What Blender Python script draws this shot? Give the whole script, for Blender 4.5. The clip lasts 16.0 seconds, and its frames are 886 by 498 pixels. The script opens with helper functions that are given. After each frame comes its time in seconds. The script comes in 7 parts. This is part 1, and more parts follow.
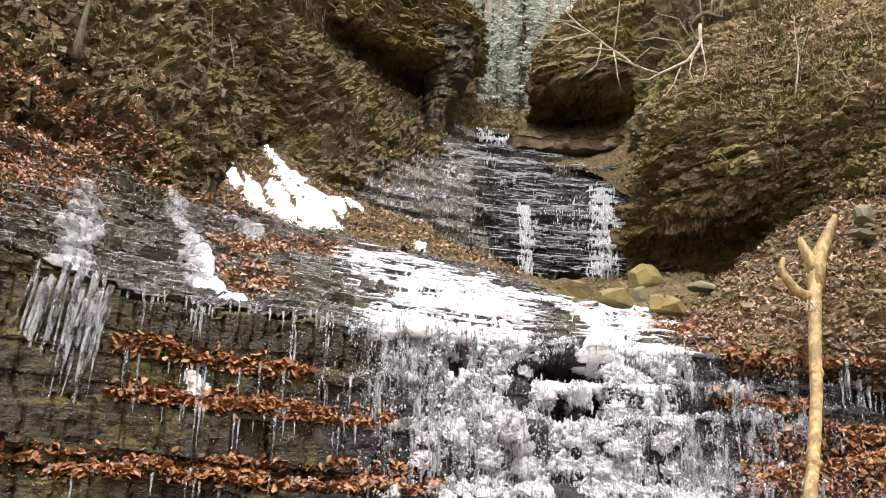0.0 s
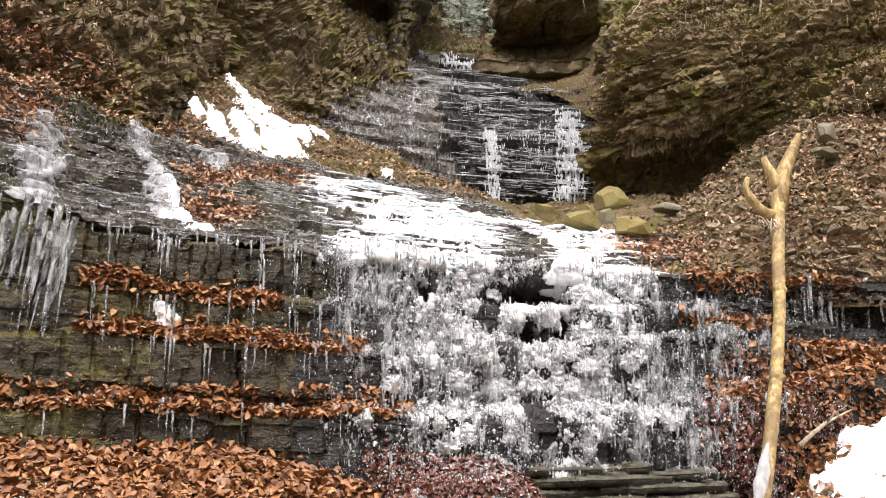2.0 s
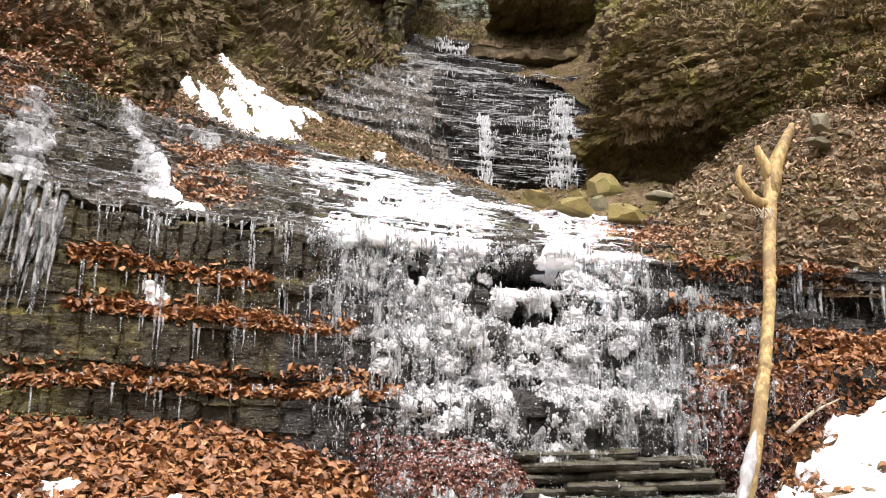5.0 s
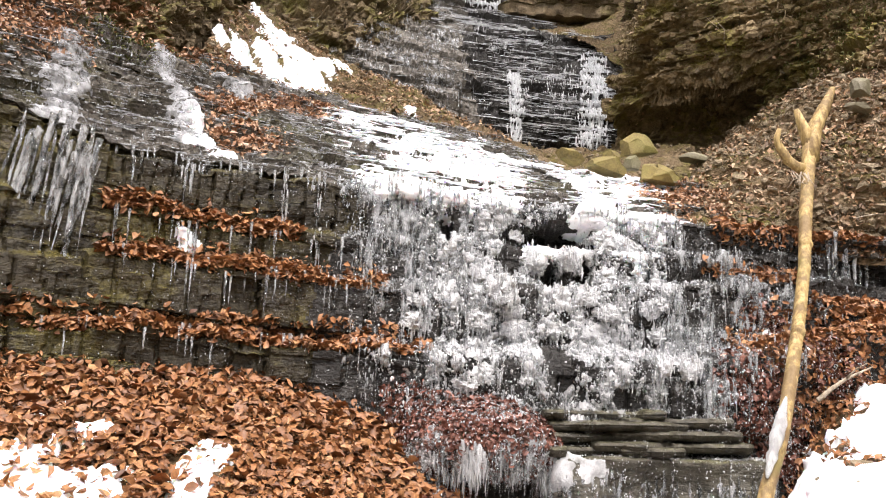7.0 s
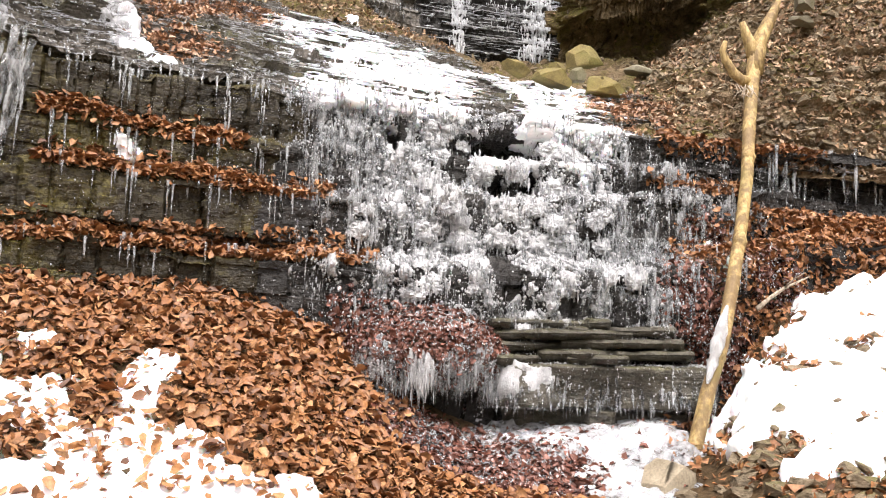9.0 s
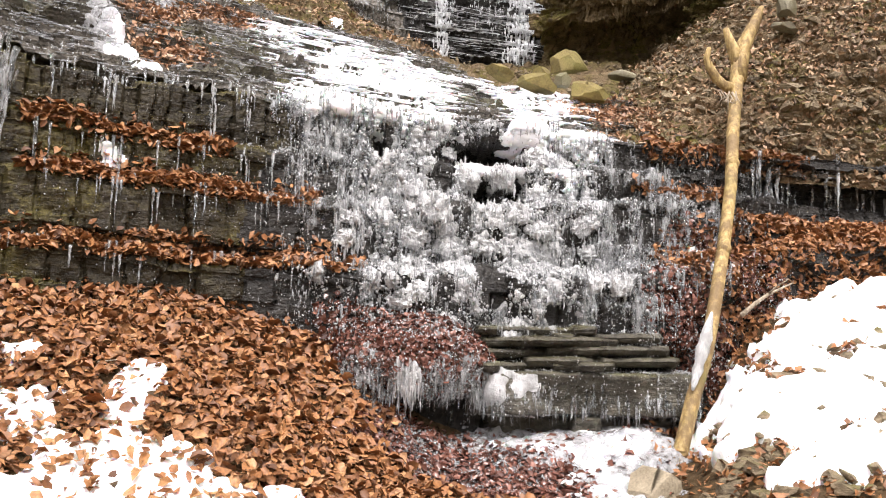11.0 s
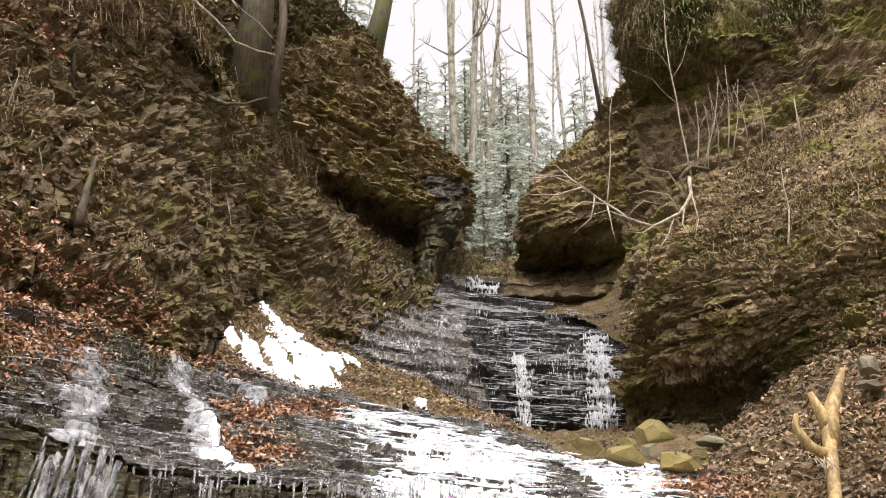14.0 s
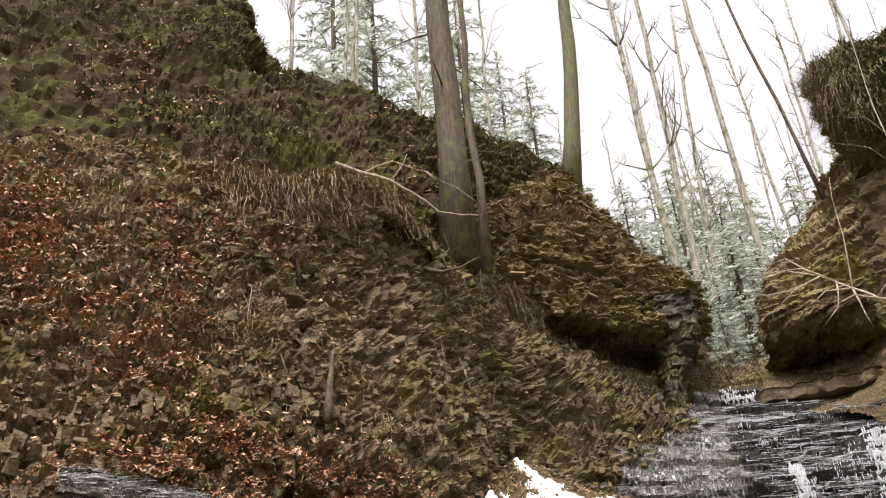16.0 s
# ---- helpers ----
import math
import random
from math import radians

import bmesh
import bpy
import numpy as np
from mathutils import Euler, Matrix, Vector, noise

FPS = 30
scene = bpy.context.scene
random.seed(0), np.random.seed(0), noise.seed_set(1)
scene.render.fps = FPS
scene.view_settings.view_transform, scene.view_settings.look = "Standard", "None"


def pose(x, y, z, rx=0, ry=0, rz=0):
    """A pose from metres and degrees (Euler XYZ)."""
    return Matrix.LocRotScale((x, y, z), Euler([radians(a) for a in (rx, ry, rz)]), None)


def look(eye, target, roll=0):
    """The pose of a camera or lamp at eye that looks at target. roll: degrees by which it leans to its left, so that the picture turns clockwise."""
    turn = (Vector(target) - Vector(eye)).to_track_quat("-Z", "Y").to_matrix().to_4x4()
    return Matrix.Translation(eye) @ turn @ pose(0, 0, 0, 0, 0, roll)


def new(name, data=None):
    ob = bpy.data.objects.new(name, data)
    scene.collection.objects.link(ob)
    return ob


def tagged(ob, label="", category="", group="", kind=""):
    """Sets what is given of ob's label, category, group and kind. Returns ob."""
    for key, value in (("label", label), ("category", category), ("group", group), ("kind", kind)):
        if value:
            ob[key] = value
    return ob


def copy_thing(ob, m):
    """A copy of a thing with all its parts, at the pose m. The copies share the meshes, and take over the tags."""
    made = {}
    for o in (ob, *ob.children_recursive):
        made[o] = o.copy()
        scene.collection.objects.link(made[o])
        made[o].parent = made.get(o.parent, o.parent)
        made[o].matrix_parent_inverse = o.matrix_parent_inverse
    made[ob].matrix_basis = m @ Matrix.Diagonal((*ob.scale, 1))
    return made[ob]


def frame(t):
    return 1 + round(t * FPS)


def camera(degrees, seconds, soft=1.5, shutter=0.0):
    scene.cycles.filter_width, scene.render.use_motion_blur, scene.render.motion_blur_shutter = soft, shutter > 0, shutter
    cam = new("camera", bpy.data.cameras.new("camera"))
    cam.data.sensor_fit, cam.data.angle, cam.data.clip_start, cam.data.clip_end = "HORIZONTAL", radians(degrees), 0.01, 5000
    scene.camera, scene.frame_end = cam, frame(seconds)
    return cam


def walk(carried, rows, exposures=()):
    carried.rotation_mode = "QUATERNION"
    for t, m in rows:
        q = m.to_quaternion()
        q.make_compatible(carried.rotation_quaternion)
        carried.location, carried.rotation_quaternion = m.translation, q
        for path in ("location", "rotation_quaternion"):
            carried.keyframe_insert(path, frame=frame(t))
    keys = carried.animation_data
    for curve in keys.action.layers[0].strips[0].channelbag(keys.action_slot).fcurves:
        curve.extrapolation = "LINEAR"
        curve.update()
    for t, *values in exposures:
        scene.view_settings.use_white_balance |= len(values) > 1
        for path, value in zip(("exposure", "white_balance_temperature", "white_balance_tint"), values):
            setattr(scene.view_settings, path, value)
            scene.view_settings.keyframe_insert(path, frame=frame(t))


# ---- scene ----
cam = camera(47.1, 16.0, soft=1.1)
# seconds, x, y, z, yaw, pitch, roll
ROWS = [
    (0, 0, -0, 1.5, 0.5, 18, -1.58),
    (0.5, 0.012, -0.005, 1.5, -0.33, 16.9, -0.34),
    (1, -0, -0.001, 1.496, -0.94, 15.61, -0.02),
    (1.5, -0, -0.002, 1.498, -0.97, 15.17, 0.02),
    (2, -0.001, 0.001, 1.486, -1.46, 13.96, 0.12),
    (2.5, -0.011, 0.009, 1.48, -1.66, 12.76, -0.57),
    (3, -0.007, 0.011, 1.474, -1.78, 12.1, -1.06),
    (3.5, -0.004, 0.014, 1.475, -2.14, 12.02, -0.96),
    (4, 0.007, 0.016, 1.475, -2.16, 13.04, -0.81),
    (6.5, -0.024, 0.024, 1.477, -1.03, 13.22, -1.21),
    (7, -0.064, 0.055, 1.462, -0.86, 10.81, -2.59),
    (7.5, -0.128, 0.113, 1.475, -1.32, 10.3, -2.96),
    (8, -0.111, 0.106, 1.46, -3.15, 9.75, -1.87),
    (8.5, -0.115, 0.1, 1.418, -4.24, 6.42, -1.89),
    (11, -0.143, 0.086, 1.471, -5.7, 6.25, -2.02),
    (11.5, -0.156, 0.073, 1.47, -6.39, 8.8, -1.04),
    (12, -0.171, 0.048, 1.483, -5.08, 10.48, -0.79),
    (12.5, -0.185, 0.02, 1.526, -3.6, 12.56, -0.4),
    (13, -0.194, -0.005, 1.572, -2.45, 17.89, -0.06),
    (13.5, -0.181, -0.015, 1.603, -1.29, 22.5, -0.64),
    (14, -0.178, -0.025, 1.627, -0.62, 25.93, -0.07),
    (14.5, -0.207, -0.021, 1.633, -0.05, 27.02, 1.3),
    (15, -0.194, 0.005, 1.684, 3.55, 28.95, 5.86),
    (15.5, -0.179, 0.015, 1.71, 7.27, 31.55, 4.77),
    (16, -0.161, -0, 1.746, 13.66, 34.01, 5),
]
walk(cam, [(t, pose(x, y, z) @ pose(0, 0, 0, 0, 0, yaw) @ pose(0, 0, 0, 90 + pitch, 0, 0) @ pose(0, 0, 0, 0, 0, -roll)) for t, x, y, z, yaw, pitch, roll in ROWS], [(t, stops, 6650, 16) for t, stops in ((0, 1.58), (3.5, 1.6), (8.5, 1.66), (11, 1.54), (12.5, 1.41), (14.5, 1.55), (16, 1.58))])

# ---- light: a bright overcast sky over an open ravine ----
world = bpy.data.worlds.new("world")
scene.world = world
world.use_nodes = True
wn, wl = world.node_tree.nodes, world.node_tree.links
sky = wn.new("ShaderNodeTexSky")
sky.sky_type = "NISHITA"
sky.sun_disc = False
sky.sun_elevation, sky.sun_rotation = radians(65), radians(195)
sky.dust_density, sky.air_density = 3.0, 1.0
grey = wn.new("ShaderNodeHueSaturation")
grey.inputs["Saturation"].default_value = 0.04
wl.new(sky.outputs[0], grey.inputs["Color"])
wl.new(grey.outputs[0], wn["Background"].inputs["Color"])
wn["Background"].inputs["Strength"].default_value = 0.128
sun_data = bpy.data.lights.new("sun", "SUN")
sun_data.energy, sun_data.angle, sun_data.color = 1.25, radians(22), (1.0, 0.965, 0.91)
sun = new("sun", sun_data)
sun.matrix_world = look((3, -3, 28), (0, 8, 3))
scene.view_settings.exposure = 1.65


# ---- numbers: value noise and hashing on arrays ----
def hash01(a, b, c=0.0, seed=0.0):
    v = np.sin(np.asarray(a) * 127.1 + np.asarray(b) * 311.7 + np.asarray(c) * 74.7 + seed * 53.3) * 43758.5453
    return v - np.floor(v)


def vnoise(p, scale, seed=0.0):
    q = np.asarray(p) * scale
    i = np.floor(q)
    f = q - i
    f = f * f * (3 - 2 * f)
    out = 0.0
    for dx in (0, 1):
        for dy in (0, 1):
            for dz in (0, 1):
                w = np.abs(1 - dx - f[..., 0]) * np.abs(1 - dy - f[..., 1]) * np.abs(1 - dz - f[..., 2])
                out = out + w * hash01(i[..., 0] + dx, i[..., 1] + dy, i[..., 2] + dz, seed)
    return out * 2 - 1


def fbm(p, scale, octaves=4, seed=0.0):
    out, amp = 0.0, 0.5
    for k in range(octaves):
        out = out + amp * vnoise(p, scale, seed + k * 3.1)
        scale, amp = scale * 2.03, amp * 0.5
    return out


def smooth(a, b, x):
    t = np.clip((x - a) / (b - a), 0, 1)
    return t * t * (3 - 2 * t)


# ---- surfaces from a few guide rows ----
def spline(rows, s):
    """Catmull-Rom along the first axis, at the positions s."""
    n = len(rows)
    k = np.clip(np.floor(s).astype(int), 0, n - 2)
    f = (s - k).reshape((-1,) + (1,) * (rows.ndim - 1))
    at = lambda j: rows[np.clip(j, 0, n - 1)]
    p0, p1, p2, p3 = at(k - 1), at(k), at(k + 1), at(k + 2)
    m1, m2 = 0.35 * (p2 - p0), 0.35 * (p3 - p1)
    return (2 * f**3 - 3 * f**2 + 1) * p1 + (f**3 - 2 * f**2 + f) * m1 + (3 * f**2 - 2 * f**3) * p2 + (f**3 - f**2) * m2


def lay(rows, nu, nv, steps=0.0):
    """A grid nv x nu of points over the guide rows (from below upwards, left to right). steps: how far the rows stand as ledges."""
    net = np.array(rows, float)
    v, u = np.linspace(0, len(net) - 1, nv), np.linspace(0, net.shape[1] - 1, nu)
    grid = spline(np.swapaxes(spline(net, v), 0, 1), u)
    grid = np.swapaxes(grid, 0, 1)
    if steps:
        k = np.floor(v)
        w = np.minimum(k + smooth(0.84, 1.0, v - k), len(net) - 1)
        ledged = np.swapaxes(spline(np.swapaxes(spline(net, w), 0, 1), u), 0, 1)
        grid[..., :2] += steps * (ledged - grid)[..., :2]
    return grid


def normals(grid):
    du, dv = np.gradient(grid, axis=1), np.gradient(grid, axis=0)
    n = np.cross(du, dv)
    return n / np.maximum(np.linalg.norm(n, axis=-1, keepdims=True), 1e-9)


def blur(a, times=1):
    for _ in range(times):
        p = np.pad(a, [(1, 1), (1, 1)] + [(0, 0)] * (a.ndim - 2), mode="edge")
        a = (p[:-2, 1:-1] + p[2:, 1:-1] + p[1:-1, :-2] + p[1:-1, 2:] + 2 * p[1:-1, 1:-1]) / 6
    return a


BEDS = np.cumsum(np.random.RandomState(5).choice([0.035, 0.05, 0.07, 0.1, 0.14, 0.2], 400)) - 6


def bedding(p, amp, width=1.0, dip=(-0.05, 0.0), thin=1.0, seed=0.0, blocky=0.4, jog=0.0, joint=0.35):
    """How far the rock stands out: beds of shale, broken into blocks by upright joints, some fallen out."""
    warp = fbm(p, 0.9, 2, seed) * 0.05
    s = p[..., 0] * 0.9 + p[..., 1] * 0.75 + 0.06 * fbm(p, 5, 2, seed + 2)
    b = (p[..., 2] - dip[0] * p[..., 0] - dip[1] * p[..., 1] + warp + jog * hash01(np.floor(s / 0.37), np.floor(p[..., 2] / 0.9), seed=seed)) / thin
    k = np.searchsorted(BEDS, b)
    w = width * (0.12 + 0.3 * hash01(k, 3.0, seed=seed))
    along = s / w + 9 * hash01(k, 1.0, seed=seed)
    cell = np.floor(along)
    groove = joint * (np.abs(along - cell - 0.5) > 0.44)
    bed, block = hash01(k, 7.0, seed=seed) - 0.5, hash01(k, cell, seed=seed + 1) - 0.5
    gone = (hash01(k, cell, 2.0, seed) > 0.88) * 0.6
    return amp * (bed * 2 * (1 - blocky) + block * 2 * blocky - gone - groove)


def shape_mesh(name, points, faces, material, smoothed=True):
    me = bpy.data.meshes.new(name)
    me.from_pydata(np.asarray(points).reshape(-1, 3).tolist(), [], faces)
    me.materials.append(material)
    if smoothed:
        me.polygons.foreach_set("use_smooth", [True] * len(me.polygons))
    me.update()
    return me


def quads(nv, nu, keep=None):
    i = np.arange((nv - 1) * (nu - 1)).reshape(nv - 1, nu - 1)
    a = (i // (nu - 1)) * nu + i % (nu - 1)
    f = np.stack([a, a + 1, a + nu + 1, a + nu], -1)
    return (f if keep is None else f[keep]).reshape(-1, 4).tolist()


def sheet(name, grid, material, keep=None, smoothed=False):
    nv, nu = grid.shape[:2]
    me = shape_mesh(name, grid, quads(nv, nu, keep), material, smoothed)
    if keep is not None:
        bm = bmesh.new()
        bm.from_mesh(me)
        bmesh.ops.delete(bm, geom=[v for v in bm.verts if not v.link_faces], context="VERTS")
        bm.to_mesh(me)
        bm.free()
    return new(name, me)


def part(name, bm, material, parent=None, label="", smoothed=True):
    me = bpy.data.meshes.new(name)
    bm.to_mesh(me)
    bm.free()
    me.materials.append(material)
    if smoothed:
        me.polygons.foreach_set("use_smooth", [True] * len(me.polygons))
    ob = new(name, me)
    ob.parent = parent
    return tagged(ob, label)


# ---- materials ----
def nodes(name):
    m = bpy.data.materials.new(name)
    m.use_nodes = True
    return m, m.node_tree.nodes, m.node_tree.links, m.node_tree.nodes["Principled BSDF"]


def tex(n, l, scale, detail=6, stretch=(1, 1, 1), kind="noise", rough=0.6):
    co = n.new("ShaderNodeNewGeometry")
    mp = n.new("ShaderNodeMapping")
    mp.inputs["Scale"].default_value = stretch
    l.new(co.outputs["Position"], mp.inputs["Vector"])
    t = n.new("ShaderNodeTexNoise" if kind == "noise" else "ShaderNodeTexVoronoi")
    t.inputs["Scale"].default_value = scale
    if kind == "noise":
        t.inputs["Detail"].default_value, t.inputs["Roughness"].default_value = detail, rough
    l.new(mp.outputs[0], t.inputs["Vector"])
    return t.outputs["Fac" if kind == "noise" else "Distance"]


def ramp(n, l, source, stops):
    r = n.new("ShaderNodeValToRGB")
    el = r.color_ramp.elements
    while len(el) < len(stops):
        el.new(0.5)
    for e, (at, c) in zip(el, stops):
        e.position, e.color = at, (*c, 1) if len(c) == 3 else c
    l.new(source, r.inputs[0])
    return r.outputs[0]


def mix(n, l, fac, a, b):
    m = n.new("ShaderNodeMix")
    m.data_type = "RGBA"
    for sock, v in ((m.inputs[0], fac), (m.inputs[6], a), (m.inputs[7], b)):
        if hasattr(v, "links"):
            l.new(v, sock)
        elif isinstance(v, (int, float)):
            sock.default_value = v
        else:
            sock.default_value = (*v, 1)
    return m.outputs[2]


def math_node(n, l, op, a, b):
    m = n.new("ShaderNodeMath")
    m.operation = op
    m.use_clamp = True
    for sock, v in zip(m.inputs, (a, b)):
        if hasattr(v, "links"):
            l.new(v, sock)
        else:
            sock.default_value = v
    return m.outputs[0]


def bump(n, l, bsdf, height, strength, distance=0.02):
    b = n.new("ShaderNodeBump")
    b.inputs["Strength"].default_value, b.inputs["Distance"].default_value = strength, distance
    l.new(height, b.inputs["Height"])
    l.new(b.outputs[0], bsdf.inputs["Normal"])


def rock_material(name, dark, light, moss=0.0, moss_colour=(0.07, 0.075, 0.02), rough=(0.6, 0.9), lime=0.0, soil=0.0, gloss=0.12, beds=(3.0, 5.0)):
    """Bedded shale: grain along the beds, moss on its tops and in blotches, lime or mud stains, wet gloss."""
    m, n, l, p = nodes(name)
    bed = tex(n, l, beds[0], 8, (0.6, 0.6, beds[1]))
    grain = tex(n, l, 45, 5, (1, 1, 1.6))
    c = ramp(n, l, bed, [(0.3, dark), (0.5, [(a + b) / 2 for a, b in zip(dark, light)]), (0.68, light)])
    c = mix(n, l, 0.35, c, ramp(n, l, grain, [(0.35, [v * 0.5 for v in dark]), (0.65, light)]))
    if lime:
        c = mix(n, l, ramp(n, l, tex(n, l, 1.3, 7), [(0.62 - lime, (0, 0, 0)), (0.8 - lime * 0.5, (0.8, 0.8, 0.8))]), c, (0.15, 0.11, 0.06))
    up = n.new("ShaderNodeNewGeometry")
    sep = n.new("ShaderNodeSeparateXYZ")
    l.new(up.outputs["Normal"], sep.inputs[0])
    if soil:
        spots = math_node(n, l, "MULTIPLY", ramp(n, l, sep.outputs[2], [(0.25, (0, 0, 0)), (0.6, (1, 1, 1))]), soil)
        c = mix(n, l, spots, c, ramp(n, l, tex(n, l, 30, 5), [(0.3, (0.026, 0.018, 0.009)), (0.7, (0.15, 0.102, 0.053))]))
    if moss:
        where = math_node(n, l, "ADD", tex(n, l, 1.7, 8, rough=0.7), math_node(n, l, "MULTIPLY", sep.outputs[2], 0.18))
        where = ramp(n, l, where, [(0.66 - 0.3 * moss, (0, 0, 0)), (0.82 - 0.3 * moss, (1, 1, 1))])
        green = ramp(n, l, tex(n, l, 60, 3), [(0.3, [v * 0.4 for v in moss_colour]), (0.7, [v * 1.7 for v in moss_colour])])
        c = mix(n, l, where, c, green)
    l.new(c, p.inputs["Base Color"])
    l.new(ramp(n, l, tex(n, l, 6, 4), [(0.35, (rough[0],) * 3), (0.65, (rough[1],) * 3)]), p.inputs["Roughness"])
    p.inputs["Specular IOR Level"].default_value = gloss
    fine = math_node(n, l, "ADD", math_node(n, l, "MULTIPLY", grain, 0.5), math_node(n, l, "MULTIPLY", tex(n, l, 9, 6, (0.5, 0.5, 4)), 0.5))
    bump(n, l, p, fine, 0.9, 0.03)
    return m


WET_SHALE = rock_material("wet_shale", (0.004, 0.004, 0.003), (0.06, 0.048, 0.027), 0.5, (0.075, 0.062, 0.017), (0.12, 0.45), gloss=0.25)
THIN_SHALE = rock_material("thin_shale", (0.01, 0.009, 0.007), (0.16, 0.14, 0.115), 0.36, (0.06, 0.056, 0.022), (0.08, 0.35), gloss=0.4, beds=(6.0, 9.0))
BLACK_SHALE = rock_material("black_shale", (0.004, 0.004, 0.004), (0.05, 0.046, 0.041), 0.0, rough=(0.2, 0.5), gloss=0.25)
GREY_SHALE = rock_material("grey_shale", (0.04, 0.036, 0.03), (0.26, 0.235, 0.2), 0.2, (0.1, 0.085, 0.035), (0.2, 0.5), gloss=0.4, beds=(6.0, 4.0))
MOSSY_SHALE = rock_material("mossy_shale", (0.016, 0.012, 0.009), (0.34, 0.26, 0.165), 0.46, (0.135, 0.122, 0.036), lime=0.1, soil=0.3, beds=(7.0, 1.6))
CLIFF_SHALE = rock_material("cliff_shale", (0.016, 0.012, 0.008), (0.4, 0.3, 0.175), 0.45, (0.16, 0.14, 0.035), lime=0.15, soil=0.15, beds=(6.0, 2.0))
# Soil and moss darkened in place of the shade of trees overhead.
SHADED_WOODED_SOIL = rock_material("shaded_wooded_soil", (0.01, 0.008, 0.005), (0.09, 0.06, 0.03), 0.55, (0.055, 0.055, 0.012), gloss=0.05)
HANGING_SHALE = rock_material("hanging_shale", (0.018, 0.013, 0.009), (0.3, 0.22, 0.135), 0.55, (0.15, 0.145, 0.03), beds=(4.0, 2.0))
SLOPE_SOIL = rock_material("slope_soil", (0.04, 0.028, 0.017), (0.38, 0.28, 0.175), 0.35, (0.09, 0.076, 0.02), lime=0.2, soil=0.8)
LITTER_SOIL = rock_material("litter_soil", (0.02, 0.012, 0.006), (0.12, 0.07, 0.033), 0.0, soil=0.6)
SHALE_RUBBLE = rock_material("shale_rubble", (0.05, 0.039, 0.026), (0.36, 0.285, 0.19), 0.1, (0.1, 0.09, 0.03), (0.45, 0.8))


def plain(name, colour, rough, spread=0.25, scale=20, bumps=0.3, metal=0.0, per_island=False):
    m, n, l, p = nodes(name)
    c = ramp(n, l, tex(n, l, scale, 6), [(0.3, [v * (1 - spread) for v in colour]), (0.7, [min(v * (1 + spread), 0.95) for v in colour])])
    l.new(c, p.inputs["Base Color"])
    p.inputs["Roughness"].default_value, p.inputs["Metallic"].default_value = rough, metal
    bump(n, l, p, tex(n, l, scale * 2, 6), bumps, 0.01)
    return m


SNOW = plain("snow", (0.86, 0.87, 0.89), 0.6, 0.04, 14, 0.5)
SNOW.node_tree.nodes["Principled BSDF"].inputs["Subsurface Weight"].default_value = 0.15


def stone_material(name, dark, light, moss, moss_colour):
    """Weathered sandstone: blotches, grain and a little moss."""
    m, n, l, p = nodes(name)
    c = ramp(n, l, tex(n, l, 7, 8, rough=0.7), [(0.3, dark), (0.52, [(a + b) / 2 for a, b in zip(dark, light)]), (0.7, light)])
    c = mix(n, l, ramp(n, l, tex(n, l, 3.5, 6), [(0.6 - moss * 0.3, (0, 0, 0)), (0.75 - moss * 0.3, (1, 1, 1))]), c, moss_colour)
    grain = tex(n, l, 90, 4)
    c = mix(n, l, 0.25, c, ramp(n, l, grain, [(0.35, [v * 0.4 for v in dark]), (0.65, light)]))
    l.new(c, p.inputs["Base Color"])
    p.inputs["Roughness"].default_value = 0.75
    bump(n, l, p, math_node(n, l, "ADD", math_node(n, l, "MULTIPLY", grain, 0.4), math_node(n, l, "MULTIPLY", tex(n, l, 16, 6), 0.6)), 0.6, 0.015)
    return m


SAND_ROCK = stone_material("yellow_sandstone", (0.07, 0.05, 0.014), (0.36, 0.28, 0.09), 0.5, (0.14, 0.125, 0.025))
BEIGE_ROCK = stone_material("beige_stone", (0.17, 0.135, 0.085), (0.46, 0.39, 0.28), 0.1, (0.16, 0.13, 0.06))
GREY_ROCK = stone_material("grey_stone", (0.1, 0.085, 0.05), (0.3, 0.27, 0.19), 0.3, (0.12, 0.11, 0.04))


def leaf_material(name, tones, rough=0.55):
    m, n, l, p = nodes(name)
    g = n.new("ShaderNodeNewGeometry")
    c = ramp(n, l, g.outputs["Random Per Island"], [(i / (len(tones) - 1), t) for i, t in enumerate(tones)])
    veins = tex(n, l, 70, 3)
    c = mix(n, l, 0.4, c, mix(n, l, ramp(n, l, veins, [(0.4, (0, 0, 0)), (0.6, (1, 1, 1))]), (0.05, 0.02, 0.008), c))
    l.new(c, p.inputs["Base Color"])
    p.inputs["Roughness"].default_value = rough
    bump(n, l, p, veins, 0.3, 0.004)
    return m


LEAF = leaf_material("beech_leaf", [(0.09, 0.034, 0.013), (0.26, 0.105, 0.034), (0.4, 0.18, 0.064), (0.29, 0.115, 0.038), (0.5, 0.26, 0.11), (0.14, 0.054, 0.02), (0.36, 0.155, 0.056), (0.2, 0.08, 0.027)], 0.55)
FROZEN_LEAF = leaf_material("frozen_leaf", [(0.04, 0.018, 0.015), (0.17, 0.066, 0.048), (0.3, 0.14, 0.105), (0.09, 0.038, 0.03), (0.23, 0.095, 0.066)], 0.15)
OLD_LEAF = leaf_material("faded_leaf", [(0.04, 0.024, 0.013), (0.21, 0.115, 0.05), (0.46, 0.285, 0.15), (0.1, 0.054, 0.025), (0.6, 0.43, 0.27), (0.26, 0.125, 0.052)], 0.6)
WALL_LEAF = leaf_material("pale_russet_leaf", [(0.08, 0.038, 0.018), (0.34, 0.165, 0.075), (0.5, 0.28, 0.15), (0.2, 0.085, 0.038), (0.64, 0.43, 0.28), (0.4, 0.19, 0.085)], 0.5)


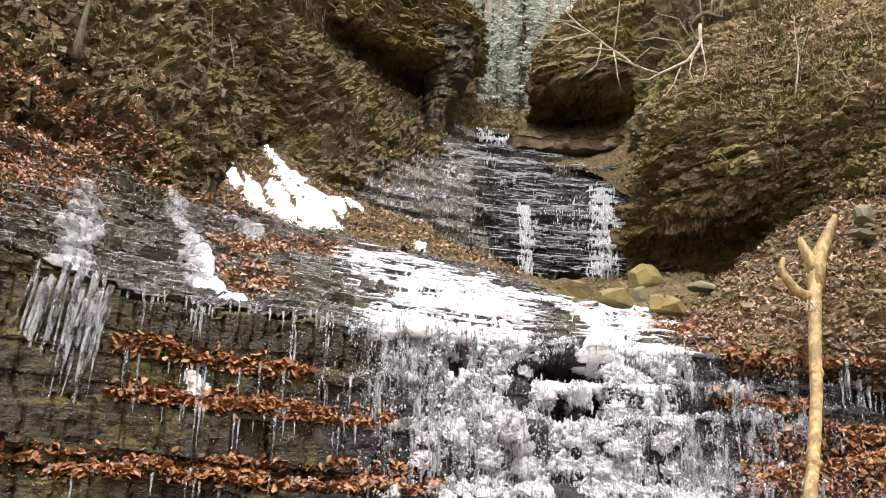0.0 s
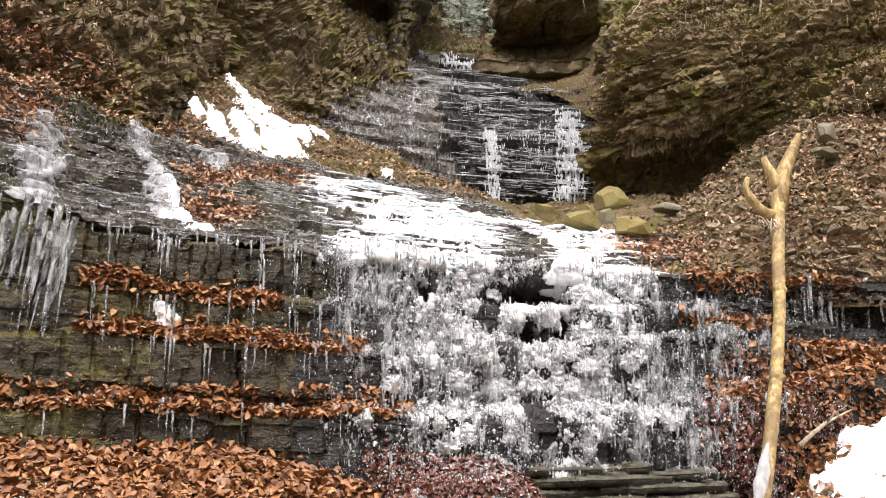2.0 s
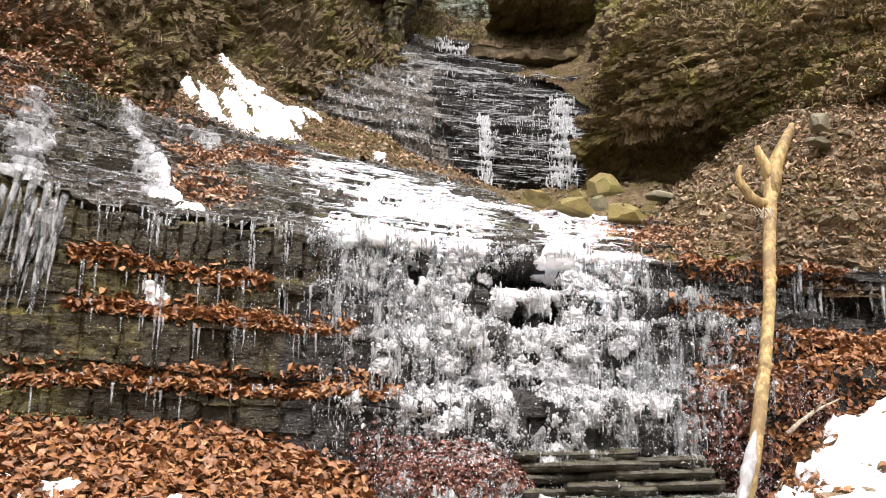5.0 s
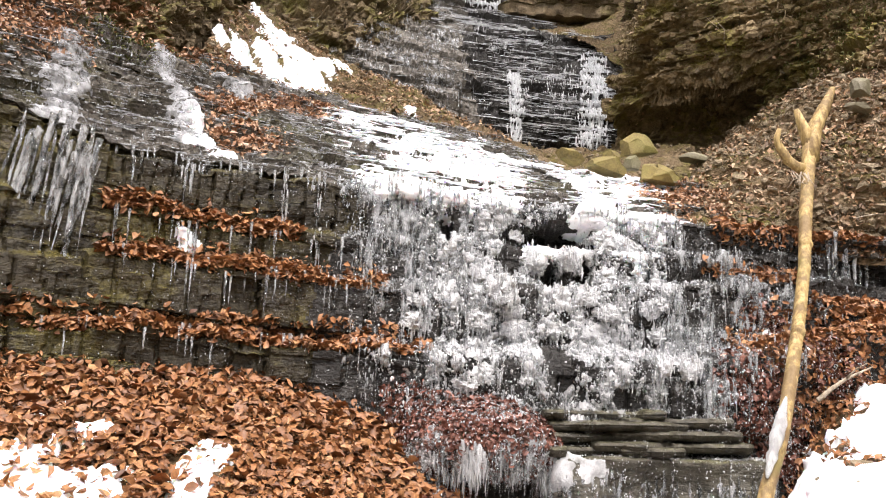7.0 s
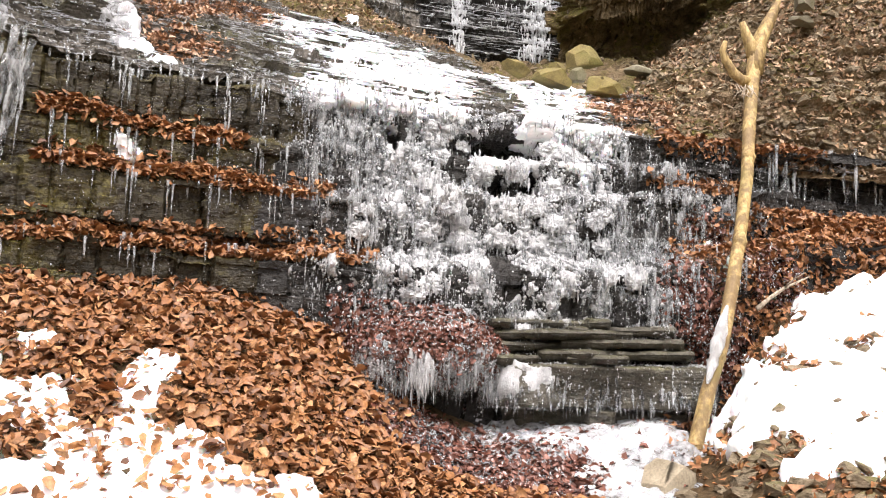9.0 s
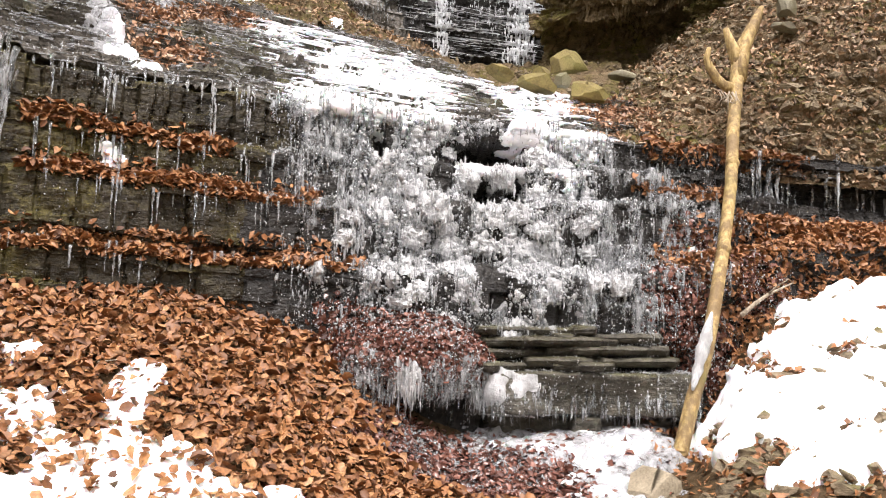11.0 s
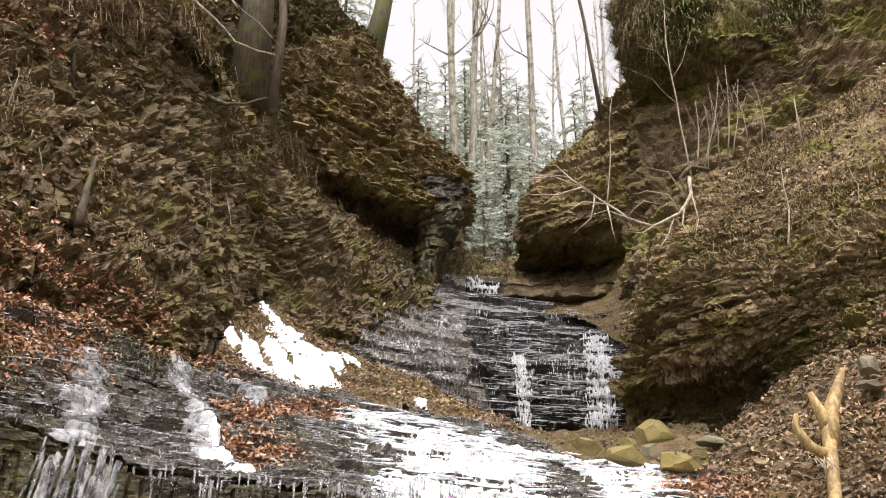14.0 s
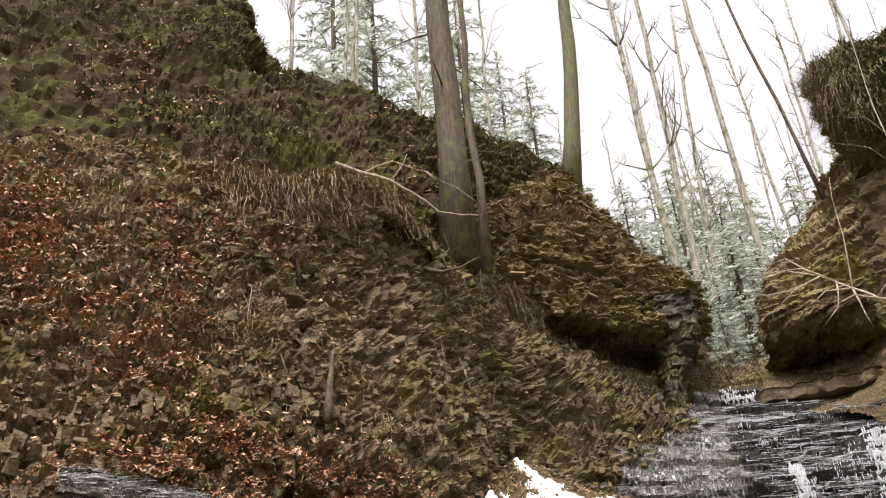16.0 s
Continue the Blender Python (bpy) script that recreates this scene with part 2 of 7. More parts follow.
def ice_material(name, tint, clear, rough):
    m, n, l, p = nodes(name)
    cloud = tex(n, l, 9, 6, (1, 1, 0.5))
    l.new(ramp(n, l, cloud, [(0.35, [v * 0.75 for v in tint]), (0.65, tint)]), p.inputs["Base Color"])
    p.inputs["Roughness"].default_value = rough
    p.inputs["IOR"].default_value = 1.31
    l.new(ramp(n, l, tex(n, l, 22, 4, (1, 1, 0.45)), [(0.4, (clear * 0.72,) * 3), (0.6, (min(clear * 1.25, 1.0),) * 3)]), p.inputs["Transmission Weight"])
    bump(n, l, p, math_node(n, l, "ADD", math_node(n, l, "MULTIPLY", tex(n, l, 45, 4, (1, 1, 0.5)), 0.5), math_node(n, l, "MULTIPLY", tex(n, l, 150, 3), 0.5)), 0.9, 0.02)
    return m


CLEAR_ICE = ice_material("clear_ice", (0.95, 0.97, 0.98), 0.94, 0.04)
CLOUDY_ICE = ice_material("cloudy_ice", (0.9, 0.92, 0.93), 0.8, 0.07)
WHITE_ICE = ice_material("white_ice", (0.95, 0.96, 0.97), 0.42, 0.1)
FROSTED_ICE = ice_material("frosted_ice", (0.85, 0.86, 0.88), 0.6, 0.2)


def bark_material(name, dark, light, moss=0.0):
    m, n, l, p = nodes(name)
    c = ramp(n, l, tex(n, l, 14, 7, (2.2, 2.2, 0.35)), [(0.35, dark), (0.65, light)])
    if moss:
        c = mix(n, l, ramp(n, l, tex(n, l, 5, 6), [(0.62 - moss * 0.3, (0, 0, 0)), (0.75 - moss * 0.3, (1, 1, 1))]), c, (0.09, 0.1, 0.02))
    l.new(c, p.inputs["Base Color"])
    p.inputs["Roughness"].default_value = 0.8
    bump(n, l, p, tex(n, l, 22, 6, (2.5, 2.5, 0.3)), 0.8, 0.02)
    return m




def worn_wood(name):
    """Weathered barkless wood: pale yellow, with brown remnants of bark, cracks and green stains."""
    m, n, l, p = nodes(name)
    grain = tex(n, l, 30, 6, (1.6, 1.6, 0.25))
    c = ramp(n, l, grain, [(0.3, (0.16, 0.095, 0.03)), (0.5, (0.38, 0.265, 0.1)), (0.72, (0.56, 0.425, 0.2))])
    c = mix(n, l, ramp(n, l, tex(n, l, 6.5, 7, rough=0.7), [(0.46, (0, 0, 0)), (0.56, (0.8, 0.8, 0.8))]), c, (0.16, 0.1, 0.045))
    c = mix(n, l, ramp(n, l, tex(n, l, 3, 5), [(0.56, (0, 0, 0)), (0.68, (0.7, 0.7, 0.7))]), c, (0.2, 0.17, 0.05))
    l.new(c, p.inputs["Base Color"])
    p.inputs["Roughness"].default_value = 0.7
    bump(n, l, p, math_node(n, l, "ADD", math_node(n, l, "MULTIPLY", grain, 0.5), math_node(n, l, "MULTIPLY", tex(n, l, 12, 6), 0.5)), 0.8, 0.015)
    return m


BARE_WOOD = worn_wood("barkless_wood")
BARK = bark_material("spruce_bark", (0.03, 0.021, 0.012), (0.115, 0.08, 0.045), 0.3)
MOSSY_BARK = bark_material("mossy_bark", (0.05, 0.04, 0.022), (0.17, 0.135, 0.08), 0.55)
# Pale bark, its tones lifted further in place of haze over far trunks.
PALE_HAZE_BARK = bark_material("pale_haze_bark", (0.16, 0.145, 0.11), (0.44, 0.41, 0.34), 0.35)
TWIG = bark_material("twig_bark", (0.2, 0.16, 0.11), (0.5, 0.42, 0.32))

# ---- the ravine: guide rows of each rock face, from below upwards, left to right ----
FALL_FACE_A = [(-2.08, 4.75, 1.38), (-1.44, 5.00, 1.51), (-0.95, 5.15, 1.53), (-0.24, 5.25, 1.44), (0.22, 5.20, 1.04), (0.73, 5.20, 1.06), (1.27, 5.25, 1.07), (1.72, 5.35, 1.07), (2.39, 5.60, 1.53), (3.30, 5.70, 1.83)]
FALL_FACE_B = [(-2.13, 4.75, 1.92), (-1.51, 5.10, 1.98), (-1.00, 5.30, 1.94), (-0.27, 5.45, 1.94), (0.21, 5.50, 1.95), (0.77, 5.55, 1.97), (1.36, 5.65, 2.00), (1.87, 5.80, 2.09), (2.51, 5.85, 2.20), (3.37, 5.80, 2.27)]
FALL_FACE_C = [(-2.18, 4.80, 2.26), (-1.55, 5.15, 2.36), (-1.04, 5.35, 2.33), (-0.29, 5.55, 2.29), (0.20, 5.60, 2.31), (0.78, 5.70, 2.35), (1.39, 5.80, 2.41), (1.92, 5.95, 2.50), (2.58, 6.00, 2.56), (3.43, 5.90, 2.53)]
FALL_FACE_D = [(-2.24, 4.85, 2.63), (-1.58, 5.20, 2.62), (-1.06, 5.40, 2.55), (-0.31, 5.60, 2.58), (0.20, 5.70, 2.59), (0.79, 5.80, 2.60), (1.42, 5.90, 2.61), (1.95, 6.05, 2.67), (2.62, 6.10, 2.70), (3.50, 6.00, 2.66)]
FALL_FACE_E = [(-2.32, 4.95, 3.06), (-1.62, 5.30, 2.86), (-1.09, 5.50, 2.86), (-0.32, 5.70, 2.88), (0.19, 5.80, 2.84), (0.80, 5.90, 2.84), (1.44, 6.00, 2.81), (1.99, 6.15, 2.82), (2.67, 6.20, 2.81), (3.56, 6.10, 2.77)]
FALL_FACE = (FALL_FACE_A, FALL_FACE_B, FALL_FACE_C, FALL_FACE_D, FALL_FACE_E)
BROW_SLOPE_A = [(-2.41, 4.95, 3.14), (-1.65, 5.30, 2.89), (-1.09, 5.50, 2.86), (-0.29, 5.72, 2.83), (0.23, 5.82, 2.77), (0.84, 5.92, 2.74), (1.48, 6.02, 2.69), (2.20, 6.20, 2.69), (2.78, 6.20, 2.68)]
BROW_SLOPE_B = [(-2.58, 5.20, 3.62), (-1.84, 5.80, 3.37), (-1.25, 6.20, 3.36), (-0.46, 6.50, 3.32), (0.14, 6.60, 3.27), (0.75, 6.60, 3.15), (1.40, 6.60, 3.12), (2.36, 6.60, 3.05), (2.93, 6.50, 3.02)]
BROW_SLOPE_C = [(-2.76, 5.50, 4.02), (-2.08, 6.20, 3.95), (-1.65, 7.20, 4.09), (-1.04, 8.00, 4.16), (-0.30, 8.30, 4.10), (0.46, 8.20, 3.91), (1.04, 7.60, 3.54), (1.91, 7.20, 3.39), (3.12, 6.90, 3.31)]
BROW_SLOPE = (BROW_SLOPE_A, BROW_SLOPE_B, BROW_SLOPE_C)
UPPER_BANK_A = [(-1.62, 7.10, 4.04), (-1.02, 7.90, 4.12), (-0.30, 8.20, 4.06), (0.46, 8.10, 3.86), (1.03, 7.50, 3.49), (1.88, 7.10, 3.34)]
UPPER_BANK_B = [(-1.89, 7.80, 4.52), (-1.40, 8.80, 4.61), (-0.47, 9.60, 4.87), (0.43, 9.60, 4.49), (1.43, 9.60, 4.29), (2.29, 8.60, 4.02)]
UPPER_BANK_C = [(-2.00, 8.60, 5.05), (-1.97, 9.90, 5.79), (-0.96, 10.20, 5.39), (0.36, 10.90, 4.80), (1.51, 11.00, 4.76), (2.42, 10.20, 4.61)]
UPPER_BANK = (UPPER_BANK_A, UPPER_BANK_B, UPPER_BANK_C)
BACK_FALL_A = [(-1.48, 10.30, 5.53), (-0.74, 10.50, 5.16), (0.01, 10.70, 4.92), (0.65, 10.90, 4.70), (1.29, 11.00, 4.73), (1.92, 11.00, 4.77), (2.39, 10.80, 4.69)]
BACK_FALL_B = [(-1.61, 11.00, 6.23), (-0.80, 11.00, 5.82), (-0.00, 11.10, 5.56), (0.67, 11.30, 5.48), (1.34, 11.40, 5.53), (2.01, 11.40, 5.55), (2.50, 11.20, 5.42)]
BACK_FALL_C = [(-1.65, 11.60, 6.87), (-0.80, 11.80, 6.60), (-0.01, 12.00, 6.31), (0.72, 12.20, 6.22), (1.45, 12.30, 6.28), (2.17, 12.20, 6.31), (2.68, 11.90, 6.19)]
BACK_FALL_D = [(-1.23, 12.20, 7.41), (-0.64, 12.60, 7.28), (0.13, 12.80, 6.89), (0.76, 13.00, 6.90), (1.39, 13.10, 6.96), (1.85, 13.00, 6.85), (2.85, 12.60, 6.87)]
BACK_FALL_E = [(-0.82, 12.80, 7.71), (-0.36, 13.30, 7.65), (0.22, 13.80, 7.76), (0.73, 14.00, 7.87), (1.32, 14.00, 7.68), (1.97, 13.80, 7.40), (2.80, 13.40, 7.47)]
BACK_FALL = (BACK_FALL_A, BACK_FALL_B, BACK_FALL_C, BACK_FALL_D, BACK_FALL_E)
LEFT_WALL_A = [(-3.71, 4.60, 3.83), (-3.23, 5.20, 4.23), (-3.02, 5.80, 4.43), (-2.62, 6.60, 4.45), (-2.22, 7.60, 4.51), (-2.12, 8.70, 4.82), (-2.20, 9.95, 5.60), (-1.13, 10.60, 5.81), (-0.17, 12.60, 7.05)]
LEFT_WALL_B = [(-4.03, 4.80, 4.50), (-3.47, 5.40, 4.92), (-3.21, 6.00, 5.09), (-2.82, 6.90, 5.28), (-2.41, 8.00, 5.56), (-2.15, 9.10, 5.91), (-1.95, 10.40, 6.33), (-1.06, 11.20, 6.62), (-0.24, 13.20, 7.66)]
LEFT_WALL_C = [(-4.39, 5.00, 5.30), (-3.73, 5.60, 5.70), (-3.48, 6.30, 5.94), (-3.04, 7.20, 6.19), (-2.62, 8.30, 6.54), (-2.23, 9.30, 6.91), (-1.72, 10.80, 7.35), (-1.13, 12.00, 7.63), (-0.32, 13.60, 8.03)]
LEFT_WALL_D = [(-4.79, 5.20, 6.27), (-4.03, 5.80, 6.66), (-3.73, 6.50, 6.89), (-3.30, 7.40, 7.34), (-2.73, 8.30, 7.72), (-2.34, 9.20, 7.84), (-2.06, 11.00, 8.19), (-1.33, 12.60, 8.20), (-0.37, 14.00, 8.31)]
LEFT_WALL_E = [(-5.38, 5.50, 7.63), (-4.45, 6.10, 7.92), (-3.99, 6.70, 7.92), (-3.41, 7.40, 8.13), (-2.81, 8.10, 8.42), (-2.46, 9.40, 8.20), (-2.27, 11.30, 8.80), (-1.56, 13.20, 8.79), (-0.42, 14.50, 8.65)]
LEFT_WALL = (LEFT_WALL_A, LEFT_WALL_B, LEFT_WALL_C, LEFT_WALL_D, LEFT_WALL_E)
LEFT_TOP_A = [(-7.65, 5.90, 8.37), (-6.12, 6.40, 8.40), (-4.94, 7.00, 8.57), (-4.06, 7.40, 8.62), (-3.36, 7.60, 8.41), (-2.67, 8.20, 8.53), (-2.34, 9.40, 8.25), (-1.99, 11.50, 9.87), (-1.25, 13.00, 11.43)]
LEFT_TOP_B = [(-11.97, 8.00, 15.96), (-9.16, 8.50, 16.07), (-6.85, 9.20, 14.68), (-5.57, 10.00, 14.12), (-5.24, 10.40, 13.02), (-4.27, 11.00, 12.69), (-3.25, 11.80, 12.50), (-2.27, 12.60, 12.25), (-1.28, 13.60, 12.00)]
LEFT_TOP_C = [(-19.62, 12.00, 28.62), (-14.42, 13.00, 26.20), (-10.47, 14.00, 22.72), (-8.56, 15.00, 20.22), (-7.72, 15.50, 18.02), (-6.15, 16.00, 17.16), (-4.51, 16.50, 16.30), (-3.05, 17.00, 15.45), (-1.71, 18.00, 14.86)]
LEFT_TOP = (LEFT_TOP_A, LEFT_TOP_B, LEFT_TOP_C)
NOSE_A = [(-2.69, 12.40, 9.03), (-2.25, 13.30, 9.01), (-1.46, 14.10, 8.88), (-0.59, 14.40, 8.63), (-0.32, 14.20, 8.04), (0.18, 14.60, 9.09), (0.47, 15.80, 9.92)]
NOSE_B = [(-2.50, 11.30, 8.89), (-1.98, 11.90, 8.80), (-1.24, 12.30, 8.66), (-0.54, 12.60, 8.44), (-0.06, 12.90, 8.41), (0.27, 13.50, 8.91), (0.51, 15.50, 9.98)]
NOSE_C = [(-2.51, 11.20, 9.36), (-1.99, 11.80, 9.47), (-1.33, 12.30, 9.40), (-0.70, 12.60, 9.28), (-0.13, 12.90, 9.16), (0.15, 13.60, 9.46), (0.42, 15.50, 10.32)]
NOSE_D = [(-2.41, 11.30, 9.89), (-1.95, 11.90, 10.21), (-1.43, 12.40, 10.35), (-0.95, 12.70, 10.14), (-0.54, 13.00, 9.97), (-0.03, 13.60, 9.87), (0.28, 15.50, 10.55)]
NOSE_E = [(-2.47, 12.00, 10.59), (-1.99, 12.60, 11.35), (-1.42, 13.00, 11.75), (-0.99, 13.40, 11.48), (-0.64, 13.70, 10.74), (-0.20, 14.20, 10.46), (0.15, 15.80, 10.96)]
NOSE = (NOSE_A, NOSE_B, NOSE_C, NOSE_D, NOSE_E)
RIGHT_CLIFF_A = [(1.68, 10.20, 4.35), (1.95, 9.30, 4.21), (2.27, 8.70, 4.19), (2.62, 8.20, 4.15), (3.02, 7.80, 4.27), (3.42, 7.40, 4.35), (3.94, 6.80, 4.46)]
RIGHT_CLIFF_B = [(1.87, 10.30, 5.17), (2.08, 9.40, 5.14), (2.44, 8.90, 5.00), (2.78, 8.40, 4.75), (3.19, 8.00, 4.79), (3.63, 7.60, 4.91), (4.19, 7.00, 5.01)]
RIGHT_CLIFF_C = [(1.97, 10.30, 5.75), (2.02, 9.30, 5.70), (2.42, 8.70, 5.54), (2.85, 8.30, 5.35), (3.28, 7.90, 5.37), (3.78, 7.60, 5.53), (4.49, 7.20, 5.72)]
RIGHT_CLIFF_D = [(2.29, 10.30, 6.42), (2.30, 9.30, 6.33), (2.65, 8.80, 6.19), (3.10, 8.50, 6.14), (3.61, 8.30, 6.32), (4.16, 8.00, 6.50), (4.96, 7.60, 6.70)]
RIGHT_CLIFF_E = [(2.57, 10.40, 6.96), (2.60, 9.40, 6.91), (2.95, 9.20, 7.13), (3.61, 9.30, 7.68), (4.25, 9.20, 8.00), (5.00, 9.00, 8.40), (6.01, 8.60, 8.74)]
RIGHT_CLIFF = (RIGHT_CLIFF_A, RIGHT_CLIFF_B, RIGHT_CLIFF_C, RIGHT_CLIFF_D, RIGHT_CLIFF_E)
RIGHT_BACK_A = [(2.29, 12.00, 6.73), (2.38, 11.00, 6.59), (2.66, 10.40, 6.67), (3.06, 10.00, 6.95), (3.89, 9.80, 7.69), (5.07, 9.50, 8.38), (6.24, 9.00, 8.83)]
RIGHT_BACK_B = [(2.34, 11.60, 7.83), (2.48, 10.90, 7.61), (2.78, 10.40, 7.55), (3.27, 10.10, 7.74), (4.01, 9.90, 8.22), (5.26, 9.60, 9.01), (6.56, 9.20, 9.65)]
RIGHT_BACK_C = [(2.50, 11.50, 9.16), (2.69, 10.90, 9.10), (3.06, 10.50, 8.99), (3.53, 10.20, 8.84), (4.26, 10.00, 9.01), (5.43, 9.70, 9.60), (6.81, 9.30, 10.35)]
RIGHT_BACK_D = [(2.43, 11.20, 9.96), (2.60, 10.60, 9.69), (3.11, 10.30, 9.62), (3.62, 10.10, 9.63), (4.41, 10.00, 9.88), (5.67, 9.80, 10.49), (7.22, 9.50, 11.48)]
RIGHT_BACK_E = [(2.25, 11.20, 10.94), (2.59, 10.70, 10.80), (3.36, 10.60, 10.99), (4.03, 10.70, 11.26), (5.00, 10.80, 11.73), (6.53, 10.80, 12.55), (8.39, 10.60, 13.75)]
RIGHT_BACK = (RIGHT_BACK_A, RIGHT_BACK_B, RIGHT_BACK_C, RIGHT_BACK_D, RIGHT_BACK_E)
MID_BLOCK_A = [(1.18, 15.20, 8.34), (1.39, 15.00, 8.29), (1.83, 14.90, 8.29), (2.39, 14.50, 8.04), (2.94, 13.80, 7.76), (3.19, 12.50, 7.26)]
MID_BLOCK_B = [(1.20, 15.20, 8.74), (1.29, 14.60, 8.61), (1.83, 14.70, 8.44), (2.38, 14.30, 8.21), (2.94, 13.60, 8.04), (3.21, 12.30, 7.75)]
MID_BLOCK_C = [(1.23, 15.00, 8.96), (1.25, 14.20, 8.96), (1.74, 13.60, 8.73), (2.28, 13.30, 8.56), (2.78, 12.90, 8.43), (3.13, 12.10, 8.08)]
MID_BLOCK_D = [(1.34, 15.00, 9.69), (1.42, 14.30, 9.67), (1.92, 13.80, 9.74), (2.41, 13.40, 9.79), (2.82, 12.90, 9.57), (3.09, 12.10, 8.97)]
MID_BLOCK_E = [(1.77, 15.50, 10.51), (2.04, 15.00, 10.78), (2.28, 14.50, 10.91), (2.62, 14.00, 11.13), (2.87, 13.30, 11.08), (3.10, 12.20, 10.19)]
MID_BLOCK = (MID_BLOCK_A, MID_BLOCK_B, MID_BLOCK_C, MID_BLOCK_D, MID_BLOCK_E)
RIGHT_BANK_A = [(1.47, 6.00, 2.68), (1.97, 6.15, 2.69), (2.42, 6.20, 2.69), (3.00, 6.15, 2.66), (3.74, 6.00, 2.63)]
RIGHT_BANK_B = [(1.71, 6.90, 3.31), (2.10, 6.50, 3.27), (2.53, 6.40, 3.32), (3.12, 6.30, 3.31), (3.87, 6.10, 3.27)]
RIGHT_BANK_C = [(2.21, 8.30, 3.93), (2.49, 7.50, 3.92), (2.79, 7.00, 3.94), (3.41, 6.80, 4.04), (4.13, 6.40, 4.04)]
RIGHT_BANK_D = [(2.48, 8.90, 4.22), (2.82, 8.30, 4.43), (3.27, 7.90, 4.68), (3.85, 7.60, 4.83), (4.59, 7.00, 4.96)]
RIGHT_BANK = (RIGHT_BANK_A, RIGHT_BANK_B, RIGHT_BANK_C, RIGHT_BANK_D)
GROUND_FRONT_A = [(-2.42, 4.90, 1.80), (-1.75, 5.10, 1.82), (-1.26, 5.25, 1.78), (-0.71, 5.30, 1.70), (-0.25, 5.35, 1.59), (0.22, 5.30, 1.29), (0.75, 5.30, 1.06), (1.23, 5.35, 1.06), (1.73, 5.30, 1.13), (2.23, 5.60, 1.78), (3.02, 5.70, 2.08), (3.77, 5.60, 2.27)]
GROUND_FRONT_B = [(-2.06, 4.20, 1.43), (-1.50, 4.40, 1.43), (-1.07, 4.50, 1.40), (-0.61, 4.60, 1.34), (-0.22, 4.70, 1.20), (0.19, 4.80, 1.05), (0.69, 4.90, 0.95), (1.15, 5.00, 0.95), (1.55, 4.80, 1.01), (1.97, 5.00, 1.52), (2.73, 5.20, 1.85), (3.41, 5.10, 2.05)]
GROUND_FRONT_C = [(-1.70, 3.50, 1.03), (-1.22, 3.60, 1.03), (-0.88, 3.70, 1.01), (-0.51, 3.80, 0.99), (-0.19, 4.00, 0.93), (0.16, 4.20, 0.86), (0.59, 4.30, 0.81), (0.97, 4.30, 0.82), (1.34, 4.20, 0.91), (1.58, 4.10, 1.04), (2.05, 4.00, 1.17), (2.54, 3.90, 1.30)]
GROUND_FRONT = (GROUND_FRONT_A, GROUND_FRONT_B, GROUND_FRONT_C)


# ---- large structure ----
def rough_face(rows, nu, nv, amp, width=1.0, thin=1.0, steps=0.0, lumps=0.1, seed=0.0, fine=0.012, dip=(-0.05, 0.0), knobs=0.0, fade=None, dent=None, crumble=0.35, blocky=0.4, jog=0.0):
    """Guide rows to rock: broken beds, lumps, knobs and grain. fade: share of the beds from the lowest row to the highest."""
    g = lay(rows, nu, nv, steps)
    if dent:
        (cx, cz), (rx, rz), push = dent
        g = g + np.exp(-(((g[..., 0] - cx) / rx) ** 4 + ((g[..., 2] - cz) / rz) ** 4))[..., None] * np.array(push)
    n = normals(blur(g, 3))
    d = bedding(g, amp, width, dip, thin, seed, blocky, jog) + crumble * bedding(g, amp, width * 0.35, dip, thin * 0.4, seed + 31) + lumps * fbm(g, 1.1, 3, seed + 5) + fine * fbm(g, 14, 3, seed + 9)
    if knobs:
        d = d + knobs * np.abs(fbm(g * (1, 1, 1.4), 4.5, 3, seed + 4)) * 2 - knobs * 0.4
    if fade:
        share = np.interp(np.linspace(0, 1, nv), np.linspace(0, 1, len(fade)), fade)[:, None]
        d = d * share + (1 - share) * (lumps * fbm(g, 1.1, 3, seed + 5) + 0.05 * fbm(g, 6, 3, seed + 8))
    return g + n * d[..., None]


def widen(rows, left=0.0, right=0.0):
    """The same guide rows carried on past their ends."""
    out = []
    for r in rows:
        r = [Vector(p) for p in r]
        if left:
            r.insert(0, r[0] + (r[0] - r[1]).normalized() * left)
        if right:
            r.append(r[-1] + (r[-1] - r[-2]).normalized() * right)
        out.append([tuple(p) for p in r])
    return out


def structure(ob, label, category):
    return tagged(ob, label, category, kind="structure")


def stream_height(y):
    return np.interp(y, [-40, 0, 4.2, 5.4, 6.2, 8, 11, 14, 16, 20, 26, 40, 140, 400], [-4.0, -0.25, 0.45, 0.7, 2.0, 2.9, 4.0, 6.9, 8.7, 11.0, 13.6, 18.0, 36, 60])


def ground_height(x, y):
    left = np.interp(y, [-40, 0, 5, 8, 10, 13, 18, 40, 400], [6, 4.2, 4.0, 3.0, 2.6, 2.0, 3.5, 9, 60])
    right = np.interp(y, [-40, 0, 5, 8, 10, 13, 18, 40, 400], [6, 4.6, 4.4, 4.4, 3.8, 3.2, 4, 9, 60])
    side = np.where(x < 0, -x - left, x - right)
    rise = np.interp(side, [0, 1.5, 4, 12, 40, 200], [0, 3.0, 7.0, 14, 26, 45])
    return stream_height(y) + rise


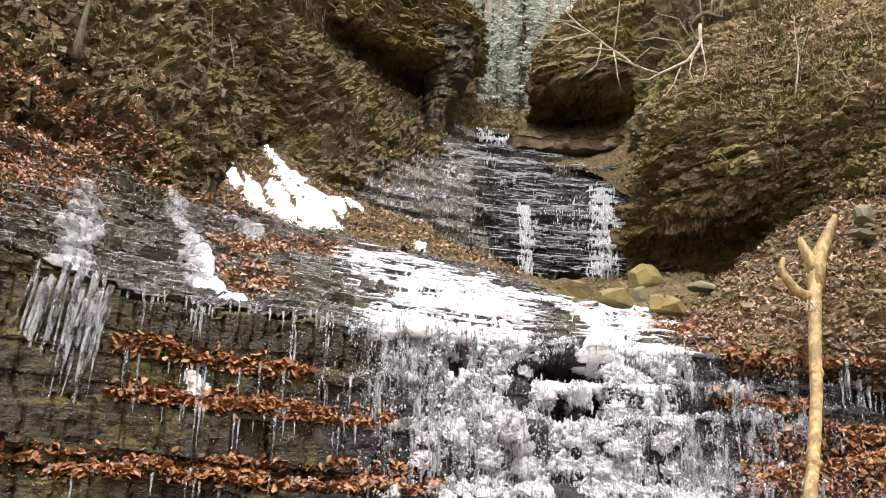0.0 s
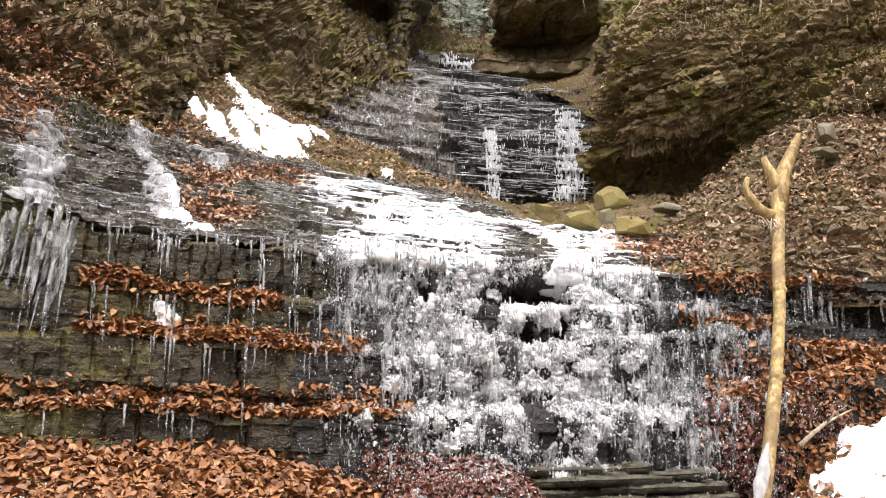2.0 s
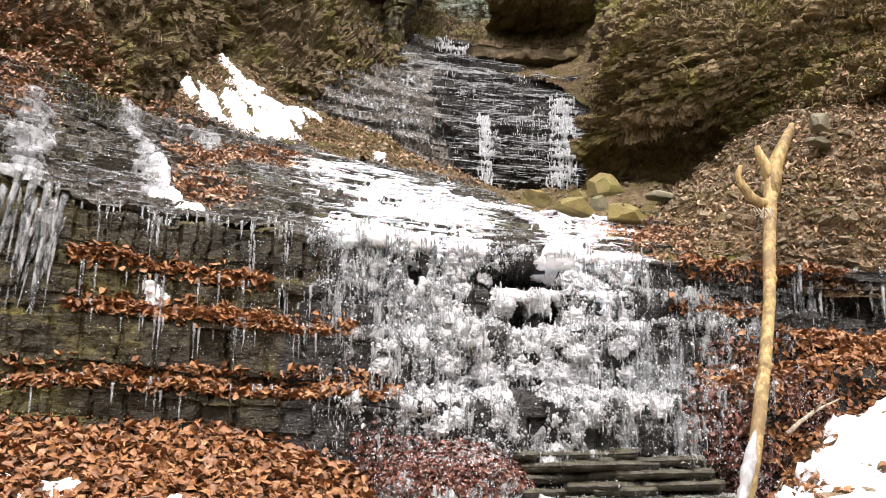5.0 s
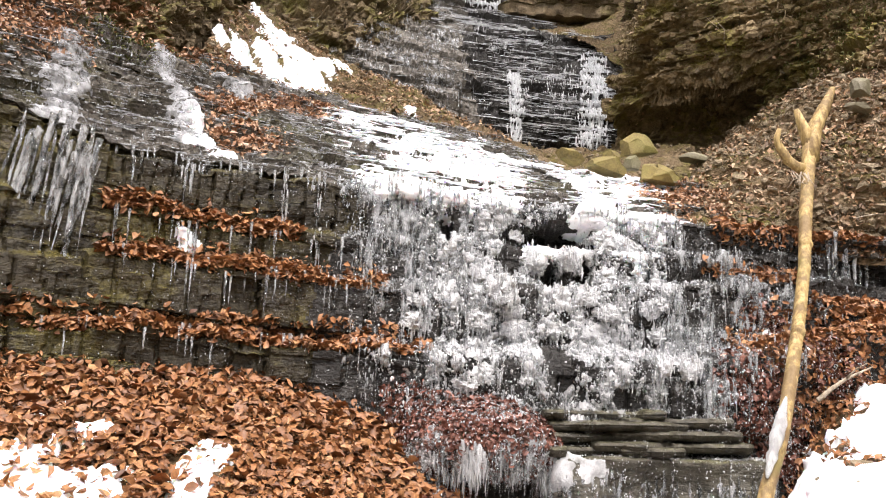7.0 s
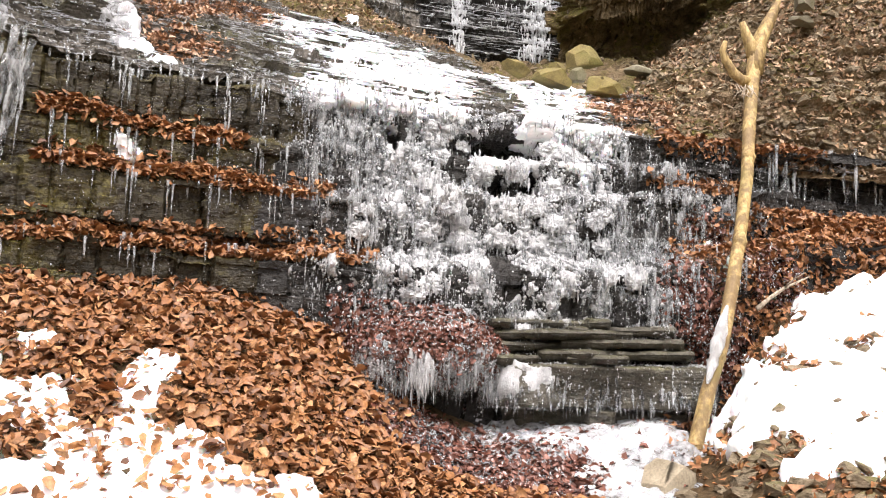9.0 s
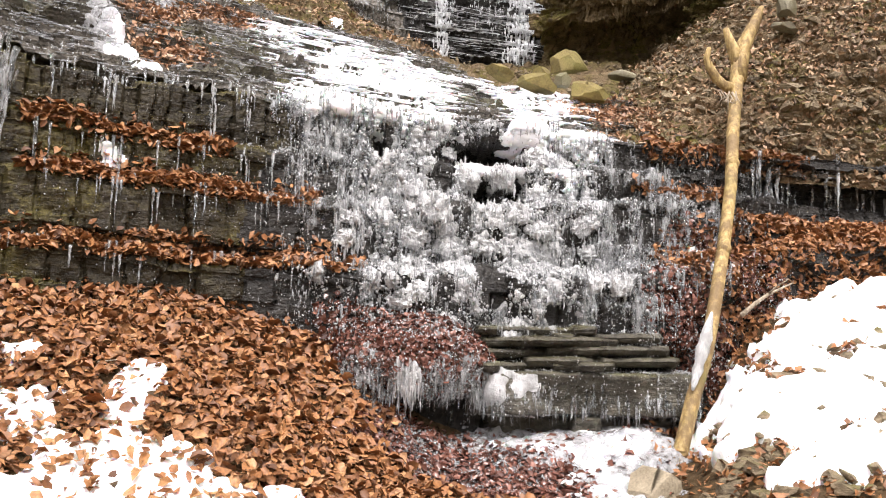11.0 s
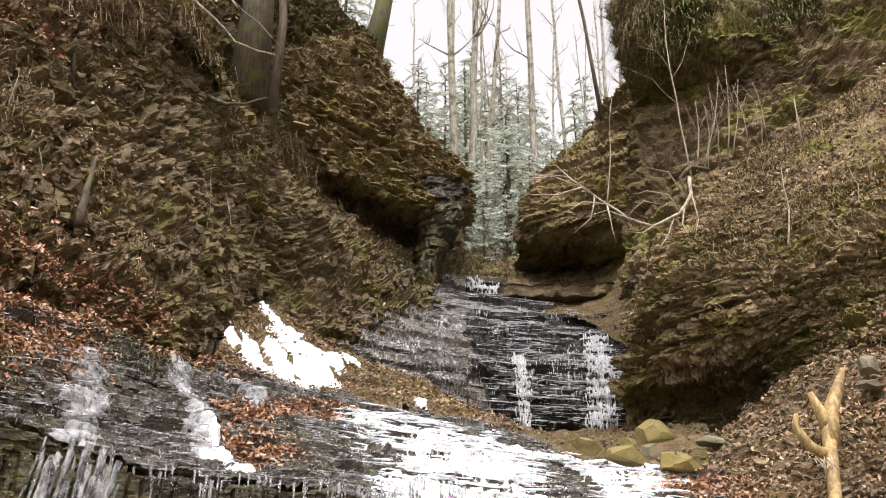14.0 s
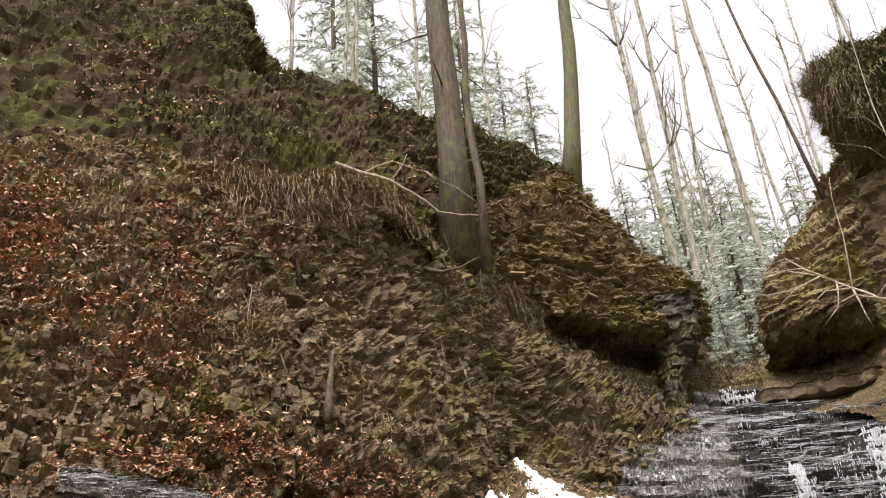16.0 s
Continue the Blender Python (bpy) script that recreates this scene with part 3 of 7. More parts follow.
gy = np.concatenate([np.linspace(-40, -2, 20), np.linspace(-1, 24, 110), np.geomspace(25, 400, 40)])
gx = np.concatenate([-np.geomspace(400, 8, 36), np.linspace(-7.5, 7.5, 70), np.geomspace(8, 400, 36)])
gxx, gyy = np.meshgrid(gx, gy)
gp = np.stack([gxx, gyy, ground_height(gxx, gyy)], -1)
gp[..., 2] += 0.25 * fbm(gp * (1, 1, 0), 0.6, 4, 2) + 0.05 * fbm(gp * (1, 1, 0), 5, 3, 4)
structure(sheet("ground", gp, SLOPE_SOIL, smoothed=True), "brown leaf-littered soil of the wooded ravine", "ground")

near_rows = [[(x * 0.75, 2.3, 0.3 + 0.05 * abs(x)) for x, y, z in GROUND_FRONT_C]]
front = lay(widen(near_rows + [GROUND_FRONT_C, GROUND_FRONT_B, GROUND_FRONT_A], 1.5, 1.5), 270, 150)
front[..., 2] += 0.05 * fbm(front, 2.2, 4, 3) + 0.02 * fbm(front, 9, 3, 8)
front[..., 2] += 0.15 * np.exp(-(((front[..., 0] - 1.1) / 0.5) ** 4) - ((front[..., 1] - 5.05) / 0.28) ** 2)
stream_bank = structure(sheet("stream_bank", front, LITTER_SOIL, smoothed=True), "stony stream bank of dark soil under leaves and snow", "bank")

face = rough_face(widen(FALL_FACE, 1.2, 1.0), 600, 270, 0.035, 0.7, 1.7, 1.0, 0.05, 1.0, 0.016, knobs=0.02, crumble=0.3, blocky=0.75, dent=((3.2, 2.54), (0.85, 0.21), (0, 0.4, 0)))
for cx, cz, rx, rz, deep in ((0.67, 2.64, 0.2, 0.08, 0.3), (0.62, 2.39, 0.07, 0.07, 0.2), (0.83, 2.43, 0.07, 0.06, 0.2), (0.02, 2.65, 0.04, 0.08, 0.12)):
    face[..., 1] += deep * np.exp(-((face[..., 0] - cx) / rx) ** 4 - ((face[..., 2] - cz) / rz) ** 4)
fall_rock = sheet("waterfall_ledges", face, WET_SHALE)
fall_rock.data.materials.append(BLACK_SHALE)
soaked = face[:-1, :-1, 0] + 0.35 * fbm(face[:-1, :-1], 2.2, 4, 14) > -0.62
fall_rock.data.polygons.foreach_set("material_index", soaked.astype(np.int32).ravel())
fall_ledges = structure(fall_rock, "wet dark shale ledges of the lower icy waterfall", "rock face")
brow = rough_face(widen(BROW_SLOPE, 1.2, 1.0), 480, 310, 0.05, 0.9, 0.5, 0.0, 0.06, 2.0, 0.02, knobs=0.035)


def terrace(g, share, thin, dip, seed):
    """Cuts a slope into thin level beds with steep fronts."""
    b = (g[..., 2] - dip * g[..., 0] + 0.03 * fbm(g, 1.5, 3, seed)) / thin
    k = np.clip(np.searchsorted(BEDS, b), 1, len(BEDS) - 1)
    h = BEDS[k] - BEDS[k - 1]
    f = (b - BEDS[k - 1]) / h
    g = g.copy()
    g[..., 2] += share * h * thin * (smooth(0.05, 0.3, f) - f)
    return g, k


brow, brow_bed = terrace(brow, 0.9, 0.42, -0.05, 44)
structure(sheet("waterfall_brow", brow, THIN_SHALE), "thin-bedded wet shale slope above the icy fall", "rock slope")
bank = rough_face(UPPER_BANK, 200, 110, 0.05, 0.8, 0.8, 0.0, 0.14, 3.0, 0.05, knobs=0.04)
structure(sheet("upper_bank", bank, SLOPE_SOIL), "shaly bank with leaves and snow below the upper fall", "bank")
back = rough_face(BACK_FALL, 260, 240, 0.1, 1.8, 0.5, 0.0, 0.08, 4.0, 0.02, dip=(-0.04, 0.0), knobs=0.02)
back, _ = terrace(back, 0.85, 0.7, -0.04, 45)
upper_rock = sheet("upper_fall_rock", back, BLACK_SHALE)
upper_rock.data.materials.append(GREY_SHALE)
drier = back[:-1, :-1, 0] + 0.3 * fbm(back[:-1, :-1], 2.0, 3, 15) < 0.3
upper_rock.data.polygons.foreach_set("material_index", drier.astype(np.int32).ravel())
structure(upper_rock, "black wet shale steps behind the upper waterfall", "rock face")
sunk = [[(x + 0.1, y + 0.1, z - 0.9) for x, y, z in LEFT_WALL_A]] + list(LEFT_WALL)
left = rough_face(widen(sunk, 1.6), 390, 300, 0.1, 0.5, 0.9, 0.0, 0.26, 5.0, 0.06, (-0.06, 0.05), knobs=0.1, crumble=0.5, blocky=0.85, jog=0.2, fade=(1, 1, 1, 0.9, 0.7, 0.5))
left_wall = structure(sheet("left_rock_wall", left, MOSSY_SHALE), "mossy broken shale wall with soil and dry leaves", "rock wall")
low_top = [[(x, y + 0.3, z - 0.7) for x, y, z in LEFT_TOP_A], LEFT_TOP_B, LEFT_TOP_C]
top = rough_face(widen(low_top, 3.0), 230, 170, 0.05, 0.7, 1.0, 0.0, 0.4, 6.0, 0.1, knobs=0.03, blocky=0.8, crumble=0.4)
structure(sheet("left_slope", top, SHADED_WOODED_SOIL), "steep mossy wooded slope above the rock wall", "slope")
nose = rough_face(NOSE, 210, 180, 0.13, 0.8, 0.8, 0.0, 0.2, 7.0, 0.04, (-0.12, 0.0), knobs=0.04, crumble=0.4, blocky=0.65)
structure(sheet("overhanging_rock", nose, CLIFF_SHALE), "bedded brown shale overhang with a dark underside", "rock overhang")
a, b = np.meshgrid(np.linspace(0, 2 * math.pi, 60), np.linspace(0, 1, 60))
wide = np.interp(b, [0, 0.3, 0.6, 1], [0.15, 0.18, 0.3, 0.5])
pillar = np.stack([np.interp(b, [0, 0.35, 0.7, 1], [-0.27, -0.2, -0.05, -0.15]) + wide * np.cos(a), 12.85 + 0.3 * b + wide * np.sin(a), 7.2 + 1.8 * b], -1)
pillar += normals(pillar) * (bedding(pillar, 0.045, 0.5, thin=0.6, seed=17.0, blocky=0.7) + 0.16 * fbm(pillar, 2.5, 4, 17))[..., None]
structure(sheet("rock_pillar", pillar, WET_SHALE), "dark shale foot of the overhang reaching the stream", "rock")
cliff = rough_face(widen(RIGHT_CLIFF, 0, 1.5), 350, 300, 0.1, 0.45, 0.85, 0.0, 0.24, 8.0, 0.06, (-0.03, 0.05), knobs=0.1, crumble=0.5, blocky=0.85, jog=0.2, fade=(1, 1, 0.8, 0.4, 0.15), dent=((2.35, 4.5), (0.6, 0.42), (0.3, 1.0, 0.0)))
hollow = np.exp(-(((cliff[..., 0] - 2.3) / 0.42) ** 4 + ((cliff[..., 2] - 4.62) / 0.32) ** 4))
right_wall = structure(sheet("right_rock_wall", cliff, CLIFF_SHALE), "mossy tan shale cliff with a dark hollow at its foot", "rock wall")
# Cliff rows are set back along the camera's sight lines to fit its view.
camera_eye = Vector((-0.2, 0.0, 1.63))
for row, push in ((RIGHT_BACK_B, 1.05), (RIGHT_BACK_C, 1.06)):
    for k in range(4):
        row[k] = tuple(camera_eye + (Vector(row[k]) - camera_eye) * push)
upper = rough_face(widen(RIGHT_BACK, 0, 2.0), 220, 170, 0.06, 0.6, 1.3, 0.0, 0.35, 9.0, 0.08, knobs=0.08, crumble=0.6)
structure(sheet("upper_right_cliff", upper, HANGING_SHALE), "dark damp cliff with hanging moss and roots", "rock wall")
# The block's lower rows get the same set-back from the camera's eye.
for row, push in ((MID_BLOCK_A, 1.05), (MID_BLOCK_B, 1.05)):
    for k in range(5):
        row[k] = tuple(camera_eye + (Vector(row[k]) - camera_eye) * push)
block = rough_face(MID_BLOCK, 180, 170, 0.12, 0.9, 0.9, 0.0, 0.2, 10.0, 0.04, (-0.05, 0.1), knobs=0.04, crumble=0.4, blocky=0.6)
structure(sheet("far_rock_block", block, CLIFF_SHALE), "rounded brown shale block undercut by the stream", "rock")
rbank = rough_face(widen(RIGHT_BANK, 0, 1.2), 240, 130, 0.05, 0.7, 0.7, 0.0, 0.1, 11.0, 0.05, knobs=0.05)
right_bank = structure(sheet("right_bank", rbank, SLOPE_SOIL), "leaf-strewn shaly bank beside the waterfall brow", "bank")
MUD_BANK = ([(0.97, 13.5, 7.3), (1.58, 13.2, 7.1), (1.98, 12.4, 6.5), (2.35, 11.3, 5.7)],
            [(1.0, 14.6, 8.2), (1.68, 14.4, 8.0), (2.22, 13.6, 7.5), (2.6, 12.4, 7.0)],
            [(1.12, 16.5, 9.4), (1.92, 16.0, 9.1), (2.53, 15.0, 8.8), (3.0, 13.0, 8.1)])
mud = rough_face(MUD_BANK, 120, 90, 0.03, 1.0, 0.8, 0.0, 0.12, 12.0, 0.05)
structure(sheet("mud_bank", mud, SLOPE_SOIL), "smooth brown earth bank beside the upper fall", "bank")
GULLY = ([(-0.4, 13.1, 7.2), (0.0, 13.6, 7.55), (0.5, 14.1, 7.8), (1.1, 14.4, 7.85)],
         [(-0.35, 15.0, 9.1), (0.2, 15.5, 9.0), (0.65, 16.0, 9.05), (1.3, 16.2, 9.1)],
         [(-0.3, 18.0, 11.5), (0.4, 18.5, 11.2), (0.95, 19.0, 11.15), (1.8, 19.5, 11.5)])
gully = rough_face(GULLY, 120, 120, 0.1, 0.8, 0.9, 0.0, 0.2, 13.0, 0.06)
structure(sheet("upper_gully", gully, MOSSY_SHALE), "mossy stream gully above the upper fall", "gully")


# ---- things ----
def tube(points, radii, sides=8, wobble=0.0, seed=0):
    """A tapering rod along points, as one bmesh."""
    bm = bmesh.new()
    rnd = random.Random(seed)
    rings, pts = [], [Vector(p) for p in points]
    for i, p in enumerate(pts):
        d = (pts[min(i + 1, len(pts) - 1)] - pts[max(i - 1, 0)]).normalized()
        side = d.cross(Vector((0.31, 0.95, 0.11))).normalized()
        other = d.cross(side)
        ring = []
        for k in range(sides):
            a = 2 * math.pi * k / sides
            r = radii[i] * (1 + wobble * rnd.uniform(-1, 1))
            ring.append(bm.verts.new(p + (side * math.cos(a) + other * math.sin(a)) * r))
        rings.append(ring)
    for a, b in zip(rings, rings[1:]):
        for k in range(sides):
            bm.faces.new((a[k], a[(k + 1) % sides], b[(k + 1) % sides], b[k]))
    bm.faces.new(rings[0][::-1])
    bm.faces.new(rings[-1])
    return bm


def bend(a, b, n, sag=0.0, jitter=0.0, seed=0):
    rnd = random.Random(seed)
    a, b = Vector(a), Vector(b)
    return [a.lerp(b, i / n) + Vector((rnd.uniform(-1, 1), rnd.uniform(-1, 1), rnd.uniform(-1, 1))) * (jitter if 0 < i < n else 0)
            + Vector((0, 0, sag * math.sin(math.pi * i / n))) for i in range(n + 1)]


def empty(name, place=(0, 0, 0)):
    ob = new(name)
    ob.empty_display_size = 0.05
    ob.location = place
    return ob


def thing(name, label, category, group="", place=(0, 0, 0)):
    return tagged(empty(name, place), label, category, group)


# the leaning log: a forked barkless trunk
log = thing("leaning_log", "barkless yellow forked log leaning on the ledge", "log")
LOG = [(1.42, 4.78, 0.85), (1.5, 4.85, 1.07), (1.60, 4.95, 1.35), (1.69, 5.02, 1.57), (1.81, 5.20, 1.88), (1.93, 5.40, 2.20), (2.04, 5.60, 2.52), (2.15, 5.85, 2.91), (2.25, 6.05, 3.25), (2.31, 6.15, 3.47)]
part("trunk", tube(LOG, [0.037, 0.037, 0.035, 0.033, 0.034, 0.035, 0.036, 0.038, 0.044, 0.05], 14, 0.11, 3), BARE_WOOD, log)
part("fork", tube([(2.27, 6.06, 3.28), (2.3, 6.12, 3.42), (2.35, 6.18, 3.53), (2.42, 6.22, 3.66), (2.46, 6.25, 3.74), (2.52, 6.3, 3.84)], [0.044, 0.052, 0.046, 0.038, 0.031, 0.018], 12, 0.16, 4), BARE_WOOD, log)
part("fork", tube([(2.29, 6.1, 3.36), (2.27, 6.13, 3.48), (2.24, 6.14, 3.56), (2.22, 6.15, 3.63)], [0.046, 0.037, 0.029, 0.016], 10, 0.18, 5), BARE_WOOD, log)
part("branch_stub", tube([(2.22, 6.02, 3.2), (2.15, 5.99, 3.21), (2.09, 5.96, 3.24), (2.04, 5.95, 3.31), (2.02, 5.95, 3.37), (2.04, 5.95, 3.43)], [0.038, 0.031, 0.028, 0.025, 0.021, 0.013], 10, 0.18, 6), BARE_WOOD, log)
for a, b in (((1.9, 5.33, 2.12), 0.041), ((2.08, 5.68, 2.66), 0.043), ((1.66, 4.99, 1.5), 0.039), ((2.2, 5.95, 3.08), 0.05)):
    part("knot", tube([Vector(a) + Vector((0, 0, -0.05)), a, Vector(a) + Vector((0.02, 0.03, 0.05))], [0.02, b, 0.02], 9, 0.2, int(a[2] * 100)), BARE_WOOD, log)
fibre = random.Random(5)
for k in range(14):
    x, z = 2.1 + fibre.uniform(0, 0.12), 3.17 - fibre.uniform(0, 0.03)
    part("root_fibre", tube([(x, 5.96, z), (x + fibre.uniform(-0.03, 0.02), 5.92, z - 0.05), (x + fibre.uniform(-0.05, 0.03), 5.9, z - fibre.uniform(0.07, 0.14))], [0.004, 0.003, 0.001], 5, 0.1, 20 + k), TWIG, log)
tagged(part("ice_on_log", tube([Vector((1.575, 4.9, 1.37)).lerp(Vector((1.73, 5.06, 1.76)), k / 12) for k in range(13)], [0.006, 0.015, 0.02, 0.026, 0.023, 0.03, 0.034, 0.029, 0.033, 0.026, 0.022, 0.014, 0.006], 12, 0.16, 9), WHITE_ICE), "white ice frozen onto the log's lower side", "ice")


def boulder(name, place, size, turn, material, label, seed, cut=12):
    """An angular block, cut by random planes and worn round the edges."""
    rnd = random.Random(seed)
    bm = bmesh.new()
    bmesh.ops.create_cube(bm, size=2)
    for _ in range(cut):
        no = Vector((rnd.uniform(-1, 1), rnd.uniform(-1, 1), rnd.uniform(-0.3, 1))).normalized()
        geo = bm.verts[:] + bm.edges[:] + bm.faces[:]
        res = bmesh.ops.bisect_plane(bm, geom=geo, plane_co=no * rnd.uniform(0.72, 1.1), plane_no=no, clear_outer=True)
        bmesh.ops.holes_fill(bm, edges=[e for e in bm.edges if e.is_boundary])
    bmesh.ops.bevel(bm, geom=bm.edges[:], offset=0.03, segments=2, profile=0.6, affect="EDGES")
    bmesh.ops.triangulate(bm, faces=bm.faces[:])
    bmesh.ops.subdivide_edges(bm, edges=bm.edges[:], cuts=2)
    for v in bm.verts:
        v.co += v.co.normalized() * (0.09 * noise.noise(v.co * 1.7 + Vector((seed, 0, 0))) + 0.05 * noise.noise(v.co * 6))
        v.co = 0.86 * Vector((v.co.x * size[0], v.co.y * size[1], v.co.z * size[2]))
    ob = part(name, bm, material)
    ob.matrix_world = pose(*place, *turn)
    return tagged(ob, label, "boulder")


boulder("boulder", (1.44, 7.2, 3.68), (0.118, 0.111, 0.096), (5, -8, 20), SAND_ROCK, "yellow mossy sandstone boulder on the fall's brow", 4)
boulder("boulder", (1.52, 6.85, 3.36), (0.148, 0.104, 0.074), (0, 8, -10), SAND_ROCK, "flat yellow sandstone block at the edge of the ice", 5)
boulder("boulder", (1.17, 7.0, 3.45), (0.141, 0.104, 0.063), (4, 14, 15), SAND_ROCK, "slanting yellow sandstone slab beside the ice", 6)
boulder("boulder", (0.95, 7.3, 3.6), (0.126, 0.096, 0.052), (-4, 10, 30), SAND_ROCK, "yellow sandstone slab at the stream's edge", 7)
boulder("boulder", (1.34, 6.95, 3.46), (0.063, 0.059, 0.059), (0, 8, 12), GREY_ROCK, "small dark square stone wedged between boulders", 14)
boulder("boulder", (1.3, 7.4, 3.62), (0.074, 0.074, 0.052), (0, 5, 40), SAND_ROCK, "brown stone behind the yellow boulders", 15)
boulder("boulder", (1.9, 7.4, 3.66), (0.118, 0.074, 0.037), (0, 4, 5), GREY_ROCK, "flat wet slab in the stream", 16)
boulder("boulder", (2.9, 6.78, 4.05), (0.075, 0.07, 0.075), (0, 10, 40), GREY_ROCK, "grey square stone lying on the leafy bank", 8)
boulder("boulder", (2.86, 6.7, 3.87), (0.1, 0.08, 0.03), (8, 10, 20), GREY_ROCK, "flat greenish slab lying on the bank", 17)
boulder("boulder", (1.28, 4.5, 0.93), (0.14, 0.13, 0.12), (0, 4, 30), BEIGE_ROCK, "pale beige stone at the foot of the log", 9)
boulder("boulder", (1.62, 4.35, 0.93), (0.15, 0.1, 0.07), (0, 25, 30), SAND_ROCK, "yellowish slanting stone in the stream bank", 10)


# ---- covers: snow, ice, water and leaves ----
def zone(p, dims, strokes):
    """1 on the middle line of the nearest stroke (from, to, half width), 0 at its edge, below 0 outside."""
    q, best = p[..., dims], -9.0
    for a, b, w in strokes:
        a, b = np.array(a, float), np.array(b, float)
        d = b - a
        t = np.clip(((q - a) @ d) / max(d @ d, 1e-9), 0, 1)
        best = np.maximum(best, 1 - np.linalg.norm(q - a - t[..., None] * d, axis=-1) / w)
    return best


XZ, XY = [0, 2], [0, 1]


def cover(name, grid, mask, thick, material, soften=3, ragged=0.35, scale=6.0, seed=0.0, lumps=0.3):
    """A coat over part of a surface, whose edges sink into it."""
    m = mask + ragged * fbm(grid, scale, 4, seed)
    base = blur(grid, soften)
    h = thick * smooth(0.0, 0.35, m) * (1 + lumps * fbm(grid, scale * 2, 3, seed + 3)) - 0.6 * thick * (1 - smooth(-0.12, 0.08, m)) + 0.004
    g = base + normals(base) * h[..., None] + np.array((0, 0, 1)) * (0.3 * np.maximum(h, 0))[..., None]
    inside = m > -0.12
    keep = inside[:-1, :-1] | inside[1:, :-1] | inside[:-1, 1:] | inside[1:, 1:]
    return sheet(name, g, material, keep, True)


def pick(grid, mask, count, rnd):
    """Random places on a surface, more where the mask is high: points and normals."""
    du, dv = np.gradient(grid, axis=1), np.gradient(grid, axis=0)
    area = np.linalg.norm(np.cross(du, dv), axis=-1) * np.clip(mask, 0, None)
    flat = np.cumsum(area.ravel())
    if flat[-1] <= 0:
        return np.zeros((0, 3)), np.zeros((0, 3))
    i = np.searchsorted(flat, rnd.random_sample(count) * flat[-1])
    i = np.minimum(i, area.size - 1)
    n = normals(blur(grid, 2)).reshape(-1, 3)[i]
    p = grid.reshape(-1, 3)[i] + (rnd.random_sample((len(i), 1)) - 0.5) * du.reshape(-1, 3)[i] + (rnd.random_sample((len(i), 1)) - 0.5) * dv.reshape(-1, 3)[i]
    return p, n


def frames_of(n, rnd, loose):
    """Random turned axes whose third stands roughly along n."""
    z = n + loose * rnd.normal(size=n.shape)
    z /= np.linalg.norm(z, axis=1, keepdims=True)
    a = rnd.normal(size=n.shape)
    x = np.cross(a, z)
    x /= np.linalg.norm(x, axis=1, keepdims=True)
    return np.stack([x, np.cross(z, x), z], 1)


def many(name, verts, faces, places, axes, sizes, material, smoothed=False):
    """One mesh of many copies of a small form; sizes: one number or three for each copy."""
    verts = np.array(verts, float)
    if verts.ndim == 2:
        verts = np.repeat(verts[None], len(places), 0)
    pts = np.einsum("kvi,kij->kvj", verts * (sizes[:, None, None] if sizes.ndim == 1 else sizes[:, None, :]), axes) + places[:, None, :]
    nvert = verts.shape[1]
    out = []
    for f in faces:
        out += (np.array(f)[None] + nvert * np.arange(len(places))[:, None]).tolist()
    return new(name, shape_mesh(name, pts, out, material, smoothed))


def stuff(ob, label, category):
    return tagged(ob, label, category, kind="stuff")


LEAF_FACES = [(0, 6, 1), (0, 2, 6), (1, 6, 7, 3), (6, 2, 4, 7), (3, 7, 5), (7, 4, 5)]


def leaf_forms(count, rnd):
    c = rnd.uniform(-0.12, 0.36, (count, 1))
    t = rnd.uniform(-0.25, 0.3, (count, 1))
    w = rnd.uniform(0.5, 1.0, (count, 1))
    o = np.zeros((count, 1))
    col = lambda x, y, z: np.concatenate([o + x * w, o + y, z], 1)
    k = rnd.uniform(0.5, 1.3, (count, 1))
    j = lambda: rnd.uniform(-0.1, 0.1, (count, 1))
    return np.stack([col(0, -0.5, o), col(-0.3, -0.22, c + j()), col(0.3, -0.22, c * k + j()), col(-0.33, 0.18, c * k + j()), col(0.33, 0.18, c + j()), col(0, 0.48, t), col(0, -0.22, o), col(0, 0.18, o + 0.02)], 1)


FAR_FACES = [(0, 1, 4), (0, 4, 2), (1, 3, 4), (4, 3, 2)]


def far_leaf_forms(count, rnd):
    """A plainer folded leaf for the places that stay far off."""
    return leaf_forms(count, rnd)[:, [0, 3, 4, 5, 6]]


def leaves(name, grid, mask, count, size, material, label, seed, lift=0.03, loose=0.5, up=0.5):
    rnd = np.random.RandomState(seed)
    p, n = pick(grid, mask, count, rnd)
    n = n * (1 - up) + np.array((0, -0.25, 1)) * up
    p = p + n * rnd.random_sample((len(p), 1)) * lift + np.array((0, 0, 0.006))
    s = size * rnd.uniform(0.35, 1.5, len(p))
    far = name in ("bank_leaves", "brow_leaves", "wall_leaves", "slope_leaves", "cliff_leaves", "upper_leaves")
    forms = far_leaf_forms(len(p), rnd) if far else leaf_forms(len(p), rnd)
    return stuff(many(name, forms, FAR_FACES if far else LEAF_FACES, p, frames_of(n, rnd, loose), s, material, True), label, "leaves")


def drop_form(sides=4, levels=((0.0, 0.5), (0.2, 1.0), (0.65, 0.55), (1.0, 0.06))):
    v = [(math.cos(2 * math.pi * k / sides) * r, math.sin(2 * math.pi * k / sides) * r, -z) for z, r in levels for k in range(sides)]
    f = [(i * sides + k, (i + 1) * sides + k, (i + 1) * sides + (k + 1) % sides, i * sides + (k + 1) % sides) for i in range(len(levels) - 1) for k in range(sides)]
    f.append(tuple(range(sides)))
    return v, f


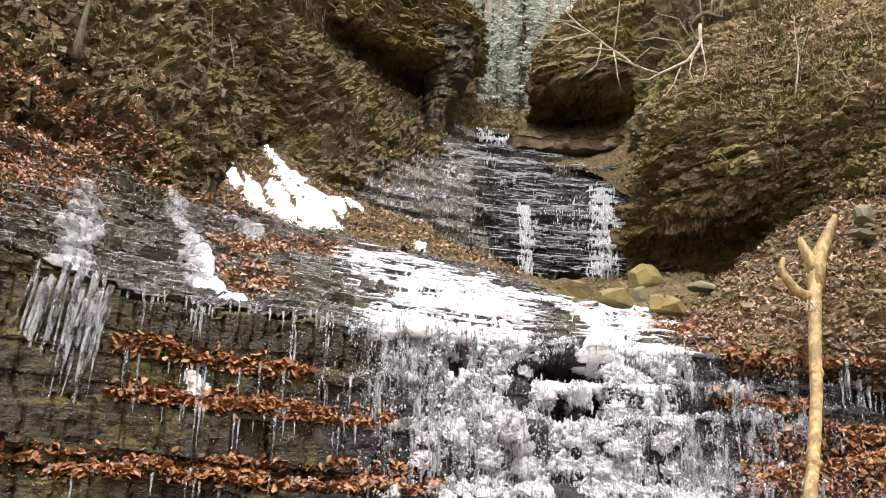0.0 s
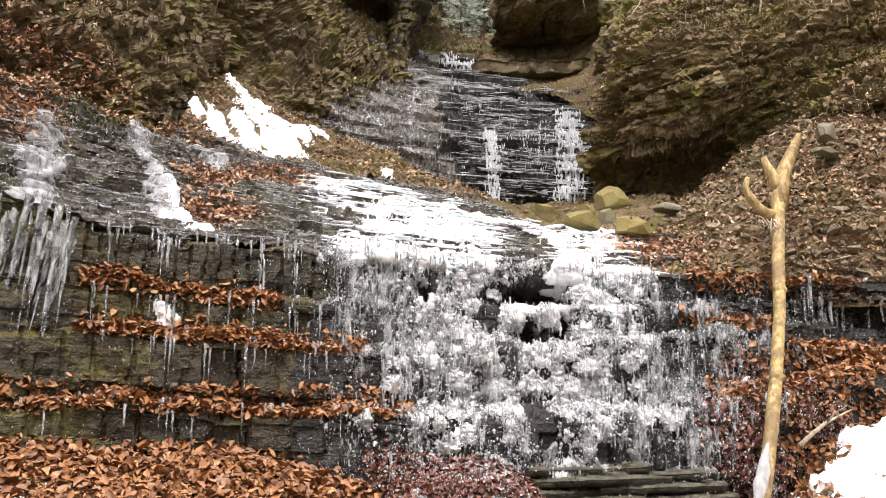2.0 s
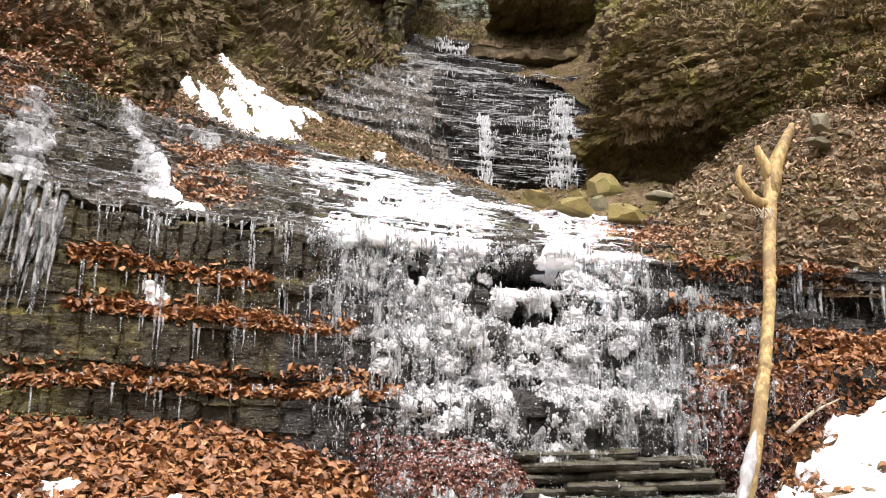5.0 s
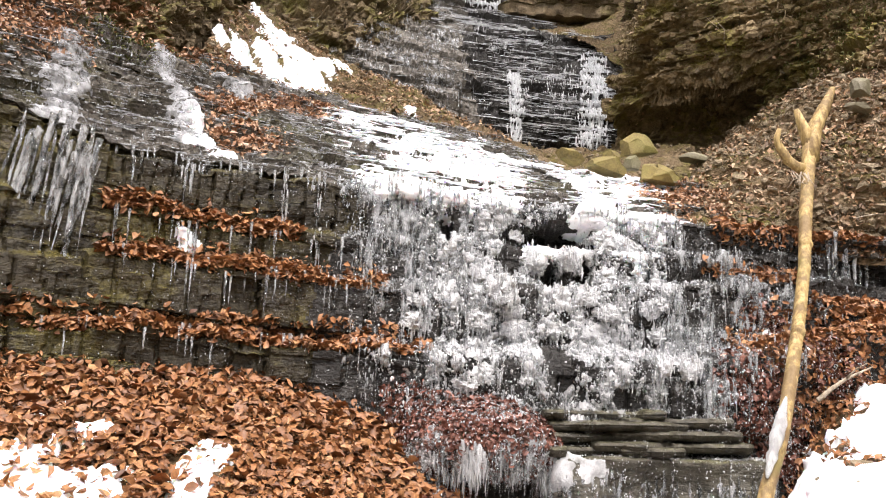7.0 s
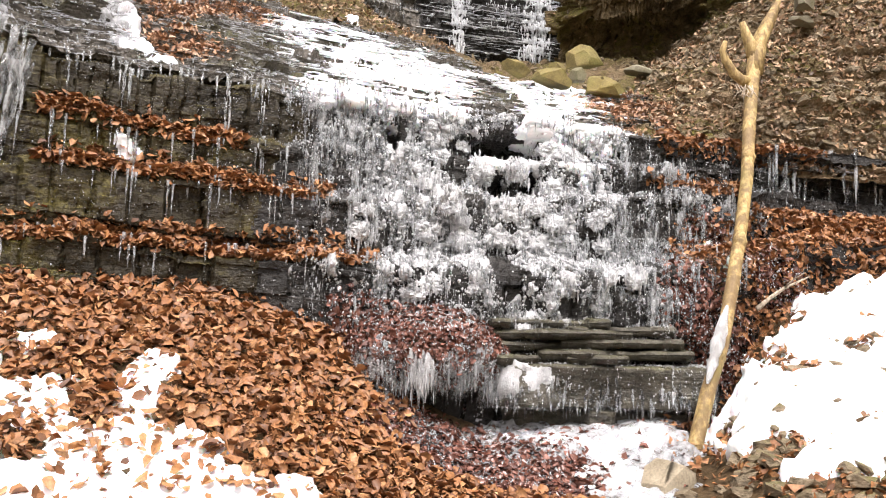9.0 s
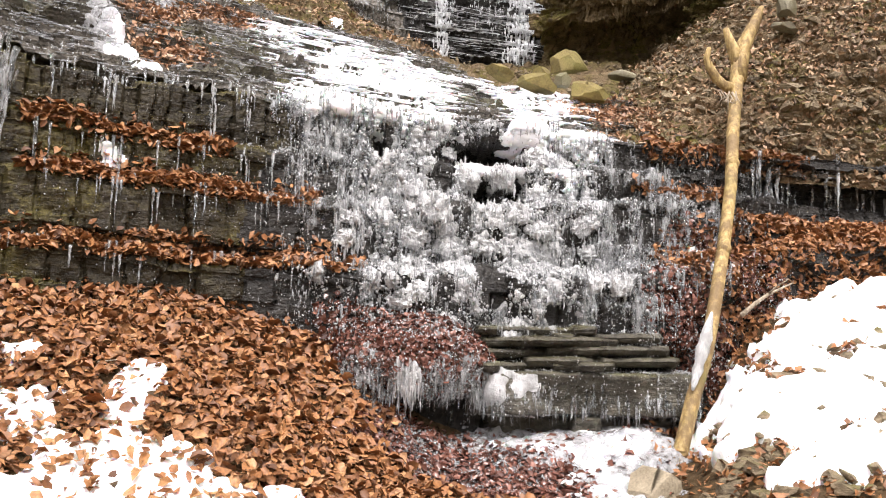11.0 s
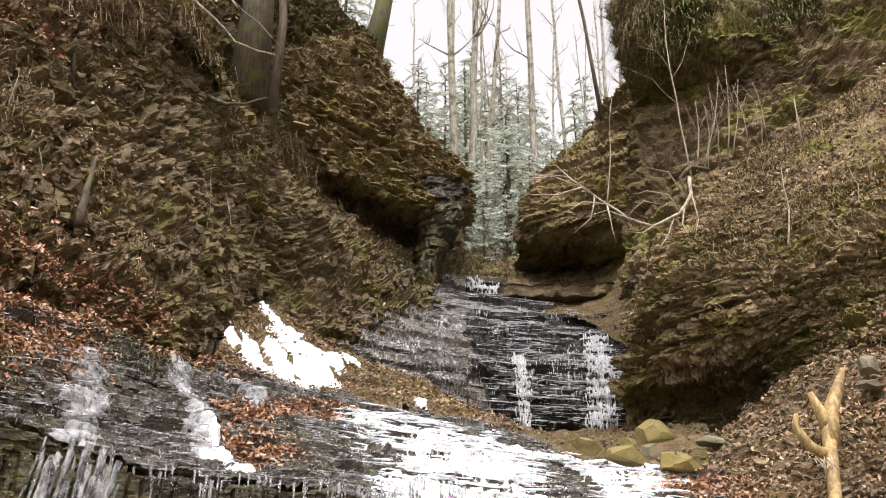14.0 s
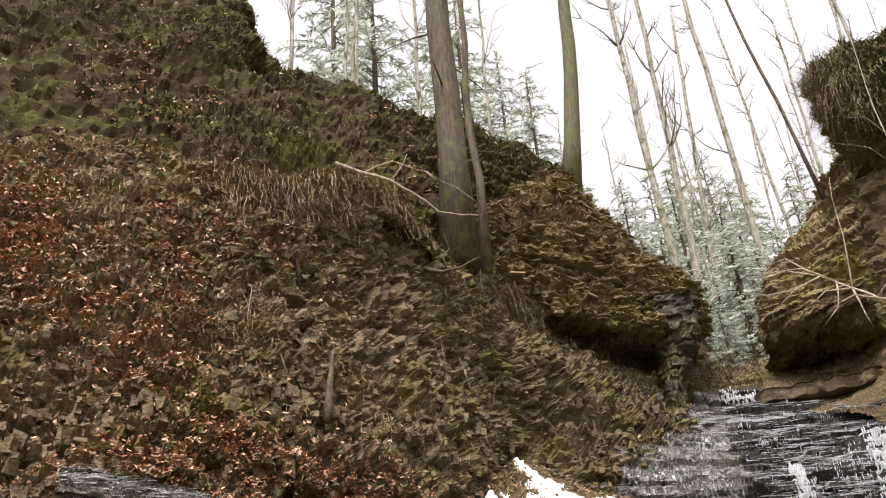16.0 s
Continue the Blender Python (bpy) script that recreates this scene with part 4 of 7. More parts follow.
def drips(name, grid, mask, count, radius, length, material, label, seed, off=0.02, category="ice", wobble=0.25):
    """Hanging tapered drops and runs of ice or water against a face."""
    rnd = np.random.RandomState(seed)
    p, n = pick(grid, mask, count, rnd)
    v, f = drop_form()
    v = np.array(v)[None] * (1 + wobble * rnd.uniform(-1, 1, (len(p), len(v), 1)) * np.array((1, 1, 0.25)))
    r, ln = rnd.uniform(*radius, len(p)), length[0] + (length[1] - length[0]) * rnd.random_sample(len(p)) ** 2.2
    flat = n * (1, 1, 0.2)
    p = p + flat * (off + r[:, None] * 0.4) + np.array((0, 0, 1)) * (ln * 0.4)[:, None]
    axes = np.repeat(np.eye(3)[None], len(p), 0)
    axes[:, 2, :2] += rnd.normal(size=(len(p), 2)) * 0.04
    quads4 = [x for x in f if len(x) == 4] + [x for x in f if len(x) != 4]
    return stuff(many(name, v, quads4, p, axes, np.stack([r, r, ln], 1), material), label, category)


_bm = bmesh.new()
bmesh.ops.create_icosphere(_bm, subdivisions=1, radius=1)
BALL_V, BALL_F = np.array([v.co[:] for v in _bm.verts]), [tuple(v.index for v in f.verts) for f in _bm.faces]
_bm.free()


def lumps(name, grid, mask, count, size, material, label, seed, off=0.01, category="ice", squash=(1, 1, 0.8)):
    rnd = np.random.RandomState(seed)
    p, n = pick(grid, mask, count, rnd)
    v = BALL_V[None] * (1 + 0.3 * rnd.uniform(-1, 1, (len(p), len(BALL_V), 1)))
    s = rnd.uniform(*size, len(p))[:, None] * np.array(squash) * rnd.uniform(0.7, 1.3, (len(p), 3))
    return stuff(many(name, v, BALL_F, p + n * off, frames_of(n, rnd, 1.0), s, material, True), label, category)


BOX_V = np.array([(x, y, z) for z in (-1, 1) for x, y in ((-1, -1), (1, -1), (1, 1), (-1, 1))], float)
BOX_F = [(0, 3, 2, 1), (4, 5, 6, 7), (0, 1, 5, 4), (1, 2, 6, 5), (2, 3, 7, 6), (3, 0, 4, 7)]


def shards(name, grid, mask, count, size, material, label, seed, flat=(0.3, 0.7), tilt=0.12, out=0.25, dip=-0.05):
    """Angular broken blocks standing out of a rock face, lying along its beds."""
    rnd = np.random.RandomState(seed)
    p, n = pick(grid, mask, count, rnd)
    k = len(p)
    y = -n * (1, 1, 0.25) + rnd.normal(size=(k, 3)) * 0.25
    y /= np.linalg.norm(y, axis=1, keepdims=True)
    z = np.array((-dip, 0.0, 1.0)) + rnd.normal(size=(k, 3)) * tilt
    x = np.cross(y, z)
    x /= np.linalg.norm(x, axis=1, keepdims=True)
    y = np.cross(z, x)
    y /= np.linalg.norm(y, axis=1, keepdims=True)
    s = size[0] + (size[1] - size[0]) * rnd.random_sample(k) ** 1.8
    v = BOX_V[None] * (1 + 0.5 * rnd.uniform(-1, 0.6, (k, 8, 3)))
    sizes = np.stack([s * rnd.uniform(0.5, 1.0, k), s * rnd.uniform(0.4, 0.7, k), s * rnd.uniform(*flat, k)], 1)
    return stuff(many(name, v, BOX_F, p + n * (out * s)[:, None], np.stack([x, y, np.cross(x, y)], 1), sizes, material), label, "rock")


GEM_V = np.array([(1, 0, 0), (0, 1, 0), (-1, 0, 0), (0, -1, 0), (0, 0, 1), (0, 0, -1.6)], float)
GEM_F = [(0, 1, 4), (1, 2, 4), (2, 3, 4), (3, 0, 4), (1, 0, 5), (2, 1, 5), (3, 2, 5), (0, 3, 5)]


def glints(name, grid, mask, count, size, label, seed, off=0.006):
    """Tiny white beads of frozen spray, also standing in for glints on wet rock."""
    rnd = np.random.RandomState(seed)
    p, n = pick(grid, mask, count, rnd)
    v = GEM_V[None] * (1 + 0.4 * rnd.uniform(-1, 1, (len(p), 6, 1)))
    s = size[0] + (size[1] - size[0]) * rnd.random_sample(len(p)) ** 2.5
    return stuff(many(name, v, GEM_F, p + n * off, np.repeat(np.eye(3)[None], len(p), 0), s, WHITE_ICE, True), label, "ice")


fx, fz = face[..., 0], face[..., 2]
fn = normals(blur(face, 1))
tread = np.clip(fn[..., 2] - 0.1, 0, 1)
patchy = fbm(face, 3.5, 4, 21)
streak = fbm(face * (6, 2, 0.7), 1.6, 3, 22)

# lower fall: ice
core = zone(face, XZ, [((0.25, 2.75), (0.3, 1.9), 0.42), ((0.95, 2.35), (0.85, 1.55), 0.42), ((0.45, 1.95), (0.5, 1.6), 0.35), ((1.15, 2.75), (1.2, 2.3), 0.2)])
dark_gap = zone(face, XZ, [((0.46, 2.62), (0.88, 2.68), 0.12), ((0.6, 2.42), (0.64, 2.36), 0.09), ((0.8, 2.46), (0.86, 2.4), 0.08), ((0.36, 2.5), (0.4, 2.44), 0.06), ((0.02, 2.7), (0.03, 2.6), 0.05), ((0.6, 1.98), (0.64, 1.8), 0.07), ((0.95, 1.72), (1.05, 1.68), 0.06)])
wet = smooth(-0.75, -0.2, fx) * (1 - smooth(2.1, 2.6, fx)) * smooth(1.0, 1.2, fz)
curtain = zone(face, XZ, [((-0.42, 2.8), (0.5, 2.78), 0.2), ((0.95, 2.76), (1.4, 2.74), 0.14), ((-0.3, 2.55), (0.3, 2.5), 0.3), ((-0.25, 2.25), (0.3, 2.2), 0.2), ((1.3, 2.6), (1.7, 2.55), 0.16), ((1.6, 2.4), (2.2, 2.35), 0.12), ((1.35, 2.05), (1.9, 2.1), 0.25), ((1.2, 1.85), (1.5, 1.75), 0.15)])
core = np.where(fz < 1.6, -0.5, core)
cells = fbm(face * (1.3, 1.3, 0.7), 9.0, 3, 24)
runs = fbm(face * (11, 3, 0.8), 2.2, 2, 25)
crust = np.minimum(core, 0.5 - 3 * np.maximum(dark_gap, -0.2)) + 2.2 * cells + 0.5 * streak
stuff(cover("ice_crust", face, crust - 0.75, 0.024, WHITE_ICE, 1, 1.1, 26.0, 3.0, 1.5), "knobbly white and clear ice crust on the lower fall", "ice")
hung = np.minimum(curtain, 0.6 - 3 * np.maximum(dark_gap, -0.2))
stuff(cover("ice_hangings", face, hung + 2.4 * runs - 0.75, 0.016, CLOUDY_ICE, 1, 0.8, 20.0, 4.0, 0.8), "frosted ice runs hanging in folds from the brow", "ice")
film_mask = np.maximum(core, curtain) + 1.6 * streak + 1.0 * cells - 0.9
stuff(cover("ice_sheet", face, np.where(dark_gap > 0, -1, film_mask), 0.014, CLEAR_ICE, 1, 0.7, 26.0, 5.0, 1.2), "clear ice film running down the rock", "ice")
glints("ice_grit", face, np.clip(core + 0.25 + 1.8 * cells + 0.6 * streak, 0, 1) * (dark_gap < 0.1), 15000, (0.002, 0.009), "white grit and knobs of ice over the lower fall", 30, 0.022)
glints("curtain_grit", face, np.clip(curtain + 1.5 * runs + streak, 0, 1) * (dark_gap < 0.1), 6000, (0.0015, 0.006), "white beads of ice along the frozen curtain", 29, 0.02)
lumps("ice_lumps", face, np.clip(crust - 0.15, 0, 1) ** 1.3 * (dark_gap < 0), 1800, (0.003, 0.013), WHITE_ICE, "white crumbs of ice built up by splashing water", 31, 0.03)
drips("ice_drips", face, np.clip(core + 0.1 + 2.6 * cells, 0, 1) * (dark_gap < -0.1), 3000, (0.0025, 0.008), (0.03, 0.1), CLOUDY_ICE, "dripping ice among the white crust", 32, 0.03)
drips("ice_curtain", face, np.clip(curtain + 3 * runs + streak, 0, 1) ** 2 * (dark_gap < -0.2), 2600, (0.002, 0.0075), (0.03, 0.2), CLOUDY_ICE, "curtain of frozen runs hanging from the brow", 33, 0.025)
spray = smooth(-2.6, -0.6, fx) * (1 - smooth(2.2, 3.2, fx)) * smooth(1.05, 1.2, fz)
# These beads imitate sky glints on the wet ledges as well as frozen droplets.
glints("spray_glints", face, spray * np.clip(0.35 + patchy + 0.5 * streak, 0, 1) * (dark_gap < 0), 13000, (0.0012, 0.004), "white beads for frozen droplets and glints on wet rock", 35, 0.005)
drips("ice_beads", face, wet * (fz > 1.55) * np.clip(0.2 + 1.5 * patchy + streak, 0, 1), 3600, (0.0018, 0.0045), (0.012, 0.05), CLOUDY_ICE, "small clear beads and runs of ice on wet rock", 34, 0.012)


def finer(grid, times):
    """The same surface with more points."""
    for _ in range(2):
        at = np.linspace(0, len(grid) - 1, (len(grid) - 1) * times + 1)
        k = np.minimum(at.astype(int), len(grid) - 2)
        f = (at - k)[:, None, None]
        grid = np.swapaxes(grid[k] * (1 - f) + grid[k + 1] * f, 0, 1)
    return grid


def ice_clumps(grid, centres, seed):
    """Cauliflower heads of splash ice with ragged skirts, and short drops below."""
    base = blur(grid, 5)
    n = normals(base)
    warp = 0.035 * np.stack([fbm(grid, 14, 3, seed), fbm(grid, 14, 3, seed + 5)], -1)
    x, z = grid[..., 0] + warp[..., 0], grid[..., 2] + warp[..., 1]
    head = np.zeros(x.shape)
    for cx, cz, r in centres:
        d = ((x - cx) / r) ** 2 + ((z - cz) / (0.75 * r)) ** 2
        head = np.maximum(head, r * np.sqrt(np.clip(1 - d, 0, None)))
    rough = np.abs(fbm(grid, 26, 2, seed + 2)) + 0.7 * np.abs(fbm(grid, 60, 2, seed + 3))
    h = 0.75 * head * (0.55 + 1.6 * rough)
    g = base + n * h[..., None] + np.array((0, 0, -0.25)) * head[..., None]
    inside = head + 0.05 * fbm(grid, 20, 3, seed + 9) > 0.02
    keep = inside[:-1, :-1] & inside[1:, :-1] & inside[:-1, 1:] & inside[1:, 1:]
    stuff(sheet("ice_clumps", g, CLUMP_ICE, keep, False), "white cauliflower clumps of splash ice", "ice")
    drips("clump_drops", g, np.clip(head - 0.01, 0, 0.05) * 20, 1500, (0.0025, 0.008), (0.02, 0.09), WHITE_ICE, "short ice drops under the white clumps", seed + 7, 0.004)
    lumps("clump_crumbs", g, np.clip(head, 0, 0.05) * 20, 1500, (0.003, 0.009), CLUMP_ICE, "crumbs of splash ice on the white clumps", seed + 8, 0.004)


CLUMP_ICE = ice_material("clump_ice", (0.96, 0.97, 0.98), 0.35, 0.12)
CLUMPS = [(x, z, 0.85 * r) for x, z, r in ((0.53, 2.5, 0.09), (0.73, 2.51, 0.08), (0.66, 2.61, 0.06), (0.95, 2.43, 0.08), (0.25, 2.4, 0.09), (0.15, 2.38, 0.06), (0.35, 2.29, 0.1), (0.67, 2.27, 0.08), (0.83, 2.28, 0.08), (0.93, 2.2, 0.09), (0.23, 2.12, 0.09), (0.41, 2.08, 0.09), (0.64, 2.1, 0.07), (0.95, 2.68, 0.09), (1.1, 2.64, 0.09), (0.3, 2.58, 0.07), (0.44, 2.66, 0.06))]
rnd = np.random.RandomState(36)
spots, _ = pick(face, np.clip(core + 0.15, 0, 1) * (dark_gap < -0.3) * (fz < 2.3), 60, rnd)
wet_rows = (face[:, 300, 2] > 1.5) & (face[:, 300, 2] < 2.95)
wet_cols = (face[100, :, 0] > -0.6) & (face[100, :, 0] < 1.65)
ice_clumps(finer(face[wet_rows][:, wet_cols], 3), CLUMPS + [(q[0], q[2], rnd.uniform(0.025, 0.06)) for q in spots], 37)


BAR_V = np.array([(x, y * (1.0 if x == 0 else 0.7), z * (1.0 if x == 0 else 0.7)) for x in (-1, 0, 1) for y, z in ((-1, 0), (0, -1), (1, 0), (0, 1))], float)
BAR_F = [(i + k, i + (k + 1) % 4, i + 4 + (k + 1) % 4, i + 4 + k) for i in (0, 4) for k in range(4)]


def edge_of(grid):
    """1 on the outer lips of the beds, 0 in their joints."""
    return np.clip(((grid - blur(grid, 3)) * normals(blur(grid, 3))).sum(-1) / 0.012, 0, 1)


def lips(name, grid, mask, count, length, thick, material, label, seed, category="ice", out=0.004):
    """Thin level lines of ice, snow or water along the lips of the beds."""
    rnd = np.random.RandomState(seed)
    p, n = pick(grid, mask * (0.04 + edge_of(grid)), count, rnd)
    wide = normals(blur(grid, 14)).reshape(-1, 3).mean(0)
    x = np.cross(0.12 * n + wide, (0.0, 0.0, 1.0)) + rnd.normal(size=n.shape) * (0.03, 0.05, 0.015)
    x /= np.maximum(np.linalg.norm(x, axis=1, keepdims=True), 1e-6)
    z = np.tile((0.0, 0.0, 1.0), (len(p), 1))
    axes = np.stack([x, np.cross(z, x), z], 1)
    v = BAR_V[None] * (1 + 0.4 * rnd.uniform(-1, 1, (len(p), len(BAR_V), 1)))
    t = rnd.uniform(*thick, len(p))
    ln = length[0] + (length[1] - length[0]) * rnd.random_sample(len(p)) ** 2
    return stuff(many(name, v, BAR_F, p + n * out, axes, np.stack([ln / 2, t * 1.3, t], 1), material, True), label, category)


# brow: snow, ice and frozen runs
by = brow[..., 1]
bpatch = fbm(brow, 2.5, 4, 41)
bsnow = zone(brow, XY, [((-0.35, 7.3), (0.1, 6.95), 0.36), ((-0.1, 6.8), (0.1, 6.2), 0.42), ((-0.22, 5.9), (0.32, 5.95), 0.26), ((0.22, 6.6), (0.25, 6.1), 0.3), ((0.95, 7.35), (1.25, 7.05), 0.26), ((1.1, 6.9), (1.06, 6.2), 0.3), ((0.3, 7.5), (0.6, 7.3), 0.14)])
bsnow = np.minimum(bsnow, 0.25 - 2.4 * np.maximum(0, 0.4 + zone(brow, XY, [((0.68, 7.2), (0.72, 6.4), 0.09), ((0.72, 6.4), (0.66, 5.8), 0.16)])))
bands = hash01(brow_bed, 5.0) - 0.5
solid = smooth(0.05, 0.5, bsnow)
riser = 1 - smooth(0.35, 0.65, normals(blur(brow, 1))[..., 2])
snow_brow = cover("snow_brow", brow, bsnow * 1.4 - 0.28 + (1.2 - 0.4 * solid) * bands + 1.5 * fbm(brow * (1, 1, 6), 4.0, 3, 47) - (0.8 - 0.65 * solid) * riser, 0.014, SNOW, 1, 0.9, 14.0, 4.0, 0.9)
stuff(snow_brow, "bright wet snow over the thin rock ledges of the brow", "snow")
fringe = np.clip(bsnow + 0.9, 0, 1) ** 2
lips("snow_lines", brow, fringe, 2600, (0.03, 0.22), (0.003, 0.008), SNOW, "thin lines of snow along the brow's beds", 45, "snow")
glazed = np.clip(0.55 + 1.2 * bpatch, 0, 1)
lips("ice_lines", brow, glazed * (bsnow < 0.2), 5500, (0.015, 0.12), (0.0015, 0.005), FROSTED_ICE, "frosted ice along the lips of thin beds", 46)
edge_snow = zone(face, XZ, [((-0.32, 2.86), (0.42, 2.84), 0.1), ((0.85, 2.8), (1.3, 2.76), 0.1), ((1.0, 2.66), (1.15, 2.55), 0.08), ((0.5, 2.53), (0.75, 2.54), 0.05), ((1.85, 2.06), (1.88, 2.02), 0.09)])
stuff(cover("snow_on_ledges", face, edge_snow - 0.05, 0.02, SNOW, 1, 1.4, 12.0, 6.0, 0.7), "caps of white snow on the ledges of the fall", "snow")
frozen = zone(brow, XY, [((-2.2, 5.7), (-2.0, 5.1), 0.11), ((-2.0, 5.1), (-1.95, 4.9), 0.14), ((-1.9, 6.5), (-1.64, 6.12), 0.08), ((-1.64, 6.12), (-1.5, 5.8), 0.1), ((-1.55, 6.86), (-1.38, 6.8), 0.07)])
stuff(cover("frozen_runs", brow, frozen - 0.05, 0.016, FROSTED_ICE, 5, 1.0, 9.0, 5.0, 0.4), "cloudy frozen runs over the brow's rock", "ice")
drips("brow_beads", brow, np.clip(0.25 + bpatch, 0, 1) * (bsnow < 0.1), 1600, (0.003, 0.007), (0.015, 0.05), CLOUDY_ICE, "small beads of ice on the thin ledges", 42, 0.008)
# Part of these beads replaces the sparkle of sky on the wet brow.
glints("brow_glints", brow, np.clip(0.4 + bpatch, 0, 1) * (bsnow < 0.3), 13000, (0.0016, 0.006), "white beads for frozen droplets and glints over the brow", 40)
lumps("brow_slush", brow, np.clip(zone(brow, XY, [((-0.5, 7.2), (0.4, 6.2), 0.6), ((0.9, 7.3), (1.25, 6.3), 0.3)]) + bpatch, 0, 1), 1800, (0.004, 0.012), WHITE_ICE, "crumbs of white ice at the snow's edge", 43)
small_snow = zone(brow, XY, [((-1.53, 6.0), (-1.42, 5.75), 0.05), ((-1.44, 5.72), (-1.24, 5.64), 0.055)])
stuff(cover("snow_patch", brow, small_snow + 0.1, 0.012, SNOW, 3, 0.6, 8.0, 7.0), "small melting snow patches at the fall's edge", "snow")
ledge_snow = zone(face, XZ, [((-1.34, 2.36), (-1.3, 2.4), 0.04), ((-1.31, 2.4), (-1.34, 2.47), 0.028)])
stuff(cover("snow_patch", face, ledge_snow, 0.007, SNOW, 1, 0.9, 14.0, 8.0), "small snow heap on a leafy ledge", "snow")

# upper bank: the snow tongue
tongue = zone(bank, XY, [((-1.93, 9.84), (-1.6, 9.75), 0.09), ((-1.62, 9.7), (-1.25, 9.45), 0.2), ((-1.62, 9.0), (-1.4, 8.75), 0.16), ((-1.5, 9.4), (-1.25, 9.15), 0.22), ((-1.25, 9.55), (-0.97, 9.73), 0.08), ((-1.45, 9.4), (-1.25, 9.0), 0.2), ((-1.5, 8.85), (-1.3, 8.6), 0.12), ((-2.0, 8.5), (-1.78, 8.66), 0.08), ((-1.78, 8.66), (-1.5, 8.8), 0.13), ((-0.82, 9.0), (-0.7, 9.05), 0.06), ((-0.3, 8.75), (-0.22, 8.6), 0.06)])
stuff(cover("snow_tongue", bank, tongue + 0.0, 0.02, SNOW, 3, 0.9, 9.0, 9.0), "tongue of old snow on the bank below the wall", "snow")

# foreground banks
def ly_near(g):
    """Above 0 towards the camera's side of the bank."""
    return 4.9 - g[..., 1]


snow_left = zone(front, XY, [((-1.6, 4.12), (-1.05, 3.7), 0.3), ((-1.0, 4.32), (-0.95, 4.12), 0.14), ((-1.0, 3.8), (-0.3, 3.68), 0.22), ((-1.8, 3.8), (-1.0, 3.4), 0.4)])
stuff(cover("snow_bank", front, snow_left - 0.17 + 0.9 * fbm(front, 17, 3, 18), 0.03, SNOW, 1, 2.0, 6.5, 10.0, 0.8), "patchy wet snow pierced by fallen leaves", "snow")
snow_right = zone(front, XY, [((2.38, 5.4), (3.4, 5.1), 0.2), ((2.12, 4.95), (3.4, 4.8), 0.27), ((1.8, 4.62), (3.2, 4.5), 0.22), ((1.85, 4.35), (2.3, 4.3), 0.2), ((1.74, 4.85), (2.0, 4.5), 0.2), ((1.8, 4.1), (2.6, 3.95), 0.2)])
stuff(cover("snow_bank", front, snow_right - 0.05, 0.045, SNOW, 2, 1.7, 7.0, 11.0, 0.8), "thick white snow bank with stones melting out", "snow")
lumps("melting_stones", front, np.clip(snow_right + 0.2, 0, 1) * (0.2 + (ly_near(front) > 0)), 170, (0.015, 0.05), SHALE_RUBBLE, "dark stone chips melting out of the snow bank", 48, 0.03, "rubble", (1.0, 0.7, 0.35))


def rock_step(x0, x1, y0, y1, z0, z1, label, seed, skew=0.0, material=None):
    """A flat bed of shale with a broken front edge and worn corners."""
    n = 70
    g = []
    for y, z in ((y1, z1 + 0.015), (y0 + 0.06, z1), (y0 + 0.015, z1 - 0.006), (y0, z1 - 0.02), (y0 + 0.008, (z0 + z1) / 2), (y0 + 0.015, z0 + 0.015), (y0 + 0.06, z0), (y1, z0)):
        u = np.linspace(x0, x1, n)
        g.append(np.stack([u, y + 0 * u, z + skew * (u - x0)], -1))
    g = spline(np.array(g), np.linspace(0, 7, 40))[::-1]
    r = np.hypot((g[..., 0] - (x0 + x1) / 2) / (0.5 * (x1 - x0)), 0)
    g[..., 1] += 0.05 * vnoise(np.stack([np.floor(g[..., 0] / 0.13), g[..., 2] * 0, g[..., 0] * 0 + seed], -1), 1.0, seed) + 0.1 * fbm(g * (1, 0, 1), 4, 4, seed) + 0.2 * smooth(0.8, 1.0, r)
    g += normals(g) * (0.012 * fbm(g, 12, 4, seed + 1))[..., None]
    return g, structure(sheet("rock_step", g, material or STEP_SHALE, smoothed=True), label, "rock step")


STEP_SHALE = rock_material("step_shale", (0.014, 0.012, 0.009), (0.13, 0.118, 0.088), 0.1, (0.08, 0.075, 0.035), (0.2, 0.5), gloss=0.35, beds=(9.0, 2.0))
rock_step(0.7, 2.6, 13.45, 15.0, 7.42, 7.6, "flat tan rock sill above the upper fall", 13, 0.02, MOSSY_SHALE)
slab_grid, _ = rock_step(0.5, 1.72, 4.98, 5.4, 1.22, 1.43, "thick wet grey shale slab at the fall's foot", 3, 0.01)
rock_step(0.6, 1.66, 5.1, 5.4, 1.12, 1.22, "dark undercut bed below the grey slab", 4)
for k, (left_x, right_x, back_y, top_z) in enumerate(((0.5, 1.3, 5.03, 1.47), (0.72, 1.62, 5.05, 1.5), (0.45, 1.05, 5.07, 1.535), (0.85, 1.58, 5.1, 1.56), (0.5, 1.35, 5.12, 1.595), (0.9, 1.55, 5.14, 1.625), (0.5, 1.2, 5.15, 1.65))):
    bed_grid, _ = rock_step(left_x, right_x, back_y, 5.45, top_z - 0.05, top_z, "thin wet shale bed stepping up under the ice", 5 + k, 0.03)
    # White beads give the steps glints besides frozen splashes.
    glints("step_glints", bed_grid, np.clip(0.1 + 2 * fbm(bed_grid, 5, 3, 160 + k), 0, 1), 420, (0.0012, 0.005), "white beads for frozen splashes and glints on the steps", 160 + k)
slab_ice = zone(slab_grid, XZ, [((0.58, 1.37), (0.8, 1.36), 0.1)])
